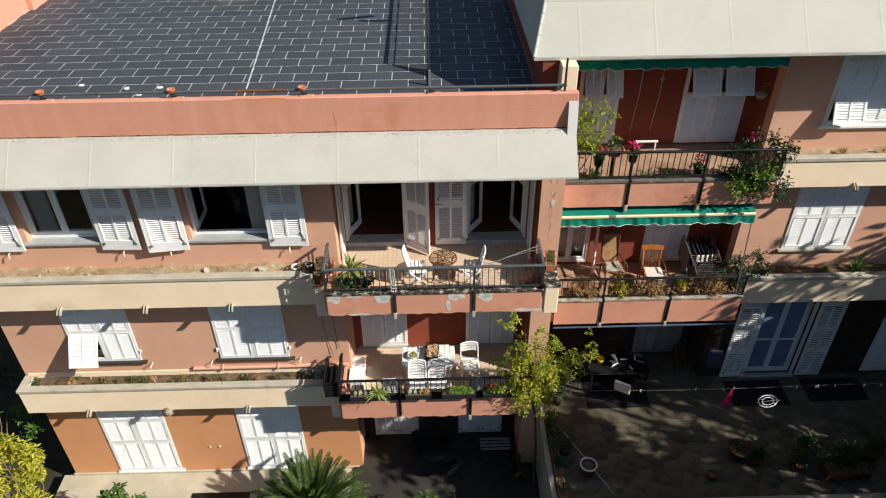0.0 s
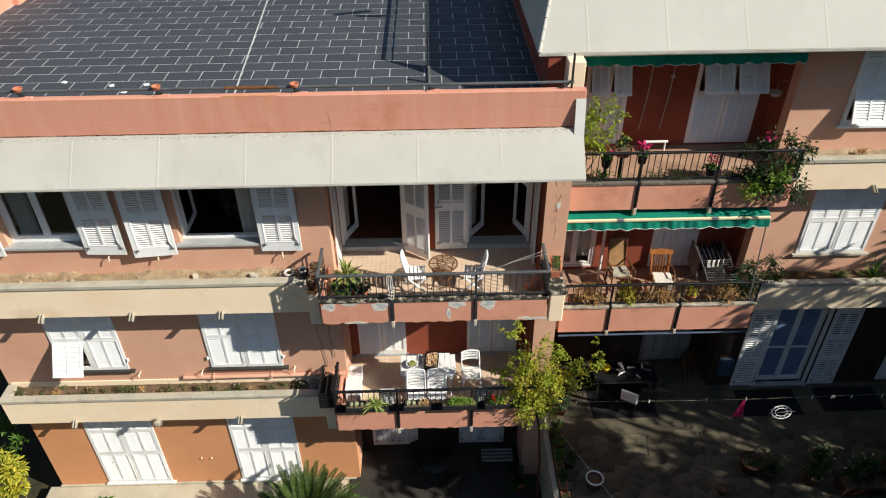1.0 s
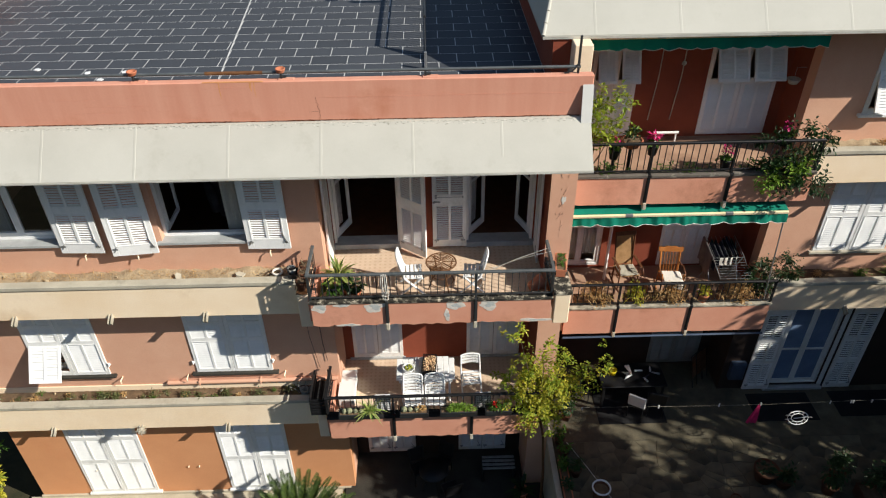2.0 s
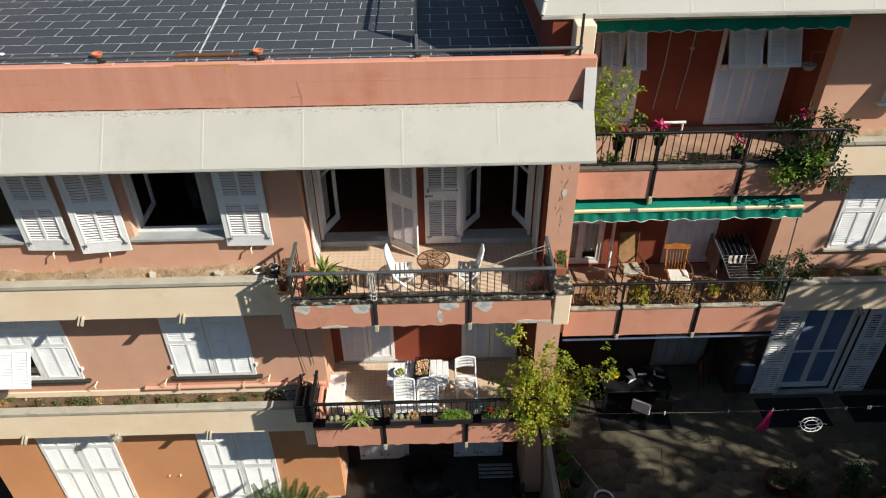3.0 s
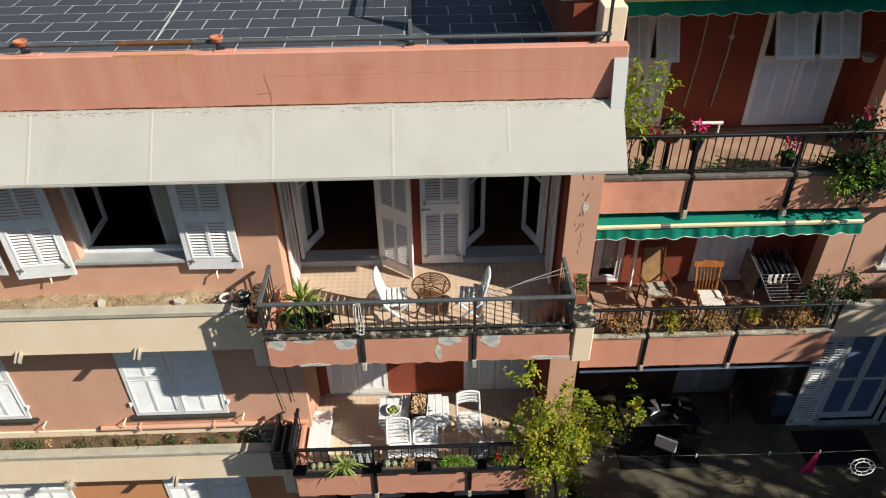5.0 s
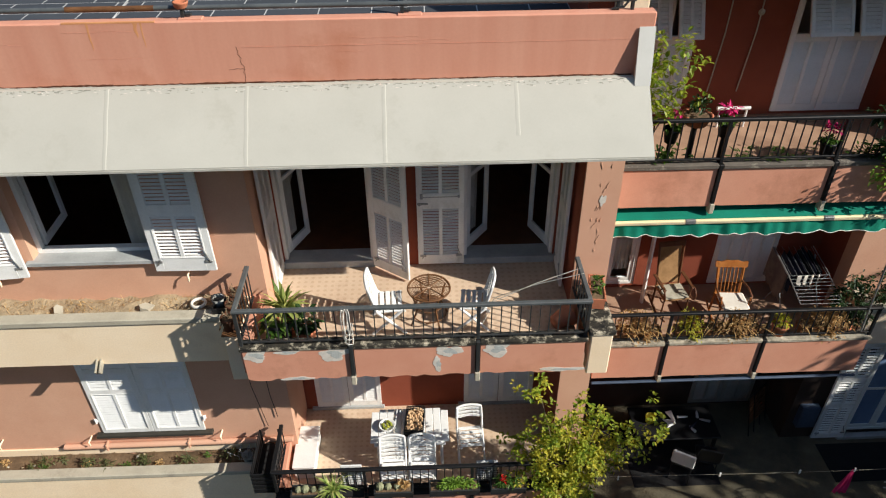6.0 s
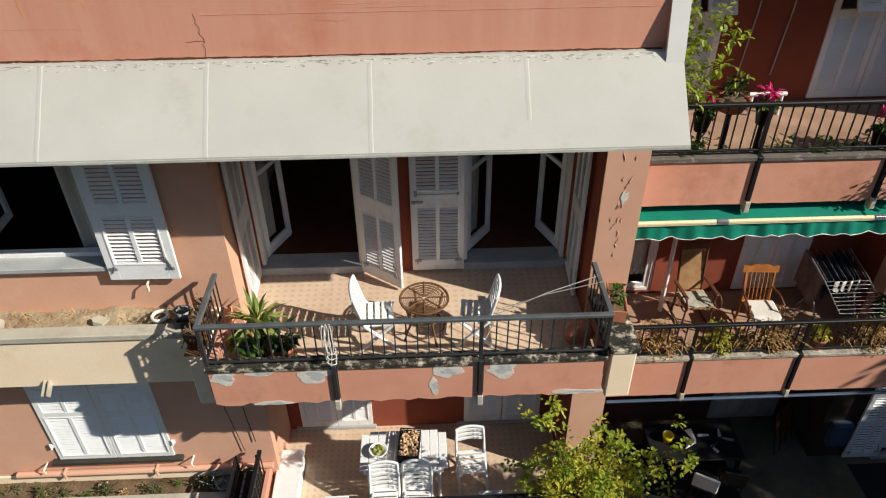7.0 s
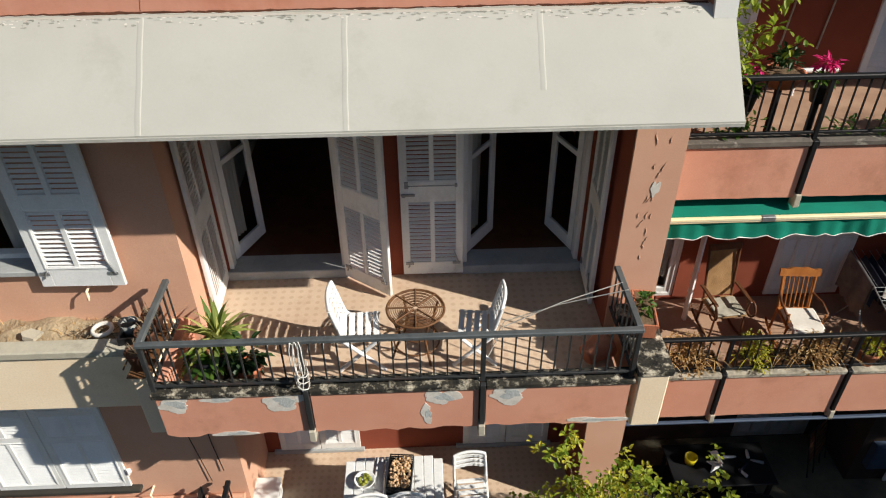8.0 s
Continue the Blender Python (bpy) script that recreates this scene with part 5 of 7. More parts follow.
part("cover", Mesh().box(-0.21, 0.21, -0.21, 0.17, 0.0, 0.03, 0.012), FABRIC_PAD, pad)
cush = thing("cushion", "white cloth cushion on the rocking chair", "cushion", at=pose(6.12, 2.5, RB_F + 0.44, 0, 0, -4))
part("cover", Mesh().box(-0.23, 0.23, -0.26, 0.17, 0.0, 0.085, 0.038).box(-0.2, 0.21, -0.285, -0.24, -0.13, 0.05, 0.018), FABRIC_WHITE, cush)
RK = pose(7.32, 2.6, RB_F)
rack = thing("drying_rack", "white metal folding clothes drying rack hung with washing", "drying rack", at=RK)
for s in (-1, 1):
    part("leg", Mesh().tube([(s * 0.32, -0.3, 0), (s * 0.32, 0.45, 0.98)], 0.011, 6), STEEL, rack)
    part("leg", Mesh().tube([(s * 0.32, 0.45, 0), (s * 0.32, -0.05, 0.92)], 0.011, 6), STEEL, rack)
    part("side_bar", Mesh().tube([(s * 0.34, -0.05, 0.94), (s * 0.34, 0.6, 1.04)], 0.009, 6), STEEL, rack)
    part("wing_bar", Mesh().tube([(s * 0.34, -0.05, 0.93), (s * 0.34, -0.6, 0.78)], 0.009, 6), STEEL, rack)
for i in range(9):
    t_ = i / 8
    part("wire", Mesh().tube([(-0.34, -0.06 - 0.54 * t_, 0.928 - 0.148 * t_), (0.34, -0.06 - 0.54 * t_, 0.928 - 0.148 * t_)], 0.004, 5), STEEL, rack)
for i in range(7):
    x = -0.3 + 0.1 * i
    part("wire", Mesh().tube([(x, -0.05, 0.94), (x, 0.6, 1.04)], 0.003, 5), STEEL, rack)
rnd = random.Random(9)
for i, mt in enumerate((FABRIC_GREY, FABRIC_DARK, FABRIC_DARK, FABRIC_DARK, BLACKMAT, FABRIC_DARK, BLACKMAT)):
    x = -0.36 if i == 0 else -0.3 + 0.09 * i
    gar = thing("garment", "grey sheet drying over the side of the rack" if i == 0 else "dark garment drying on the rack", "garment", "washing", at=RK)
    y0, y1, drop = (-0.05, 0.6, 0.62) if i == 0 else (0.0, rnd.uniform(0.42, 0.6), rnd.uniform(0.3, 0.55))
    vs, fs = [], []
    nn = 12
    for j in range(nn + 1):
        y = y0 + (y1 - y0) * j / nn
        zt = 0.945 + 0.154 * (y + 0.05)
        wob = 0.014 * math.sin(j * 1.3 + i)
        vs += [(x - 0.03 + wob, y, zt - drop * rnd.uniform(0.9, 1.0)), (x - 0.012, y, zt - 0.02), (x, y, zt + 0.012), (x + 0.012, y, zt - 0.02), (x + 0.03 + wob, y, zt - drop * 0.7)]
        if j:
            a = 5 * (j - 1)
            fs += [[a + k, a + k + 5, a + k + 6, a + k + 1] for k in range(4)]
    part("cloth", Mesh().add(vs, fs, smooth=True), mt, gar)
for i in range(4):
    x = -0.16 + 0.11 * i
    sk = thing("white_sock", "small white sock pegged on the rack", "sock", "small washing", at=RK @ pose(x, -0.075, 0.93, 0, 0, 20 * i))
    part("cloth", Mesh().prism([(-0.035, 0.0), (0.035, 0.0), (0.03, -0.12), (0.07, -0.17), (0.05, -0.2), (-0.02, -0.17), (-0.03, -0.1)], 'y', -0.008, 0.008), FABRIC_WHITE, sk)

# ---- pots and plants ----


def pot(m, r, h, at=(0, 0, 0)):
    return m.lathe([(0.0, 0.0), (r * 0.68, 0.0), (r * 0.92, h * 0.8), (r, h * 0.82), (r * 1.02, h), (r * 0.9, h), (r * 0.86, h * 0.85), (0.0, h * 0.83)], 16, at)


def potted(name, at, r, h, label, leaves, leaf_mat, mat=TERRACOTTA, group="potted plants"):
    p = thing(name, label, "plant", group, at=at)
    part("pot", pot(Mesh(), r, h), mat, p)
    part("soil", Mesh().lathe([(0.0, h * 0.86), (r * 0.86, h * 0.86)], 12), SOIL, p)
    if leaves.f:
        tagged(part("leaves", leaves, leaf_mat, p), kind="stuff")
    return p


def straps(n_, base, length, width, seed, droop=1.0, flat=0.6):
    rnd = random.Random(seed)
    m = Mesh()
    for _ in range(n_):
        a, e = rnd.uniform(0, 6.28), rnd.uniform(flat * 0.6, 1.5)
        m.blade((base[0] + rnd.uniform(-0.03, 0.03), base[1] + rnd.uniform(-0.03, 0.03), base[2]), (math.cos(a) * math.cos(e), math.sin(a) * math.cos(e), math.sin(e)), length * rnd.uniform(0.6, 1.1), width * rnd.uniform(0.7, 1.2), droop * rnd.uniform(0.6, 1.4))
    return m


def clump(m, at, rx, ry, rz, n_, size, seed, shell=0.5, broad=1.0):
    """Leaves scattered through an uneven blob, thinner inside."""
    rnd = random.Random(seed)
    k = 0
    while k < n_:
        u = Vector((rnd.gauss(0, 1), rnd.gauss(0, 1), rnd.gauss(0, 1))).normalized()
        f = 0.78 + 0.42 * noise.noise(u * 1.7 + Vector((seed * 1.3, 0, 0)))
        r = f * (shell + (1 - shell) * rnd.random())
        p = Vector((at[0] + u.x * rx * r, at[1] + u.y * ry * r, at[2] + u.z * rz * r))
        if noise.noise(p * (1.6 / max(rx, 0.2)) + Vector((0, seed, 0))) < -0.18:
            k += 0.3
            continue
        d = (u + Vector((rnd.uniform(-1, 1), rnd.uniform(-1, 1), rnd.uniform(-0.8, 0.6)))).normalized()
        m.leaf(p, d, size * rnd.uniform(0.6, 1.3), size * broad * rnd.uniform(0.4, 0.65), 0.5)
        k += 1
    return m


def limbs(base, tops, r0, seed):
    rnd = random.Random(seed)
    m = Mesh()
    for t_ in tops:
        a, b = Vector(base), Vector(t_)
        pts = [a.lerp(b, i / 6) + Vector((rnd.uniform(-1, 1), rnd.uniform(-1, 1), 0)) * 0.06 * math.sin(math.pi * i / 6) for i in range(7)]
        m.tube(pts, r0, 6, True, r0 * 0.3)
    return m


# upper balcony
potted("leafy_plant", pose(-0.98, 0.52, MID), 0.2, 0.36, "broad-leaved green and yellow plant in a dark pot by the railing", straps(46, (0, 0, 0.28), 0.36, 0.085, 5, 1.7, 0.3), LEAF_GREEN, BLACKMETAL)
potted("leafy_plant", pose(-0.9, 0.6, MID), 0.15, 0.42, "pale green dracaena with long arching leaves", straps(54, (0, 0, 0.42), 0.46, 0.065, 8, 1.5, 0.5), LEAF_MID)
potted("leafy_plant", pose(-0.62, 0.45, MID), 0.14, 0.24, "low dark green plant in a clay pot", clump(Mesh(), (0, 0, 0.36), 0.2, 0.18, 0.16, 90, 0.13, 3), LEAF_DARK)
potted("empty_pot", pose(2.66, 0.5, MID + 0.155, -82, 0, -60), 0.15, 0.26, "empty terracotta pot lying on its side", Mesh(), LEAF_DARK)
pr = thing("pot_rack", "rusty iron rack of terracotta pots outside the railing", "rack", at=pose(-1.52, 0.5, 7.06))
part("rack", Mesh().box(-0.1, 0.1, -0.36, 0.36, 0.0, 0.015).tube([(0.12, -0.36, 0), (0.12, -0.36, 0.5)], 0.008, 5).tube([(0.12, 0.36, 0), (0.12, 0.36, 0.5)], 0.008, 5).tube([(-0.1, -0.36, 0.12), (-0.1, 0.36, 0.12)], 0.008, 5), WICKER, pr, "rusty iron tray")
for k, y in enumerate((-0.22, 0.05, 0.28)):
    pp = thing("clay_pot", "terracotta pot darkened for its shade, standing in the rack", "pot", "rack pots", at=pose(-1.53, 0.5 + y, 7.075))
    # Clay darker than the other terracotta, with the rack's shade in its colour.
    part("pot", pot(Mesh(), 0.1, 0.2), DARKCLAY, pp)
    part("soil", Mesh().lathe([(0.0, 0.172), (0.085, 0.172)], 12), SOIL, pp)
    tw = Mesh()
    rnd = random.Random(k)
    for _ in range(14):
        a = rnd.uniform(0, 6.28)
        tw.tube([(0, 0, 0.17), (0.03 * math.cos(a), 0.03 * math.sin(a), 0.22), (0.07 * math.cos(a), 0.07 * math.sin(a), 0.25 + rnd.uniform(0, 0.06))], 0.003, 4)
    tagged(part("dry_stems", tw, BARK, pp, "dry bare stems"), kind="stuff")


def trough(at, l, label, leaves=None, leaf_mat=None, mat=TERRACOTTA, group="flower boxes", w=0.09, h=0.16):
    t_ = thing("flower_box", label, "planter", group, at=at)
    m = Mesh().prism([(-w * 0.8, 0), (w * 0.8, 0), (w, h), (w * 0.88, h), (w * 0.84, h * 0.9), (-w * 0.84, h * 0.9), (-w * 0.88, h), (-w, h)], 'x', -l / 2, l / 2)
    m.box(-l / 2 - 0.012, l / 2 + 0.012, -w - 0.012, -w + 0.006, h - 0.03, h + 0.004, 0.003).box(-l / 2 - 0.012, l / 2 + 0.012, w - 0.006, w + 0.012, h - 0.03, h + 0.004, 0.003)
    m.box(-l / 2 - 0.012, -l / 2 + 0.004, -w + 0.006, w - 0.006, 0.01, h + 0.004).box(l / 2 - 0.004, l / 2 + 0.012, -w + 0.006, w - 0.006, 0.01, h + 0.004)
    part("box", m, mat, t_)
    part("soil", Mesh().box(-l / 2 + 0.01, l / 2 - 0.01, -w * 0.8, w * 0.8, h * 0.88, h * 0.93), SOIL, t_)
    if leaves is not None:
        tagged(part("leaves", leaves, leaf_mat, t_), kind="stuff")
    return t_


trough(pose(3.2, 0.64, 7.125, 0, 0, 82), 0.5, "terracotta flower box with sparse green plants on the side wall", clump(Mesh(), (0, 0, 0.22), 0.2, 0.07, 0.1, 60, 0.07, 21), LEAF_GREEN)
rope = thing("washing_line", "two white ropes strung from the side rail", "rope")
part("strand", Mesh().tube([(2.95, 0.66, 7.59), (2.4, 0.7, 7.33), (1.86, 0.66, 7.08), (1.7, 0.64, 6.665)], 0.0055, 6), ROPE, rope)
part("strand", Mesh().tube([(2.97, 0.54, 7.6), (2.4, 0.7, 7.31), (1.88, 0.8, 7.02), (1.76, 0.84, 6.665)], 0.0055, 6), ROPE, rope)
coil = thing("rope_coil", "white rope coiled round the railing post", "rope")
rnd = random.Random(12)
for k, (x, low, w_) in enumerate(((-0.055, 7.1, 0.02), (-0.02, 7.0, 0.028), (0.015, 7.2, 0.02))):
    lp = []
    for i in range(17):
        a = 2 * math.pi * i / 16
        lp.append((x + w_ * math.sin(a) + rnd.uniform(-0.004, 0.004), -0.035 + 0.012 * math.sin(2 * a + k), (7.61 + low) / 2 + (7.61 - low) / 2 * math.cos(a)))
    part("loop", Mesh().tube(lp, 0.0055, 5), ROPE, coil)
cp = []
for i in range(30):
    a = i * 0.75
    cp.append((0.0 + 0.055 * math.cos(a) + rnd.uniform(-0.012, 0.012), 0.0 + 0.065 * math.sin(a), 7.3 - 0.0095 * i + 0.02 * math.sin(a)))
part("coil", Mesh().tube(cp, 0.0055, 5), ROPE, coil)

# lower balcony flower boxes
GB_ = "dark flower box, hung on the railing, of "
trough(pose(-0.75, -0.085, 3.99), 0.7, GB_ + "pale cacti", None, None, IRON)
trough(pose(0.4, -0.085, 3.99), 0.55, GB_ + "cacti and dry twigs", clump(Mesh(), (0.14, 0, 0.2), 0.1, 0.07, 0.07, 70, 0.06, 31), LEAF_DRY, IRON)
trough(pose(1.3, -0.085, 3.99), 0.72, GB_ + "bright green herbs", clump(Mesh(), (0, 0, 0.19), 0.4, 0.12, 0.1, 620, 0.05, 33, 0.2), LEAF_BRIGHT, IRON)
trough(pose(2.1, -0.085, 3.99), 0.5, GB_ + "red geraniums", clump(Mesh(), (0, 0, 0.22), 0.25, 0.12, 0.14, 220, 0.06, 35, 0.3), LEAF_GREEN, IRON)
gm = Mesh()
clump(gm, (-0.1, -0.03, 0.3), 0.1, 0.06, 0.05, 40, 0.05, 36, 0.3)
fl_ = thing("geranium_flowers", "cluster of red geranium flowers", "flowers", at=pose(2.1, -0.085, 3.99))
tagged(part("petals", gm, PETAL_RED, fl_), kind="stuff")
for x, r in ((-1.0, 0.05), (-0.9, 0.06), (-0.78, 0.045), (0.2, 0.06), (0.32, 0.05), (0.45, 0.045), (-0.66, 0.05)):
    ca = thing("cactus", "small grey-green round cactus in the flower box", "cactus", "cacti", at=pose(x, -0.085, 4.13))
    cm = Mesh()
    k = 14
    prof = [(0.0, 0.0), (r * 0.7, 0.0), (r, r * 0.7), (r * 0.9, r * 1.4), (r * 0.4, r * 1.9), (0.0, r * 2.0)]
    vs = [((R * (1 + 0.09 * (-1) ** j)) * math.cos(2 * math.pi * j / k), (R * (1 + 0.09 * (-1) ** j)) * math.sin(2 * math.pi * j / k), H) for R, H in prof for j in range(k)]
    cm.add(vs, [[i * k + j, i * k + (j + 1) % k, (i + 1) * k + (j + 1) % k, (i + 1) * k + j] for i in range(len(prof) - 1) for j in range(k)])
    part("body", cm, CACTUS, ca)
sp = thing("spider_plant", "striped spider plant spilling over the railing", "plant", at=pose(-0.5, -0.09, 4.13))
tagged(part("leaves", straps(60, (0, 0, 0), 0.42, 0.024, 44, 1.6, 0.3), LEAF_PALE, sp), kind="stuff")
for x0, x1 in ((-0.42, -0.08), (1.62, 2.0)):
    gr = thing("mesh_screen", "dark wire mesh screen tied to the railing", "screen", "mesh screens")
    m = Mesh()
    x = x0
    while x <= x1:
        m.box(x, x + 0.006, 0.06, 0.066, 3.96, 4.38)
        x += 0.055
    z = 3.98
    while z < 4.38:
        m.box(x0, x1, 0.066, 0.072, z, z + 0.006)
        z += 0.055
    part("mesh", m, BLACKMETAL, gr)
    wp = thing("plastic_board", "white plastic board standing behind the railing mesh", "board", "standing boards", at=pose((x0 + x1) / 2, 0.22, LOW, -3, 0, 0))
    part("board", Mesh().box(-0.16, 0.16, -0.012, 0.012, 0.0, 0.76, 0.006), PLASTIC, wp)

for y, l in ((0.5, 0.84),):
    bp = thing("planter_crate", "black slatted plastic crate hung outside the railing", "crate")
    part("floor_board", Mesh().box(-1.72, -1.4, y - l / 2, y + l / 2, 3.885, 3.9), BLACKMETAL, bp)
    for i in range(5):
        z = 3.92 + 0.09 * i
        part("slat", Mesh().box(-1.72, -1.705, y - l / 2, y + l / 2, z, z + 0.06, 0.003), BLACKMETAL, bp)
        part("slat", Mesh().box(-1.415, -1.4, y - l / 2, y + l / 2, z, z + 0.06, 0.003), BLACKMETAL, bp)
        part("slat", Mesh().box(-1.705, -1.415, y - l / 2, y - l / 2 + 0.015, z, z + 0.06, 0.003), BLACKMETAL, bp)
    for x in (-1.7, -1.43):
        for yy in (y - l / 2 + 0.02, y + l / 2 - 0.04):
            part("corner_post", Mesh().box(x - 0.004, x + 0.015, yy, yy + 0.02, 3.9, 4.36, 0.003), BLACKMETAL, bp)
    part("soil", Mesh().box(-1.7, -1.42, y - l / 2 + 0.02, y + l / 2 - 0.02, 3.9, 4.02), BLACKMAT, bp, "dark soil")

# climbing shrub beside the lower balcony
shrub = thing("climbing_shrub", "tall yellow-green climbing shrub with a bare lower stem", "shrub")
tops = [(2.4, -0.2, 6.25), (2.9, -0.2, 6.0), (3.3, -0.1, 5.6), (4.05, 0.0, 5.35), (2.3, 0.2, 4.6), (3.7, 0.3, 4.4), (3.0, 0.1, 4.6), (2.7, 0.05, 4.2)]
part("trunk", Mesh().tube([(3.28, 0.3, 0.05), (3.25, 0.28, 1.5), (3.15, 0.25, 2.8), (3.0, 0.25, 3.6)], 0.035, 8, True, 0.025), WICKER, shrub)
part("limb", limbs((3.05, 0.25, 3.3), tops, 0.013, 2), BARK, shrub)
lv, lv2 = Mesh(), Mesh()
rnd = random.Random(17)
for k in range(165):
    t_ = Vector(rnd.choice(tops))
    f = rnd.uniform(0.35, 1.06)
    p = Vector((3.05, 0.25, 3.4)).lerp(t_, f) + Vector((rnd.gauss(0, 0.17), rnd.gauss(0, 0.2), rnd.gauss(0, 0.16)))
    clump(lv2 if k % 5 < 3 else lv, p, 0.15, 0.15, 0.16, 28 if f < 0.85 else 18, 0.06, k, 0.1, 1.25)
for k in range(16):
    t_ = Vector(tops[k % len(tops)])
    d = Vector((rnd.uniform(-0.5, 0.6), rnd.uniform(-0.3, 0.2), rnd.uniform(0.05, 0.5)))
    for i in range(9):
        p = t_ + d * i / 8 - Vector((0, 0, 0.25 * (i / 8) ** 2))
        lv2.leaf(p, Vector((rnd.uniform(-1, 1), rnd.uniform(-1, 1), rnd.uniform(-0.6, 0.5))), 0.07, 0.045, 0.4)
        lv2.leaf(p, Vector((rnd.uniform(-1, 1), rnd.uniform(-1, 1), rnd.uniform(-0.6, 0.5))), 0.07, 0.045, 0.4)
for k in range(85):
    p = Vector((rnd.gauss(2.95, 0.26), rnd.gauss(0.05, 0.14), rnd.uniform(3.45, 5.1)))
    clump(lv if k % 3 else lv2, p, 0.15, 0.14, 0.17, 46, 0.055, k + 300, 0.1, 1.25)
tagged(part("leaves", lv, LEAF_YELLOW, shrub), kind="stuff")
tagged(part("green_leaves", lv2, LEAF_SHRUB, shrub), kind="stuff")

# right house, lower balcony: dry plants along the railing
for k, (x, l, mt) in enumerate(((4.2, 0.8, LEAF_DRY), (5.05, 0.4, LEAF_YELLOW), (5.75, 0.85, LEAF_DRY), (7.2, 0.75, LEAF_DRY))):
    lf = clump(clump(Mesh(), (0, -0.02, 0.31), l * 0.54, 0.22, 0.24, int(1300 * l), 0.045, 50 + k, 0.1), (0.1, -0.1, 0.08), l * 0.4, 0.15, 0.2, int(260 * l), 0.05, 350 + k, 0.1)
    rq = random.Random(k)
    for _ in range(int(40 * l)):
        a = rq.uniform(0, 6.28)
        lf.blade((rq.uniform(-0.5, 0.5) * l, rq.uniform(-0.05, 0.05), 0.15), (math.cos(a), math.sin(a) - 0.3, rq.uniform(0.3, 1.4)), rq.uniform(0.2, 0.42), 0.012, 1.6, 5)
    trough(pose(x, 1.62, 5.42), l, "dark flower box of withered brown plants" if mt is LEAF_DRY else "dark flower box of yellow-green plants", lf, mt, WICKER)
potted("leafy_plant", pose(6.5, 1.6, 5.42), 0.13, 0.2, "yellow-green plant in a terracotta pot on the kerb", clump(Mesh(), (0, 0, 0.27), 0.16, 0.16, 0.1, 130, 0.07, 61, 0.2), LEAF_YELLOW)
potted("leafy_plant", pose(7.75, 2.0, RB_F), 0.2, 0.34, "dark bushy plant beside the balcony corner", clump(Mesh(), (0.05, 0, 0.75), 0.4, 0.35, 0.42, 620, 0.1, 63, 0.3), LEAF_DARK)
# upper balcony of the right house
wb = potted("leafy_plant", pose(4.52, 1.8, 9.02), 0.2, 0.14, "dark plant in a wide terracotta bowl on a stand", clump(Mesh(), (0, 0, 0.25), 0.17, 0.16, 0.13, 120, 0.08, 71, 0.2), LEAF_DARK)
part("stand", Mesh().lathe([(0.035, UP_F - 9.02), (0.035, 0.0)], 8), BLACKMETAL, wb, "thin dark plant stand")
for k, (x, y, z, n_) in enumerate(((4.22, 1.78, 9.2, 40), (4.92, 1.78, 9.27, 70), (6.25, 1.6, 9.05, 50), (7.3, 1.7, 9.45, 40))):
    fw = thing("pink_flowers", "bunch of bright pink cyclamen flowers in a dark pot", "flowers", "pink flowers", at=pose(x, y, z - 0.42))
    if z < 9.4:
        part("stand", Mesh().lathe([(0.035, UP_F - z + 0.42), (0.03, 0.0)], 8), BLACKMETAL, fw, "thin dark plant stand")
    part("pot", pot(Mesh(), 0.11, 0.2), BLACKMETAL, fw)
    tagged(part("leaves", clump(Mesh(), (0, 0, 0.24), 0.15, 0.14, 0.08, 80, 0.08, 90 + k, 0.2), LEAF_GREEN, fw), kind="stuff")
    tagged(part("petals", clump(Mesh(), (0, 0, 0.38), 0.14, 0.12, 0.08, n_, 0.07, 80 + k, 0.2), PETAL_PINK, fw), kind="stuff")
for k, (x, l) in enumerate(((5.6, 1.4), (4.2, 0.9), (6.9, 0.9))):
    trough(pose(x, 1.68, UP_F), l, "low box of trailing green plants behind the railing", clump(Mesh(), (0, -0.05, 0.3), l * 0.55, 0.15, 0.22, int(330 * l), 0.07, 100 + k, 0.15), LEAF_GREEN, GREYPLASTIC)
bush = thing("balcony_bush", "large dark green bush with pink blossoms spilling over the railing", "bush")
lv = Mesh()
rnd = random.Random(23)
for k in range(46):
    f, t_ = rnd.random(), rnd.uniform(-0.75, 0.75)
    x, y, z = 7.42 + t_ * (1 - 0.35 * f), 1.72 - 0.45 * f + rnd.gauss(0, 0.1), 9.5 - 1.05 * f - 0.25 * abs(t_) + rnd.gauss(0, 0.12)
    clump(lv, (x, y, z), 0.2, 0.18, 0.2, 42, 0.085, 110 + k, 0.1)
part("stem", limbs((7.4, 1.8, UP_F), [(7.2, 1.6, 9.2), (7.65, 1.6, 9.3), (6.95, 1.5, 8.8), (7.8, 1.5, 8.8)], 0.02, 4), BARK, bush)
tagged(part("leaves", lv, LEAF_DARK, bush), kind="stuff")
tagged(part("bright_leaves", clump(clump(Mesh(), (7.05, 1.25, 8.55), 0.42, 0.25, 0.34, 260, 0.08, 120, 0.1), (7.5, 1.3, 8.75), 0.45, 0.25, 0.34, 220, 0.08, 121, 0.1), LEAF_BRIGHT, bush), kind="stuff")
creeper = thing("creeper", "yellow-green creeper trained up the balcony's end", "creeper")
pb = thing("planter_bush", "dark olive bush at the end of the wing planter", "bush", at=pose(8.3, 2.25, 5.4))
part("stem", limbs((0, 0, -0.05), [(-0.3, 0, 0.5), (0.2, -0.05, 0.6), (0.0, -0.1, 0.4)], 0.015, 31), BARK, pb)
m = Mesh()
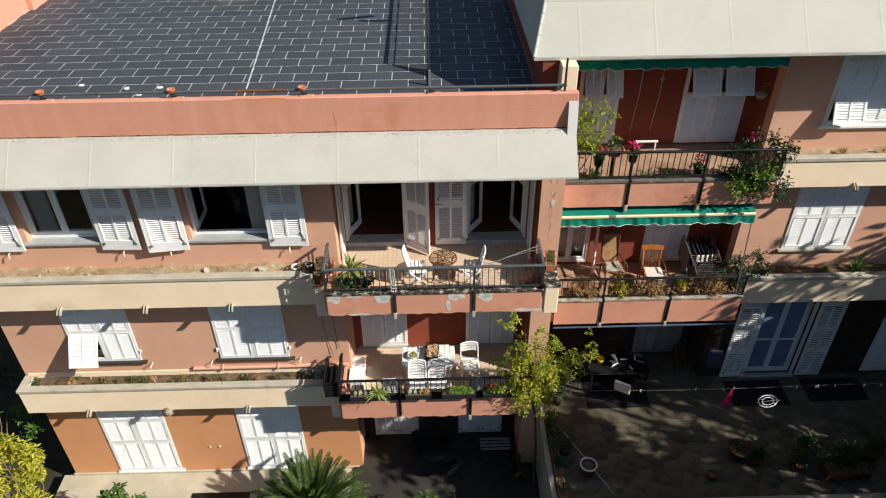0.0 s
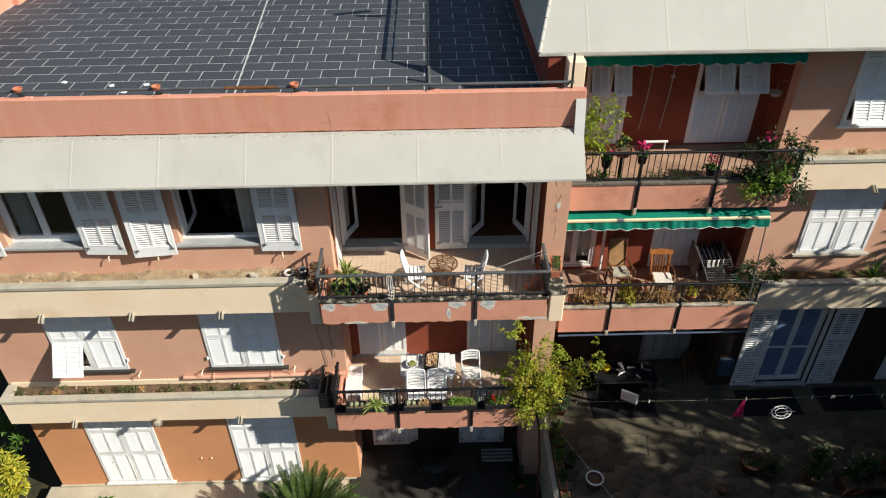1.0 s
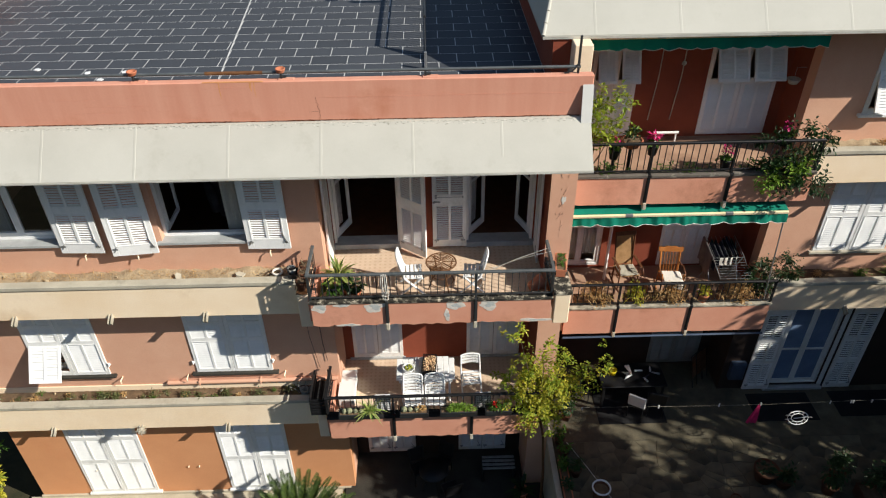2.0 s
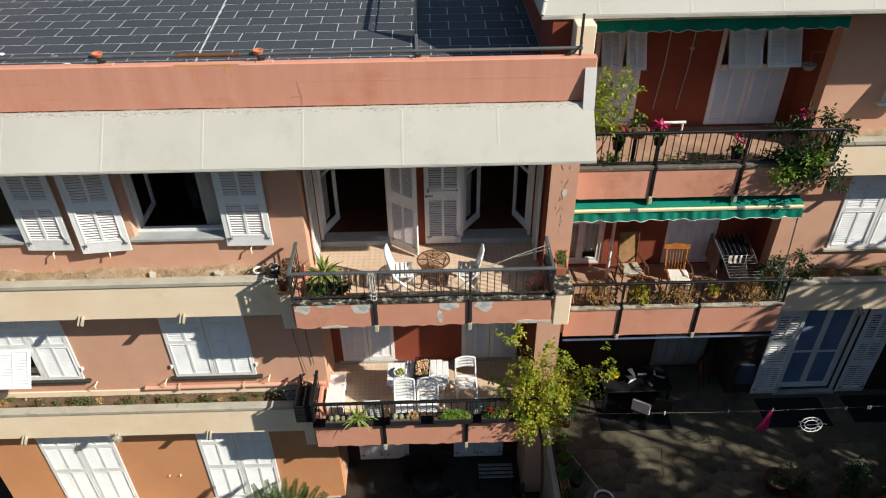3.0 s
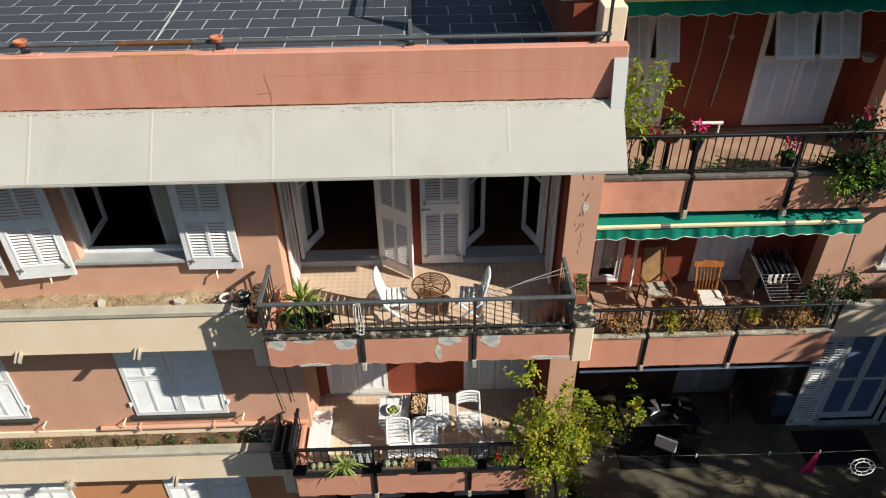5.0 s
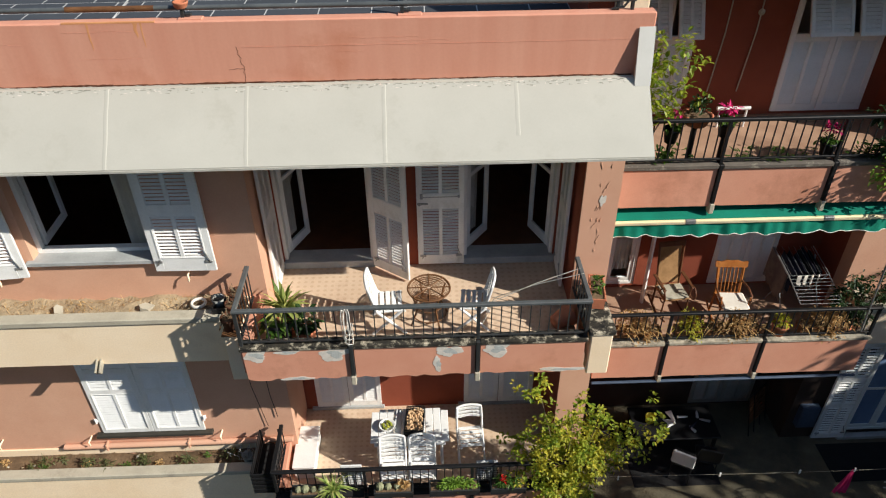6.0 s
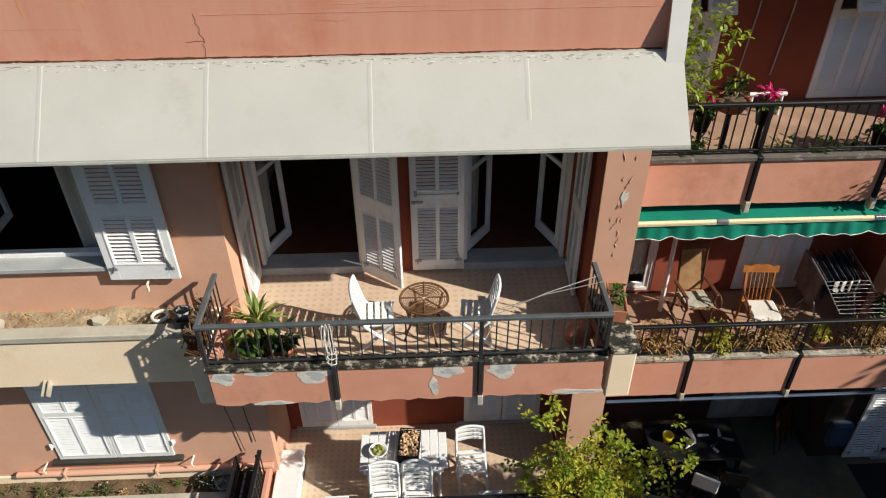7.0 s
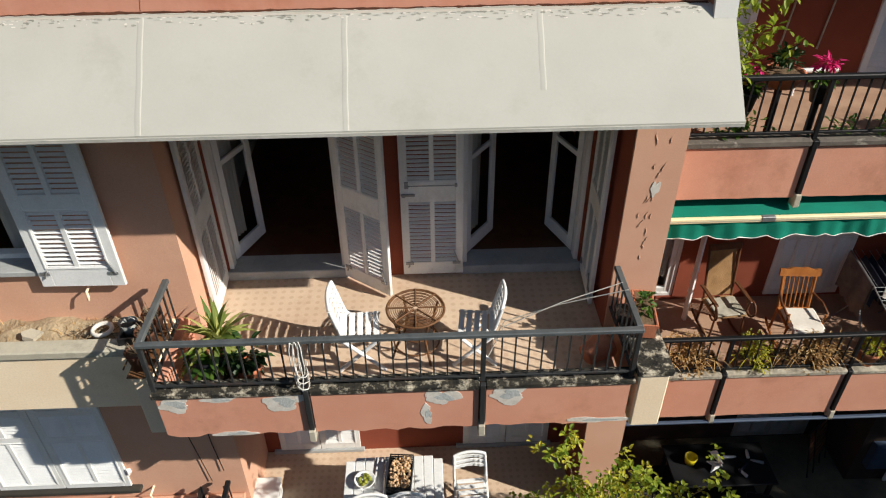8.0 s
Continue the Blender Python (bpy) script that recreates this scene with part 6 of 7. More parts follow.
for k, (x, y, z, r) in enumerate(((-0.3, -0.05, 0.5, 0.28), (0.15, -0.05, 0.6, 0.3), (0.0, -0.15, 0.3, 0.32), (0.35, -0.1, 0.25, 0.25), (-0.35, -0.15, 0.15, 0.25))):
    clump(m, (x, y, z), r, r * 0.8, r, 150, 0.07, 820 + k, 0.1)
tagged(part("leaves", m, LEAF_DARK, pb), kind="stuff")
lv = Mesh()
rnd = random.Random(8)
for k in range(58):
    clump(lv, (3.68 + abs(rnd.gauss(0, 0.3)), rnd.gauss(1.7, 0.12), rnd.uniform(9.05, 10.2)), 0.14, 0.12, 0.14, 14, 0.08, k + 500, 0.1, 1.3)
part("stem", limbs((3.65, 1.75, UP_F), [(3.7, 1.8, 10.1), (4.3, 1.7, 9.8), (3.8, 1.7, 9.4), (4.15, 1.7, 9.5)], 0.012, 6), BARK, creeper)
tagged(part("leaves", lv, LEAF_SHRUB, creeper), kind="stuff")
tp = thing("pipe_stand", "white pipe trolley against the loggia wall", "trolley", at=pose(5.6, 3.1, UP_F))
part("pipe", Mesh().tube([(-0.25, 0, 0.3), (0.25, 0, 0.3)], 0.03, 8), OLDWHITE, tp)
for x in (-0.2, 0.2):
    part("leg", Mesh().tube([(x, 0, 0), (x, 0, 0.3)], 0.02, 6), PLASTIC, tp)
for x in (5.4, 5.85):
    cb = thing("wall_cable", "grey cable clipped to the loggia wall", "cable", "wall cables")
    part("cable", Mesh().tube([(x, RB - 0.015, 10.9), (x - 0.02, RB - 0.015, 9.6), (x - 0.1, RB - 0.02, 8.7)], 0.012, 6), CONCRETE, cb)

# ---- small facade details ----


def spout(x, y, z, at_y):
    s = thing("drain_spout", "pale cement drain spout under the planter", "spout", "drain spouts", at=pose(x, y, z, 32, 0, 0))
    part("channel", Mesh().prism([(-0.036, 0.05), (-0.04, -0.03), (0.04, -0.03), (0.036, 0.05), (0.02, 0.05), (0.022, -0.014), (-0.022, -0.014), (-0.02, 0.05)], 'y', -0.16, at_y), CONCRETE, s)


for x in (-8.82, -7.03, -5.24, -3.46):
    spout(x, 0.5, 6.34, 0.05)
for x in (-7.4, -5.53, -3.66):
    spout(x, 0.55, 3.11, 0.05)
spout(9.9, 2.0, 8.05, 0.05)
spout(9.95, 2.0, 4.76, 0.05)
spout(11.9, 2.0, 4.76, 0.05)
for x, z in ((-5.82, 4.14), (-4.42, 4.16), (-2.35, 4.2), (-7.3, 1.0), (-5.1, 1.05), (-4.85, 1.05)):
    pg = thing("wall_peg", "small ochre painted iron peg in the wall", "peg", "wall pegs")
    ln = 0.13 if z > 3 else 0.03
    part("peg", Mesh().tube([(x, W, z), (x, W - ln, z), (x, W - ln, z - ln * 0.6)], 0.014, 6), CREAM, pg)
nest_ = thing("bird_nest", "pale tangled bird's nest on the drain spout", "nest", at=pose(-5.53, 0.47, 3.08))
nm = Mesh()
rn = random.Random(19)
for k in range(150):
    d = Vector((rn.gauss(0, 1), rn.gauss(0, 1), rn.gauss(0, 1))).normalized()
    p = Vector((d.x * 0.09, d.y * 0.07, d.z * 0.08)) * rn.uniform(0.6, 1.05)
    q = p + Vector((rn.gauss(0, 0.04), rn.gauss(0, 0.03), rn.gauss(0, 0.03)))
    nm.tube([p, (p + q) / 2 + d * 0.012, q], 0.004, 4)
nm.ball((0, 0, 0), 0.075, 0.06, 0.065)
tagged(part("straw", nm, CONCRETE, nest_), kind="stuff")
for a, b, z0, z1 in (LW1, LW2):
    for x in (a - 0.035, b + 0.035):
        so = thing("shutter_stop", "small white painted shutter hinge pin on the wall", "hinge", "shutter hinge pins", at=pose(x, W, z0 + 0.3))
        part("pin", Mesh().box(-0.03, 0.03, -0.03, 0.0, -0.035, 0.035, 0.008).tube([(0, -0.035, -0.05), (0, -0.035, 0.05)], 0.014, 8), WHITE, so)
for x in (5.85,):
    jb = thing("junction_box", "small round pale junction box on the loggia wall", "box", at=pose(x - 0.02, RB - 0.03, 9.9))
    part("case", Mesh().ball((0, 0, 0), 0.05, 0.03, 0.05), CONCRETE, jb)
hp = thing("wall_pipe", "horizontal salmon painted pipe along the wall", "pipe")
part("pipe", Mesh().tube([(-4.88, W - 0.05, 3.97), (-1.25, W - 0.05, 3.99)], 0.05, 8), SALMON, hp)
for x in (-4.2, -2.9, -1.7):
    part("clip", Mesh().box(x - 0.015, x + 0.015, W - 0.11, W, 3.91, 4.04, 0.003), SALMON, hp)
wire = thing("wall_wire", "thin dark wires hanging beside the loggia corner", "wire")
part("strand", Mesh().tube([(-1.5, W - 0.02, 6.2), (-1.47, W - 0.02, 5.0), (-1.42, W - 0.03, 4.5)], 0.006, 5), BLACKMETAL, wire)
part("strand", Mesh().tube([(-1.75, W - 0.02, 6.2), (-1.72, W - 0.02, 5.2), (-1.6, W - 0.03, 4.3)], 0.005, 5), BLACKMETAL, wire)


def blot(m, cx, cz, rx, rz, seed, y0, y1, n_=44):
    """An irregular flat patch in the plane of a wall."""
    rnd = random.Random(seed)
    ph = [rnd.uniform(0, 6.28) for _ in range(3)]
    pts = []
    for i in range(n_):
        a = 2 * math.pi * i / n_
        r = 1 + 0.22 * math.sin(2 * a + ph[0]) + 0.16 * math.sin(3 * a + ph[1]) + 0.1 * math.sin(5 * a + ph[2]) + rnd.uniform(-0.07, 0.07)
        pts.append((cx + rx * r * math.cos(a), cz + rz * r * math.sin(a)))
    return m.prism(pts, 'y', y0, y1)


for k, (cx, cz, rx, rz) in enumerate(((-1.2, 6.86, 0.15, 0.1), (-0.8, 6.9, 0.13, 0.04), (-0.22, 6.85, 0.19, 0.11), (-0.72, 6.43, 0.17, 0.035), (1.23, 6.84, 0.14, 0.1), (1.08, 6.62, 0.05, 0.12), (1.84, 6.85, 0.18, 0.11), (2.7, 6.45, 0.26, 0.04))):
    part("mortar_patch", blot(Mesh(), cx, cz, rx, rz, k, -0.004, 0.001), PATCH, AP_UP, "grey mortar patch in the flaking stucco")
    part("broken_hole", blot(Mesh(), cx + 0.02, cz, rx * 0.52, rz * 0.5, k + 40, -0.0055, -0.004), MORTARGREY, AP_UP, "darker grey hollow")
pier = bpy.data.objects["wall_pier"]
part("bare_patch", blot(Mesh(), 3.21, 8.4, 0.035, 0.085, 90, 0.994, 1.001), PATCH, pier, "grey bare patch in the peeling paint")
rnd = random.Random(77)
for k, (x, z) in enumerate(((3.14, 8.9), (3.27, 8.89), (3.166, 8.63), (3.25, 8.62), (3.21, 8.54), (3.146, 8.285), (3.2, 8.285), (3.1, 8.11), (3.18, 8.11), (3.22, 8.1), (3.123, 8.0), (3.2, 7.92), (3.2, 7.75), (3.19, 7.62))):
    ln, tw = rnd.uniform(0.025, 0.07), rnd.uniform(-14, 22)
    m = Mesh()
    vs = []
    for i in range(6):
        t_ = i / 5
        c = Vector((0.16 * ln * math.sin(5.2 * t_ + k), -0.002 - 0.006 * math.sin(math.pi * t_), (t_ - 0.5) * 2 * ln))
        wd = 0.0042 * math.sin(math.pi * (0.1 + 0.8 * t_))
        vs += [(c.x - wd, c.y, c.z), (c.x + wd, -0.001, c.z), (c.x + wd * 0.6, c.y + 0.002, c.z)]
    fs = []
    for i in range(5):
        a = 3 * i
        fs += [[a, a + 1, a + 4, a + 3], [a + 1, a + 2, a + 5, a + 4], [a + 2, a, a + 3, a + 5]]
    part("paint_flake", m.add(vs, fs), SALMON, pier, "curling paint flake", m=pose(x, 1.0, z, 0, tw, 0))
for x, z, n_ in ((3.235, 8.6, 6), (3.185, 8.32, 5), (3.15, 8.06, 5), (3.225, 7.86, 7)):
    part("crack", Mesh().tube([(x - 0.008 * i + rnd.uniform(-0.008, 0.008), 0.998, z - 0.018 * i) for i in range(n_)], 0.0028, 4), DARKCLAY, pier, "dark crack under the peeling paint")
par = bpy.data.objects["parapet_roof"]
rnd = random.Random(5)
pts = [(-0.93, 0.8985, 10.12)]
while pts[-1][2] < 10.5:
    pts.append((pts[-1][0] + rnd.uniform(-0.022, 0.016), 0.8985, pts[-1][2] + rnd.uniform(0.012, 0.03)))
part("crack", Mesh().tube(pts, 0.0016, 4), DARKCLAY, par, "thin dark crack in the stucco")
mid = pts[len(pts) // 3]
part("crack", Mesh().tube([(mid[0] - 0.025 * i, 0.8985, mid[2] + rnd.uniform(-0.008, 0.008)) for i in range(8)], 0.0018, 4), DARKCLAY, par, "thin dark crack in the stucco")
for x, w_, low in ((-2.45, 0.012, 10.5), (-1.96, 0.022, 10.62), (-1.9, 0.008, 10.52)):
    rp = [(x + w_ * math.sin(i * 1.3) * 0.3 - w_ * (1 - i / 7) ** 0.7, 10.785 - (10.785 - low) * i / 7) for i in range(8)]
    rp += [(x + w_ * math.cos(i * 1.1) * 0.3 + w_ * (1 - i / 7) ** 0.7 + 0.004, 10.785 - (10.785 - low) * i / 7) for i in range(7, -1, -1)]
    part("rust_stain", Mesh().prism(rp, 'y', 0.8988, 0.901), RUST, par, "ochre rust stain run down the stucco")
part("rust_stain", Mesh().box(-2.7, -1.75, 0.8985, 0.93, 10.778, 10.7925), RUST, par, "ochre rust stain along the edge")
part("board_mark", Mesh().box(-0.9, 3.3, 0.8975, 0.9, 10.5, 10.505), PARAPET, par, "raised board mark")
for k in range(15):
    x, z, n_ = rnd.uniform(-9, 3.0), rnd.choice((10.3, 10.42, 10.55, 10.68)) + rnd.uniform(-0.03, 0.03), rnd.randint(4, 12)
    rp = [(x + 0.09 * i, 0.8990, z + rnd.uniform(-0.009, 0.009)) for i in range(n_)]
    part("ridge", Mesh().tube(rp, 0.0016, 4), PARAPET, par)

# weeds, stones and nests in the planters
for k, (x, y, z, n_, mt) in enumerate(((-8.5, 0.8, 3.84, 60, LEAF_WEED), (-6.2, 0.82, 3.86, 130, LEAF_WEED), (-5.95, 0.78, 3.86, 90, LEAF_WEED), (-7.0, 0.8, 3.84, 50, LEAF_WEED), (-5.2, 0.82, 3.85, 60, LEAF_WEED), (-4.5, 0.8, 3.84, 70, LEAF_WEED),
                                       (-4.2, 0.75, 3.84, 40, LEAF_WEED), (-3.6, 0.8, 3.84, 60, LEAF_WEED), (-2.9, 0.8, 3.84, 60, LEAF_WEED), (-2.2, 0.85, 3.85, 80, LEAF_WEED), (-7.7, 0.8, 3.83, 40, LEAF_DRY),
                                       (9.3, 2.3, 5.5, 120, LEAF_DRY), (10.2, 2.3, 5.5, 150, LEAF_GREEN), (11.0, 2.35, 5.5, 170, LEAF_DARK), (8.6, 2.2, 5.55, 200, LEAF_DARK), (9.6, 2.3, 8.72, 90, LEAF_DRY), (10.5, 2.3, 8.72, 60, LEAF_DRY))):
    wd = thing("weed", "tuft of wild weeds growing in the planter soil", "weed", "planter weeds", at=pose(x, y, z - 0.1))
    m = straps(int(n_ / 6), (0, 0, 0.05), 0.2, 0.014, k, 1.2, 0.3)
    clump(m, (0, 0, 0.09), 0.2 + 0.1 * math.sin(k * 2.3), 0.13, 0.1, int(n_ * 1.3), 0.045, k + 700, 0.1)
    tagged(part("leaves", m, mt, wd), kind="stuff")
rw = random.Random(83)
for k in range(22):
    wd = thing("weed", "small tuft of dull weeds growing in the planter soil", "weed", "planter weeds", at=pose(-8.6 + 0.31 * k + rw.uniform(-0.12, 0.12), rw.uniform(0.72, 0.98), 3.74))
    m = clump(Mesh(), (0, 0, 0.06), rw.uniform(0.06, 0.16), 0.08, rw.uniform(0.04, 0.1), rw.randint(25, 70), 0.04, k + 1700, 0.1)
    tagged(part("leaves", m, (LEAF_WEED, LEAF_DRY, LEAF_WEED, LEAF_GREEN)[k % 4], wd), kind="stuff")
for k in range(14):
    st_ = thing("planter_stone", "small pale stone lying in the lower planter soil", "stone", "planter stones", at=pose(rw.uniform(-8.6, -1.9), rw.uniform(0.7, 0.98), 3.755, 0, rw.uniform(0, 40), rw.uniform(0, 360)))
    r = rw.uniform(0.015, 0.035)
    part("stone", Mesh().ball((0, 0, 0), r * 1.4, r, r * 0.8, 7, 5), SAND if k % 2 else CONCRETE, st_)
agave = thing("agave", "spiky agave plant in the wing planter", "plant", at=pose(10.95, 2.25, 5.4))
tagged(part("leaves", straps(34, (0, 0, 0.02), 0.6, 0.035, 9, 0.3, 0.5), LEAF_GREEN, agave), kind="stuff")
rnd = random.Random(31)
for k in range(7):
    x = rnd.uniform(-8.8, -1.8)
    st_ = thing("planter_stone", "small grey stone lying in the planter soil", "stone", "planter stones", at=pose(x, rnd.uniform(0.68, 0.98), 7.03, rnd.uniform(0, 40), rnd.uniform(0, 40), rnd.uniform(0, 360)))
    r = rnd.uniform(0.018, 0.04)
    m = Mesh().ball((0, 0, 0), r * 1.4, r, r * 0.8, 7, 5)
    m.v = [tuple(c * (1 + 0.2 * noise.noise((v[0] * 30 + k, v[1] * 30, v[2] * 30))) for c in v) for v in m.v]
    part("stone", m, SAND, st_)
for k, (x, w_, h_) in enumerate(((-3.9, 0.06, 0.035), (-2.75, 0.08, 0.045))):
    st_ = thing("broken_tile", "broken grey roof tile lying in the planter", "tile", "broken tiles", at=pose(x, 0.78, 7.02, 12, 8, 30 + 60 * k))
    part("shard", Mesh().prism([(-w_, -0.05), (w_ * 0.6, -0.09), (w_, 0.04), (0.0, 0.1), (-w_ * 0.8, 0.06)], 'z', 0, h_), CONCRETE, st_)
dg = Mesh()
for k in range(900):
    x = rnd.uniform(-8.85, -1.75)
    dg.blade((x, rnd.uniform(0.66, 1.02), 7.0), (rnd.uniform(-1, 1), rnd.uniform(-1, 1), rnd.uniform(0.3, 1.0)), rnd.uniform(0.04, 0.13), 0.007, 1.0, 3)
tagged(part("dry_grass", dg, LEAF_DRY), "thin dry straw-coloured grass in the planter soil", "grass", kind="stuff")
nest = thing("dry_twigs", "heap of dry twigs and a coil in the planter", "twigs", at=pose(-2.05, 0.78, 7.02))
m = Mesh()
for k in range(90):
    a, r = rnd.uniform(0, 6.28), rnd.uniform(0, 0.16)
    p = Vector((r * 2 * math.cos(a), r * math.sin(a), rnd.uniform(0, 0.05)))
    d = Vector((rnd.uniform(-1, 1), rnd.uniform(-1, 1), rnd.uniform(-0.2, 0.3))) * 0.1
    m.tube([p, p + d], 0.004, 4)
tagged(part("twigs", m, BARK, nest, "grey dry twigs"), kind="stuff")
part("coil", Mesh().tube([(0.09 * math.cos(a * 0.4), 0.09 * math.sin(a * 0.4), 0.07 + 0.004 * (a // 16)) for a in range(48)], 0.02, 6), FABRIC_WHITE, nest, "pale coil of old rope")
for k, (x, z) in enumerate(((-1.78, 7.03), (-1.95, 3.77))):
    jk = thing("metal_bucket", "small grey bucket at the planter's end", "bucket", "buckets", at=pose(x, 0.78, z))
    part("bucket", Mesh().lathe([(0.0, 0), (0.07, 0), (0.09, 0.15), (0.082, 0.15), (0.065, 0.02), (0.0, 0.02)], 14), GREYPLASTIC, jk)
    part("handle", Mesh().tube([(0.088 * math.cos(a * math.pi / 8), 0, 0.15 + 0.06 * math.sin(a * math.pi / 8)) for a in range(9)], 0.006, 5), STEEL, jk)
for x, y, z in ((-1.73, 0.66, 7.02), (-1.74, 0.72, 3.8)):
    bx = thing("dark_crate", "dark open plastic crate at the planter's end", "crate", "planter crates", at=pose(x, y, z, 0, 0, 6))
    part("crate", Mesh().box(-0.09, 0.09, -0.12, -0.1, 0, 0.16).box(-0.09, 0.09, 0.1, 0.12, 0, 0.16).box(-0.09, -0.075, -0.1, 0.1, 0, 0.16).box(0.075, 0.09, -0.1, 0.1, 0, 0.16).box(-0.075, 0.075, -0.1, 0.1, 0, 0.015), BLACKMETAL, bx)
cl = thing("wire_bundle", "tangle of grey wires at the planter's end", "wires", at=pose(-1.95, 0.8, 3.86))
m = Mesh()
for k in range(14):
    p0 = Vector((rnd.uniform(-0.3, 0.1), rnd.uniform(-0.12, 0.12), 0))
    m.tube([p0, p0 + Vector((rnd.uniform(-0.1, 0.2), rnd.uniform(-0.1, 0.1), 0.16)), p0 + Vector((rnd.uniform(0, 0.35), rnd.uniform(-0.1, 0.1), 0.02))], 0.007, 5)
tagged(part("wires", m, GREYPLASTIC, cl), kind="stuff")
hb = thing("hanging_basket", "grey hanging basket with dry plants on the wall", "basket", at=pose(7.8, 2.95, 9.75, 0, 0, -90) @ Matrix.Scale(0.8, 4))
part("basket", Mesh().lathe([(0.0, -0.12), (0.1, -0.1), (0.16, 0.02), (0.15, 0.02), (0.0, 0.0)], 12), CONCRETE, hb)
part("hook", Mesh().tube([(0, 0, 0.0), (0, 0, 0.3), (0.05, 0.2, 0.32)], 0.006, 5), STEEL, hb)

# ---- terrace ----
structure("terrace_slab", Mesh().box(3.56, 19.9, 1.02, RB, TER - 0.009, TER, 0.004), STONE, "dark concrete slab along the house", "terrace")
mats = ((4.78, 6.43, 1.5, 2.95), (8.62, 10.15, 1.46, 2.34), (10.7, 12.3, 1.55, 2.36))
for x0, x1, y0, y1 in mats:
    mm = thing("door_mat", "large black rubber mat on the terrace", "mat", "terrace mats")
    part("mat", Mesh().box(x0, x1, y0, y1, TER + 0.001, TER + 0.018, 0.006), BLACKMAT, mm)
tt = thing("terrace_table", "dark table with clutter in deep shade", "table", at=pose(5.65, 2.4, TER))
part("tabletop", Mesh().box(-0.8, 0.8, -0.4, 0.4, 0.72, 0.76, 0.01), BLACKMETAL, tt)
for sx in (-1, 1):
    for sy in (-1, 1):
        part("leg", Mesh().box(sx * 0.72 - 0.03, sx * 0.72 + 0.03, sy * 0.33 - 0.03, sy * 0.33 + 0.03, 0.018, 0.72, 0.005), BLACKMETAL, tt)
TT = TER + 0.76
cup = thing("yellow_tub", "small yellow plastic tub on the table", "tub", at=pose(5.2, 2.45, TT))
part("tub", Mesh().lathe([(0.0, 0), (0.08, 0), (0.1, 0.14), (0.09, 0.14), (0.07, 0.01), (0.0, 0.01)], 14), YELLOW, cup)
bag = thing("paper_bag", "crumpled white bag on the table", "bag", at=pose(5.5, 2.3, TT) @ Matrix.Scale(1.4, 4))
m = Mesh()
rnd = random.Random(41)
vs = [(rnd.uniform(-0.13, 0.13) * (1.2 - k / 14), rnd.uniform(-0.1, 0.1), 0.02 + 0.22 * k / 12 + rnd.uniform(-0.02, 0.02)) for k in range(14)]
m.add(vs, [[i, i + 1, i + 2] for i in range(12)] + [[i, i + 3, i + 1] for i in range(11)])
part("bag", m, PLASTIC, bag)
for k, (x, y, mt, l) in enumerate(((5.85, 2.5, PLASTIC, 0.2), (6.0, 2.3, FABRIC_DARK, 0.24), (6.15, 2.55, PLASTIC, 0.16), (5.95, 2.2, PAPER, 0.16), (6.25, 2.4, STEEL, 0.2))):
    cl = thing("table_clutter", "small bottle lying on the terrace table", "bottle", "table clutter", at=pose(x, y, TT + 0.03, 0, 0, 40 * k))
    part("bottle", Mesh().tube([(-l / 2, 0, 0), (l / 4, 0, 0), (l / 3, 0, 0), (l / 2, 0, 0)], 0.028, 8, True, 0.012), mt, cl)


def plain_chair(at, mat, label, back=None):
    c = thing("terrace_chair", label, "chair", "terrace chairs", at=at)
    part("seat", Mesh().box(-0.2, 0.2, -0.2, 0.2, 0.42, 0.46, 0.03), mat, c)
    part("backrest", Mesh().box(-0.21, 0.21, -0.018, 0.018, 0.04, 0.46, 0.018, m=pose(0, 0.2, 0.46, -10, 0, 0)), back or mat, c)
    for sx in (-1, 1):
        part("leg", Mesh().tube([(sx * 0.18, -0.19, 0.0), (sx * 0.17, -0.17, 0.43)], 0.012, 6), BLACKMETAL, c)
        part("leg", Mesh().tube([(sx * 0.18, 0.2, 0.0), (sx * 0.17, 0.17, 0.44), (sx * 0.17, 0.26, 0.86)], 0.012, 6), BLACKMETAL, c)
    return c


plain_chair(pose(5.72, 1.78, TER + 0.018, 0, 0, 150), BLACKMETAL, "black chair with a white plastic backrest on the mat", PLASTIC)
plain_chair(pose(6.18, 1.85, TER + 0.018, 0, 0, 165), BLACKMETAL, "black chair with thin legs on the mat")
plain_chair(pose(4.4, 2.3, TER, 0, 0, 100), BLACKMETAL, "black chair with steel legs in deep shade")
for k, x in enumerate((7.65, 7.8)):
    fd = thing("folded_chair", "dark folded garden chair leaning on the wall", "chair", "folded chairs", at=pose(x - 0.1, 2.75 + 0.1 * k, TER, -14, 0, 40))
    part("leaf_frame", Mesh().tube([(-0.22, 0, 0), (-0.22, 0, 0.95), (0.22, 0, 0.95), (0.22, 0, 0)], 0.014, 6), BLACKMETAL, fd)
    for i in range(7):
        part("slat", Mesh().box(-0.2, 0.2, -0.01, 0.01, 0.3 + 0.09 * i, 0.36 + 0.09 * i, 0.003), DARKWOOD, fd)
line = thing("clothes_line", "white clothes line strung across the terrace", "clothes line")
part("line", Mesh().tube([(3.3 + 0.5 * k, 0.4, 3.5 + 0.03 * math.cos(k * 0.4)) for k in range(23)], 0.0022, 5), CONCRETE, line)
for k, x in enumerate((3.95, 5.6, 6.9, 7.8, 9.3, 9.75, 9.8, 10.2, 10.9, 11.3)):
    pg = part("peg", Mesh().box(x - 0.012, x + 0.012, 0.39, 0.41, 3.44, 3.53, 0.003), PLASTIC, line, "white plastic peg")
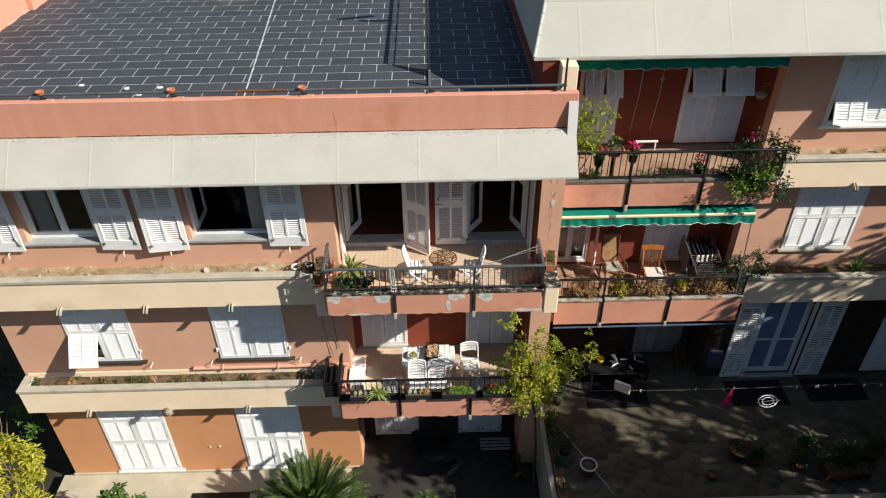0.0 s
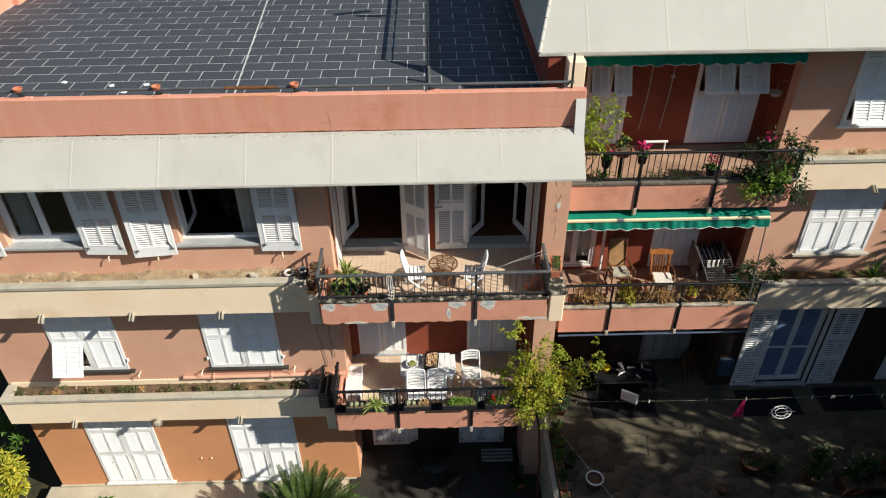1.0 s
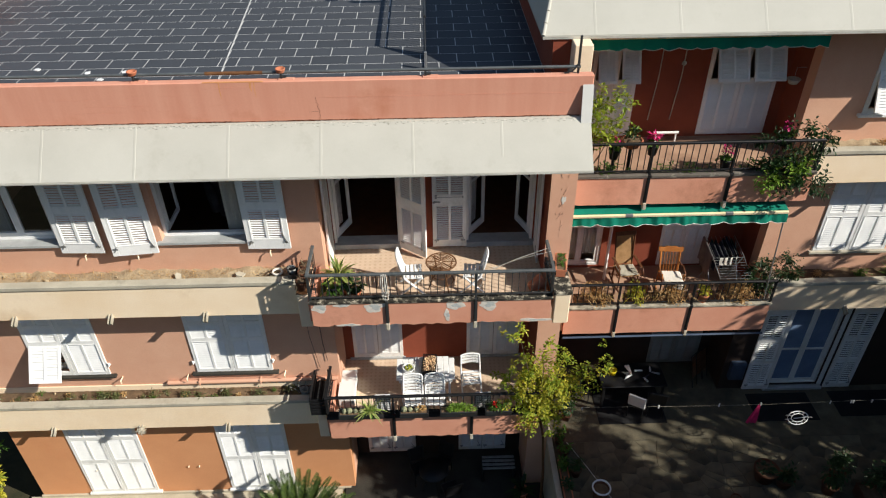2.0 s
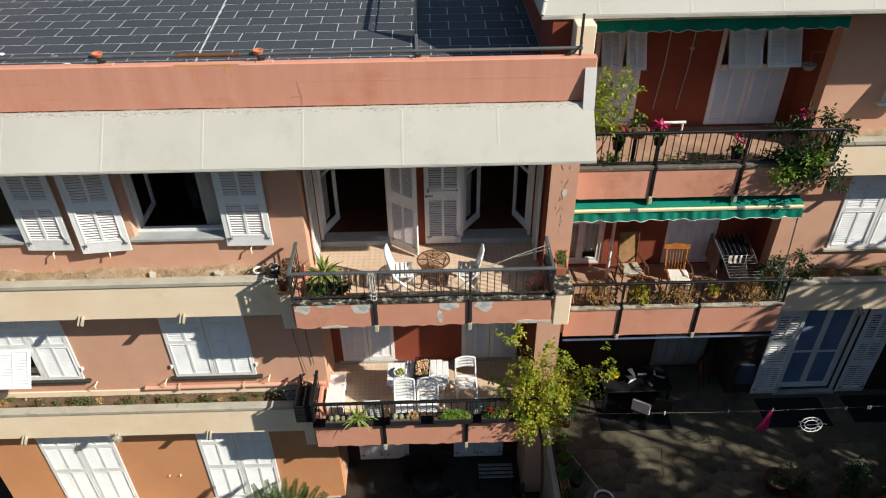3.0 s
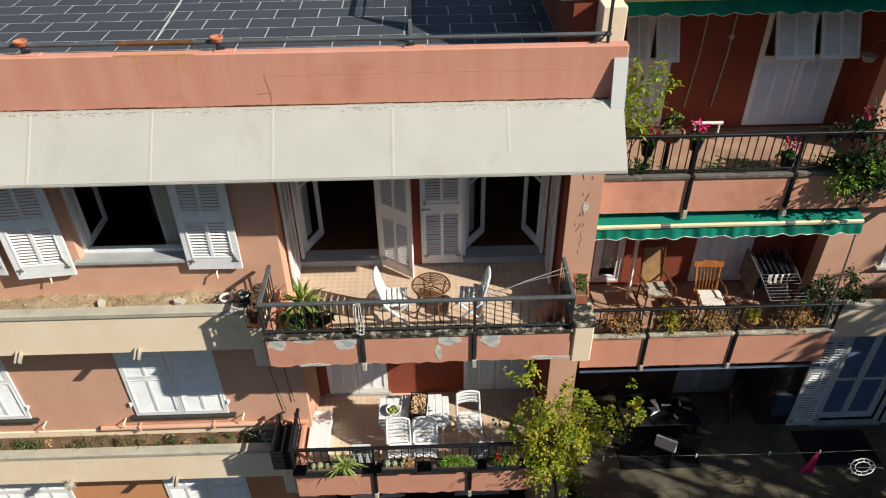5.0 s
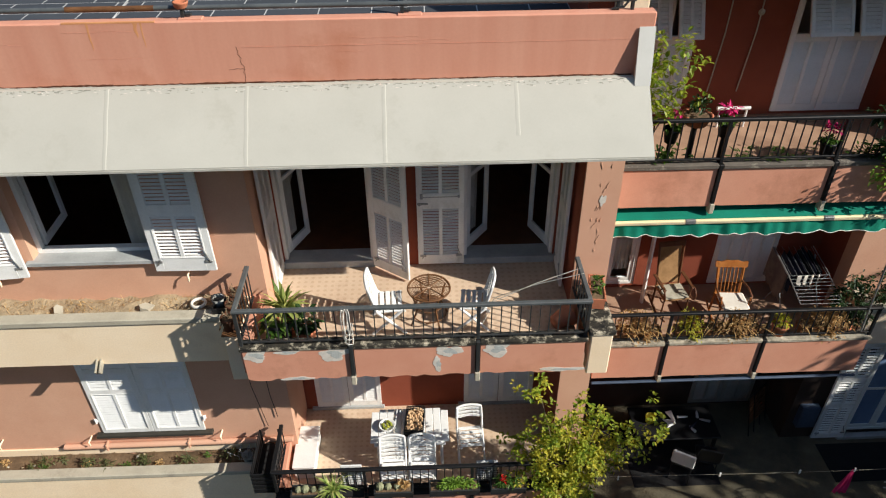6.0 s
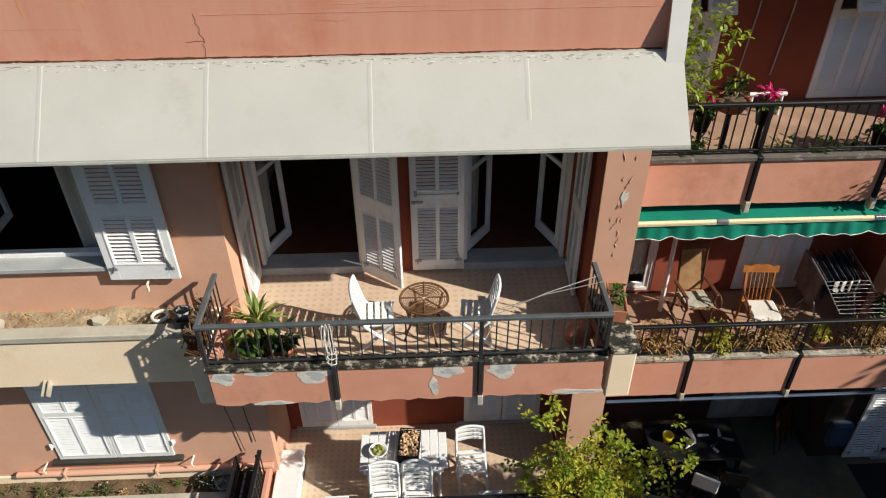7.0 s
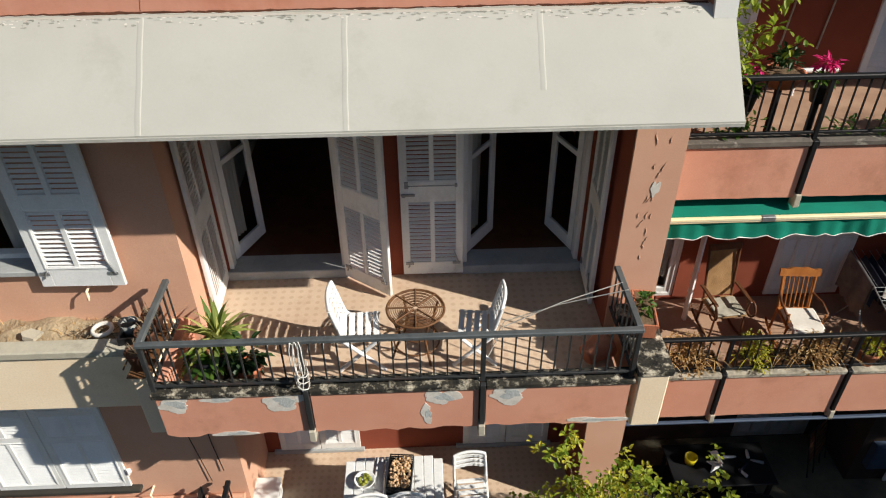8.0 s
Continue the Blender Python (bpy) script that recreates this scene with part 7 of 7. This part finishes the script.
rag = thing("pink_cloth", "bright pink cloth hanging on the clothes line", "cloth", at=pose(7.78, 0.4, 3.5))
m = Mesh()
vs, fs = [], []
for i in range(9):
    for j in range(7):
        t_ = j / 6
        vs.append(((i / 8 - 0.5) * (0.05 + 0.17 * t_) - 0.05 * t_, 0.03 * math.sin(i * 2.0 + j * 0.4) * t_, -0.62 * t_ - (0.04 if i in (2, 6) else 0) * t_))
for i in range(8):
    for j in range(6):
        a = i * 7 + j
        fs.append([a, a + 1, a + 8, a + 7])
part("cloth", m.add(vs, fs, smooth=True), FABRIC_PINK, rag)
ring = thing("sock_hanger", "white oval peg hanger hanging from the clothes line", "hanger", at=pose(8.75, 0.42, 2.98, 38, 0, 8))
ov = [(0.24 * math.cos(a * math.pi / 16), 0.14 * math.sin(a * math.pi / 16), 0) for a in range(33)]
iv = [(0.15 * math.cos(a * math.pi / 16), 0.085 * math.sin(a * math.pi / 16), 0) for a in range(33)]
part("outer_ring", Mesh().tube(ov, 0.0085, 6, False), PLASTIC, ring)
part("inner_ring", Mesh().tube(iv, 0.007, 6, False), PLASTIC, ring)
for k in range(10):
    a = 2 * math.pi * k / 10
    part("spoke", Mesh().tube([(0.15 * math.cos(a), 0.085 * math.sin(a), 0), (0.24 * math.cos(a), 0.14 * math.sin(a), 0)], 0.005, 5), PLASTIC, ring)
    part("peg", Mesh().box(0.24 * math.cos(a) - 0.012, 0.24 * math.cos(a) + 0.012, 0.14 * math.sin(a) - 0.01, 0.14 * math.sin(a) + 0.01, -0.09, -0.01, 0.003), PLASTIC, ring)
part("hook", Mesh().tube([(-0.1, 0, 0), (0, 0, 0.3), (0.1, 0, 0), (0, 0, 0.3), (0.02, -0.01, 0.48), (0.0, -0.02, 0.51)], 0.008, 5), PLASTIC, ring)
hose = thing("garden_hose", "pale garden hose lying across the paving", "hose")
part("hose", Mesh().tube([(3.9, 1.0, TER + 0.012), (4.2, 0.4, TER + 0.012), (4.5, -0.25, TER + 0.012), (4.9, -1.1, TER + 0.02)], 0.007, 6), ROPE, hose)
tub = thing("white_tub", "round white-rimmed planting tub on the paving", "tub", at=pose(4.39, -0.46, TER))
part("tub", Mesh().lathe([(0.0, 0), (0.15, 0), (0.19, 0.3), (0.18, 0.3), (0.15, 0.2)], 20), DARKCLAY, tub)
part("rim", Mesh().lathe([(0.175, 0.3), (0.205, 0.3), (0.21, 0.32), (0.2, 0.335), (0.18, 0.335), (0.175, 0.3)], 20), PLASTIC, tub, "white plastic rim")
part("soil", Mesh().lathe([(0.0, 0.235), (0.16, 0.235)], 14), SOIL, tub)
potted("leafy_plant", pose(8.13, -0.12, TER), 0.27, 0.36, "wide dark terracotta pot with withered leaves", clump(Mesh(), (0, 0, 0.36), 0.24, 0.22, 0.12, 70, 0.1, 140, 0.2), LEAF_DARK, DARKCLAY)
potted("leafy_plant", pose(8.5, -0.3, TER), 0.2, 0.26, "small dark plant in a clay pot on the terrace", clump(Mesh(), (0, 0, 0.4), 0.3, 0.26, 0.2, 200, 0.1, 141, 0.2), LEAF_DARK, DARKCLAY)
potted("leafy_plant", pose(7.28, -0.72, TER), 0.12, 0.18, "small clay pot on the terrace paving", Mesh(), LEAF_DARK, DARKCLAY)
trough(pose(10.45, -0.72, TER), 1.0, "dark clay trough with leafy shrubs", clump(Mesh(), (0, 0.1, 0.6), 0.6, 0.35, 0.45, 420, 0.11, 143, 0.2), LEAF_DARK, DARKCLAY, w=0.2, h=0.3)
for k, (x, y) in enumerate(((9.4, -0.5), (9.7, -0.2), (11.3, -0.3))):
    potted("leafy_plant", pose(x, y, TER), 0.18, 0.28, "dark leafy shrub in a clay pot on the terrace", clump(Mesh(), (0, 0, 0.6), 0.32, 0.3, 0.35, 260, 0.1, 150 + k, 0.2), LEAF_DARK, DARKCLAY)
for k, y in enumerate((-0.95, -0.35, 0.2)):
    trough(pose(3.68, y, TER, 0, 0, 90), 0.5, "terracotta flower box with straggly plants at the terrace edge", clump(Mesh(), (0, 0, 0.3), 0.22, 0.12, 0.16, 60 + 40 * k, 0.08, 160 + k, 0.2), LEAF_GREEN if k > 1 else LEAF_DARK)
for k, (x, y) in enumerate(((3.75, 0.62), (3.72, 0.98), (4.0, 1.7), (4.05, 1.95), (3.95, 0.1))):
    potted("leafy_plant", pose(x, y, TER), 0.12, 0.22, "straggly green plant in a clay pot at the terrace edge", clump(Mesh(), (0, 0, 0.38), 0.18, 0.17, 0.16, 90, 0.1, 170 + k, 0.2), LEAF_GREEN if k < 2 else LEAF_DARK, DARKCLAY)
mb = thing("meter_box", "blue-grey metal meter box on the wall", "box", at=pose(8.3, RW, 2.05))
part("case", Mesh().box(-0.18, 0.18, -0.14, 0, 0, 0.55, 0.01), BLUEMETAL, mb)
part("door", Mesh().box(-0.16, 0.16, -0.155, -0.141, 0.02, 0.53, 0.005), BLUEMETAL, mb)

# ---- patio under the lower balcony ----
for k, (x, y, rz) in enumerate(((0.4, 1.2, 20), (0.95, 1.35, -30), (1.15, 0.6, 200))):
    c = plain_chair(pose(x, y, 0.08, 0, 0, rz), BLACKMETAL, "black metal patio chair in deep shade")
pt = thing("patio_table", "round black metal patio table", "table", at=pose(0.75, 0.95, 0.08))
part("tabletop", Mesh().lathe([(0.0, 0.68), (0.36, 0.68), (0.36, 0.71), (0.0, 0.71)], 20), BLACKMETAL, pt)
for k in range(4):
    a = k * math.pi / 2
    part("leg", Mesh().tube([(0.1 * math.cos(a), 0.1 * math.sin(a), 0.68), (0.3 * math.cos(a + 0.4), 0.3 * math.sin(a + 0.4), 0.0)], 0.012, 6), BLACKMETAL, pt)
pk = thing("patio_rack", "low grey metal slatted rack on the patio", "rack", at=pose(2.35, 1.25, 0.08))
for i in range(4):
    part("slat", Mesh().box(-0.4, 0.4, -0.2 + 0.11 * i, -0.14 + 0.11 * i, 0.5, 0.53, 0.004), STEEL, pk)
for sx in (-1, 1):
    part("leg", Mesh().box(sx * 0.38 - 0.015, sx * 0.38 + 0.015, -0.2, 0.2, 0.0, 0.5, 0.004), BLACKMETAL, pk)
potted("leafy_plant", pose(2.85, 0.6, 0.08), 0.18, 0.3, "leafy plant with large leaves on the patio", straps(22, (0, 0, 0.28), 0.6, 0.09, 181, 1.2), LEAF_DARK)
potted("leafy_plant", pose(0.5, -0.75, -0.34), 0.2, 0.4, "small tree-like shrub with pale shoots before the patio", clump(Mesh(), (0, 0, 1.25), 0.42, 0.36, 0.5, 380, 0.1, 183, 0.2), LEAF_GREEN)
drain = structure("grating", Mesh().box(-5.6, -4.1, -0.25, 0.35, 0.021, 0.045), BLACKMETAL, "dark cellar grating in the path", "grating")

# ---- garden before the house ----
cyc = thing("cycad", "large cycad palm with arching feathery fronds", "palm", at=pose(-2.32, -0.62, -0.9))
part("trunk", Mesh().lathe([(0.2, 0.0), (0.22, 0.6), (0.2, 1.1), (0.12, 1.35), (0.0, 1.4)], 12), BARK, cyc, "shaggy grey trunk")
rnd = random.Random(55)
fr_ = Mesh()
for k in range(110):
    a, e = k * 2.399, 0.12 + 1.32 * (k / 110)
    d = Vector((math.cos(a) * math.cos(e), math.sin(a) * math.cos(e), math.sin(e)))
    p, v, ln = Vector((0, 0, 1.35)), d.copy(), rnd.uniform(1.4, 1.65)
    pts = []
    for i in range(15):
        pts.append(p.copy())
        p = p + v * ln / 14
        v = (v + Vector((0, 0, -0.06))).normalized()
    fr_.tube(pts, 0.012, 4, False, 0.004)
    for i in range(2, 15):
        dd = (pts[i] - pts[i - 1]).normalized()
        sd = dd.cross(Vector((0, 0, 1))).normalized()
        up = sd.cross(dd)
        for h in range(3):
            q = pts[i] - dd * 0.04 * h
            lw = 0.17 * math.sin(math.pi * (0.14 + 0.8 * (i - h / 3) / 15))
            for s in (-1, 1):
                fr_.leaf(q, sd * s + dd * 0.75 + up * 0.4, lw, 0.03, 0.15, up)
tagged(part("fronds", fr_, LEAF_CYCAD, cyc), kind="stuff")


def shrub_at(x, y, h, r, n_, mat, label, seed, size=0.12):
    s = thing("garden_shrub", label, "shrub", "garden shrubs", at=pose(x, y, -0.35))
    rnd = random.Random(seed)
    tops = [(rnd.uniform(-r, r) * 0.7, rnd.uniform(-r, r) * 0.7, h * rnd.uniform(0.6, 1.0)) for _ in range(7)]
    part("stem", limbs((0, 0, 0), tops, 0.03, seed), BARK, s)
    m = Mesh()
    for k in range(26):
        t_ = Vector(rnd.choice(tops))
        p = t_ * rnd.uniform(0.55, 1.02) + Vector((rnd.gauss(0, 0.2 * r), rnd.gauss(0, 0.2 * r), rnd.gauss(0, 0.12 * r)))
        clump(m, p, r * 0.26, r * 0.26, r * 0.25, int(n_ / 26), size, seed * 50 + k, 0.15)
    tagged(part("leaves", m, mat, s), kind="stuff")


shrub_at(-8.85, -0.75, 4.4, 1.3, 5600, LEAF_YELLOW, "tall yellow-green garden shrub at the house corner", 1)
shrub_at(-10.6, 0.6, 4.3, 1.0, 1800, LEAF_GREEN, "green garden shrub beside the house corner", 2)
shrub_at(-6.5, -1.0, 2.35, 0.75, 1300, LEAF_GREEN, "low green shrub before the path", 3)
shrub_at(-7.3, -1.1, 2.3, 0.7, 1200, LEAF_GREEN, "low green shrub before the path", 4)
shrub_at(-12.0, 1.5, 4.2, 1.3, 1800, LEAF_DARK, "dark green garden shrub in the shade of the house", 5)
shrub_at(-12.3, 3.5, 5.0, 1.5, 1800, LEAF_DARK, "dark green garden shrub in the shade of the house", 6)


def tree(x, y, h, r, n_, seed, base=0.45, many=46):
    t_ = thing("garden_tree", "unseen leafy tree, added to shade the terrace and patio", "tree", "garden trees", at=pose(x, y, -0.35))
    rnd = random.Random(seed)
    part("trunk", Mesh().tube([(0, 0, 0), (0.1, 0.05, h * 0.25), (0.0, 0.1, h * 0.5)], 0.22, 10, True, 0.12), BARK, t_)
    tops = [(rnd.uniform(-r, r) * 0.8, rnd.uniform(-r, r) * 0.8, h * rnd.uniform(base, 0.95)) for _ in range(12)]
    part("limbs", limbs((0, 0.08, h * 0.32), tops, 0.07, seed), BARK, t_)
    m = Mesh()
    for k in range(many):
        c = Vector(rnd.choice(tops)) * rnd.uniform(0.75, 1.03) + Vector((rnd.gauss(0, 0.25 * r), rnd.gauss(0, 0.25 * r), rnd.gauss(0, 0.08 * h)))
        c.z = max(min(c.z, h - 0.25 * r), h * base)
        clump(m, c, r * 0.36, r * 0.36, r * 0.3, int(n_ / 46), 0.3, seed * 60 + k, 0.1)
    tagged(part("crown", m, LEAF_DARK, t_), kind="stuff")


# Unseen trees, added to dapple the terrace and cut sky light reaching the patio.
for k, (x, y, h, base, many) in enumerate(((16.2, -7.8, 11.2, 0.45, 46), (15.8, -6.4, 11.6, 0.45, 40), (16.2, -3.2, 12.8, 0.76, 15), (16.6, 0.3, 10.4, 0.7, 26), (17.8, 2.4, 9.8, 0.45, 40),
                                           (19.5, -7.6, 12.4, 0.5, 30), (18.8, -3.8, 13.6, 0.78, 8), (12.6, -8.4, 9.0, 0.45, 46), (13.6, -11.6, 10.0, 0.45, 46), (10.4, -12.6, 9.0, 0.45, 46),
                                           (12.6, -5.6, 9.3, 0.45, 44), (11.8, -4.9, 8.6, 0.5, 44), (1.6, -8.6, 7.2, 0.3, 40), (5.2, -8.6, 8.2, 0.3, 46), (8.6, -7.9, 8.0, 0.3, 46), (3.4, -6.6, 4.6, 0.3, 40), (7.2, -5.4, 4.4, 0.3, 40), (17.7, -1.2, 11.0, 0.35, 90), (18.2, 1.2, 9.0, 0.35, 46), (17.4, -3.5, 8.3, 0.35, 90), (10.6, -2.7, 9.9, 0.66, 50), (9.8, -5.2, 4.6, 0.3, 46), (5.2, -4.9, 4.0, 0.3, 46), (12.6, -4.4, 5.2, 0.3, 46))):
    tree(x, y, h, 1.2 if k == 20 else 1.7 if k == 3 else 2.5 if k < 11 else 1.9, 2000 if k == 20 else 3700, 20 + k, base, many)

# ---- paving and roof tiles, piece by piece ----


def clip(poly, px, py, nx, ny):
    out = []
    for i in range(len(poly)):
        a, b = poly[i], poly[(i + 1) % len(poly)]
        da, db = (a[0] - px) * nx + (a[1] - py) * ny, (b[0] - px) * nx + (b[1] - py) * ny
        if da <= 0:
            out.append(a)
        if (da < 0 < db) or (db < 0 < da):
            t_ = da / (da - db)
            out.append((a[0] + (b[0] - a[0]) * t_, a[1] + (b[1] - a[1]) * t_))
    return out


rnd = random.Random(61)
sites = [(3.6 + 0.34 * (i + 0.5 + rnd.uniform(-0.48, 0.48)), -1.25 + 0.32 * (j + 0.5 + rnd.uniform(-0.48, 0.48))) for i in range(34) for j in range(7)]
bed = bpy.data.objects["terrace"]
for i, (sx, sy) in enumerate(sites):
    poly = [(max(3.56, sx - 0.9), max(-1.25, sy - 0.9)), (sx + 0.9, max(-1.25, sy - 0.9)), (sx + 0.9, min(1.0, sy + 0.9)), (max(3.56, sx - 0.9), min(1.0, sy + 0.9))]
    for j, (ox, oy) in enumerate(sites):
        if j != i and abs(ox - sx) < 1.4 and abs(oy - sy) < 1.4:
            dx, dy = ox - sx, oy - sy
            L = math.hypot(dx, dy)
            poly = clip(poly, sx + dx / 2 - dx / L * 0.006, sy + dy / 2 - dy / L * 0.006, dx / L, dy / L)
            if len(poly) < 3:
                break
    if len(poly) >= 3:
        cx, cy = sum(p[0] for p in poly) / len(poly), sum(p[1] for p in poly) / len(poly)
        zt = 0.027 + rnd.uniform(-0.005, 0.004)
        k = len(poly)
        vs = [(x, y, 0) for x, y in poly] + [(x, y, zt - 0.006) for x, y in poly] + [(x + (cx - x) * 0.04, y + (cy - y) * 0.04, zt) for x, y in poly]
        vs = [(x - sx, y - sy, z) for x, y, z in vs]
        fs = [[r * k + q, r * k + (q + 1) % k, (r + 1) * k + (q + 1) % k, (r + 1) * k + q] for r in (0, 1) for q in range(k)] + [[2 * k + q for q in range(k)]]
        part("stone", Mesh().add(vs, fs), STONE, bed, m=pose(sx, sy, TER - 0.03))

roof = bpy.data.objects["roof_slab"]
TW, TH, J = 0.672, 0.41, 0.0075
TILES = {}
rest = Mesh()
count = 0
for j in range(21):
    y = 1.135 + TH * j
    cut = -2.77 - (y - 1.2) * 0.063
    for lo, hi, shift in ((cut, 2.9, 0.0), (-9.4, cut, TW / 2)):
        x = (0.37 if j % 2 else 0.034) + shift - TW * 16
        while x < hi:
            u, v = max(x, lo), min(x + TW, hi)
            if v - u > 0.03:
                if count < 300 and y < 6.6 and u > -8.2:
                    key = round(v - u, 3)
                    if key not in TILES:
                        TILES[key] = Mesh().box(J, v - u - J, J, TH - J, 0, 0.012, 0.003).data("tile", TILE)
                    ob = new("tile", TILES[key])
                    ob.parent, ob.location = roof, (u, y, ROOF - 0.012)
                    count += 1
                else:
                    rest.box(u + J, v - J, y + J, y + TH - J, ROOF - 0.012, ROOF, 0.003)
            x += TW
tagged(part("far_tiles", rest, TILE, roof), kind="stuff")
part("joint_strip", Mesh().box(-0.009, 0.009, 0, 8.4, ROOF - 0.01, ROOF + 0.003, m=pose(-2.77, 1.2, 0, 0, 0, 3.6)), GROUT, roof, "pale expansion joint")

rnd = random.Random(71)
for x, y in ((-5.24, 2.57), (-4.59, 2.59), (-4.91, 2.25), (-6.22, 2.76)):
    ps = thing("paper_scrap", "small white scrap of paper lying on the roof tiles", "scrap", "paper scraps", at=pose(x, y, ROOF + 0.002, 0, 0, rnd.uniform(0, 360)))
    part("scrap", Mesh().prism([(-0.05, -0.03), (0.04, -0.05), (0.06, 0.02), (0.0, 0.06), (-0.05, 0.04)], 'z', 0, 0.012), PLASTIC, ps)
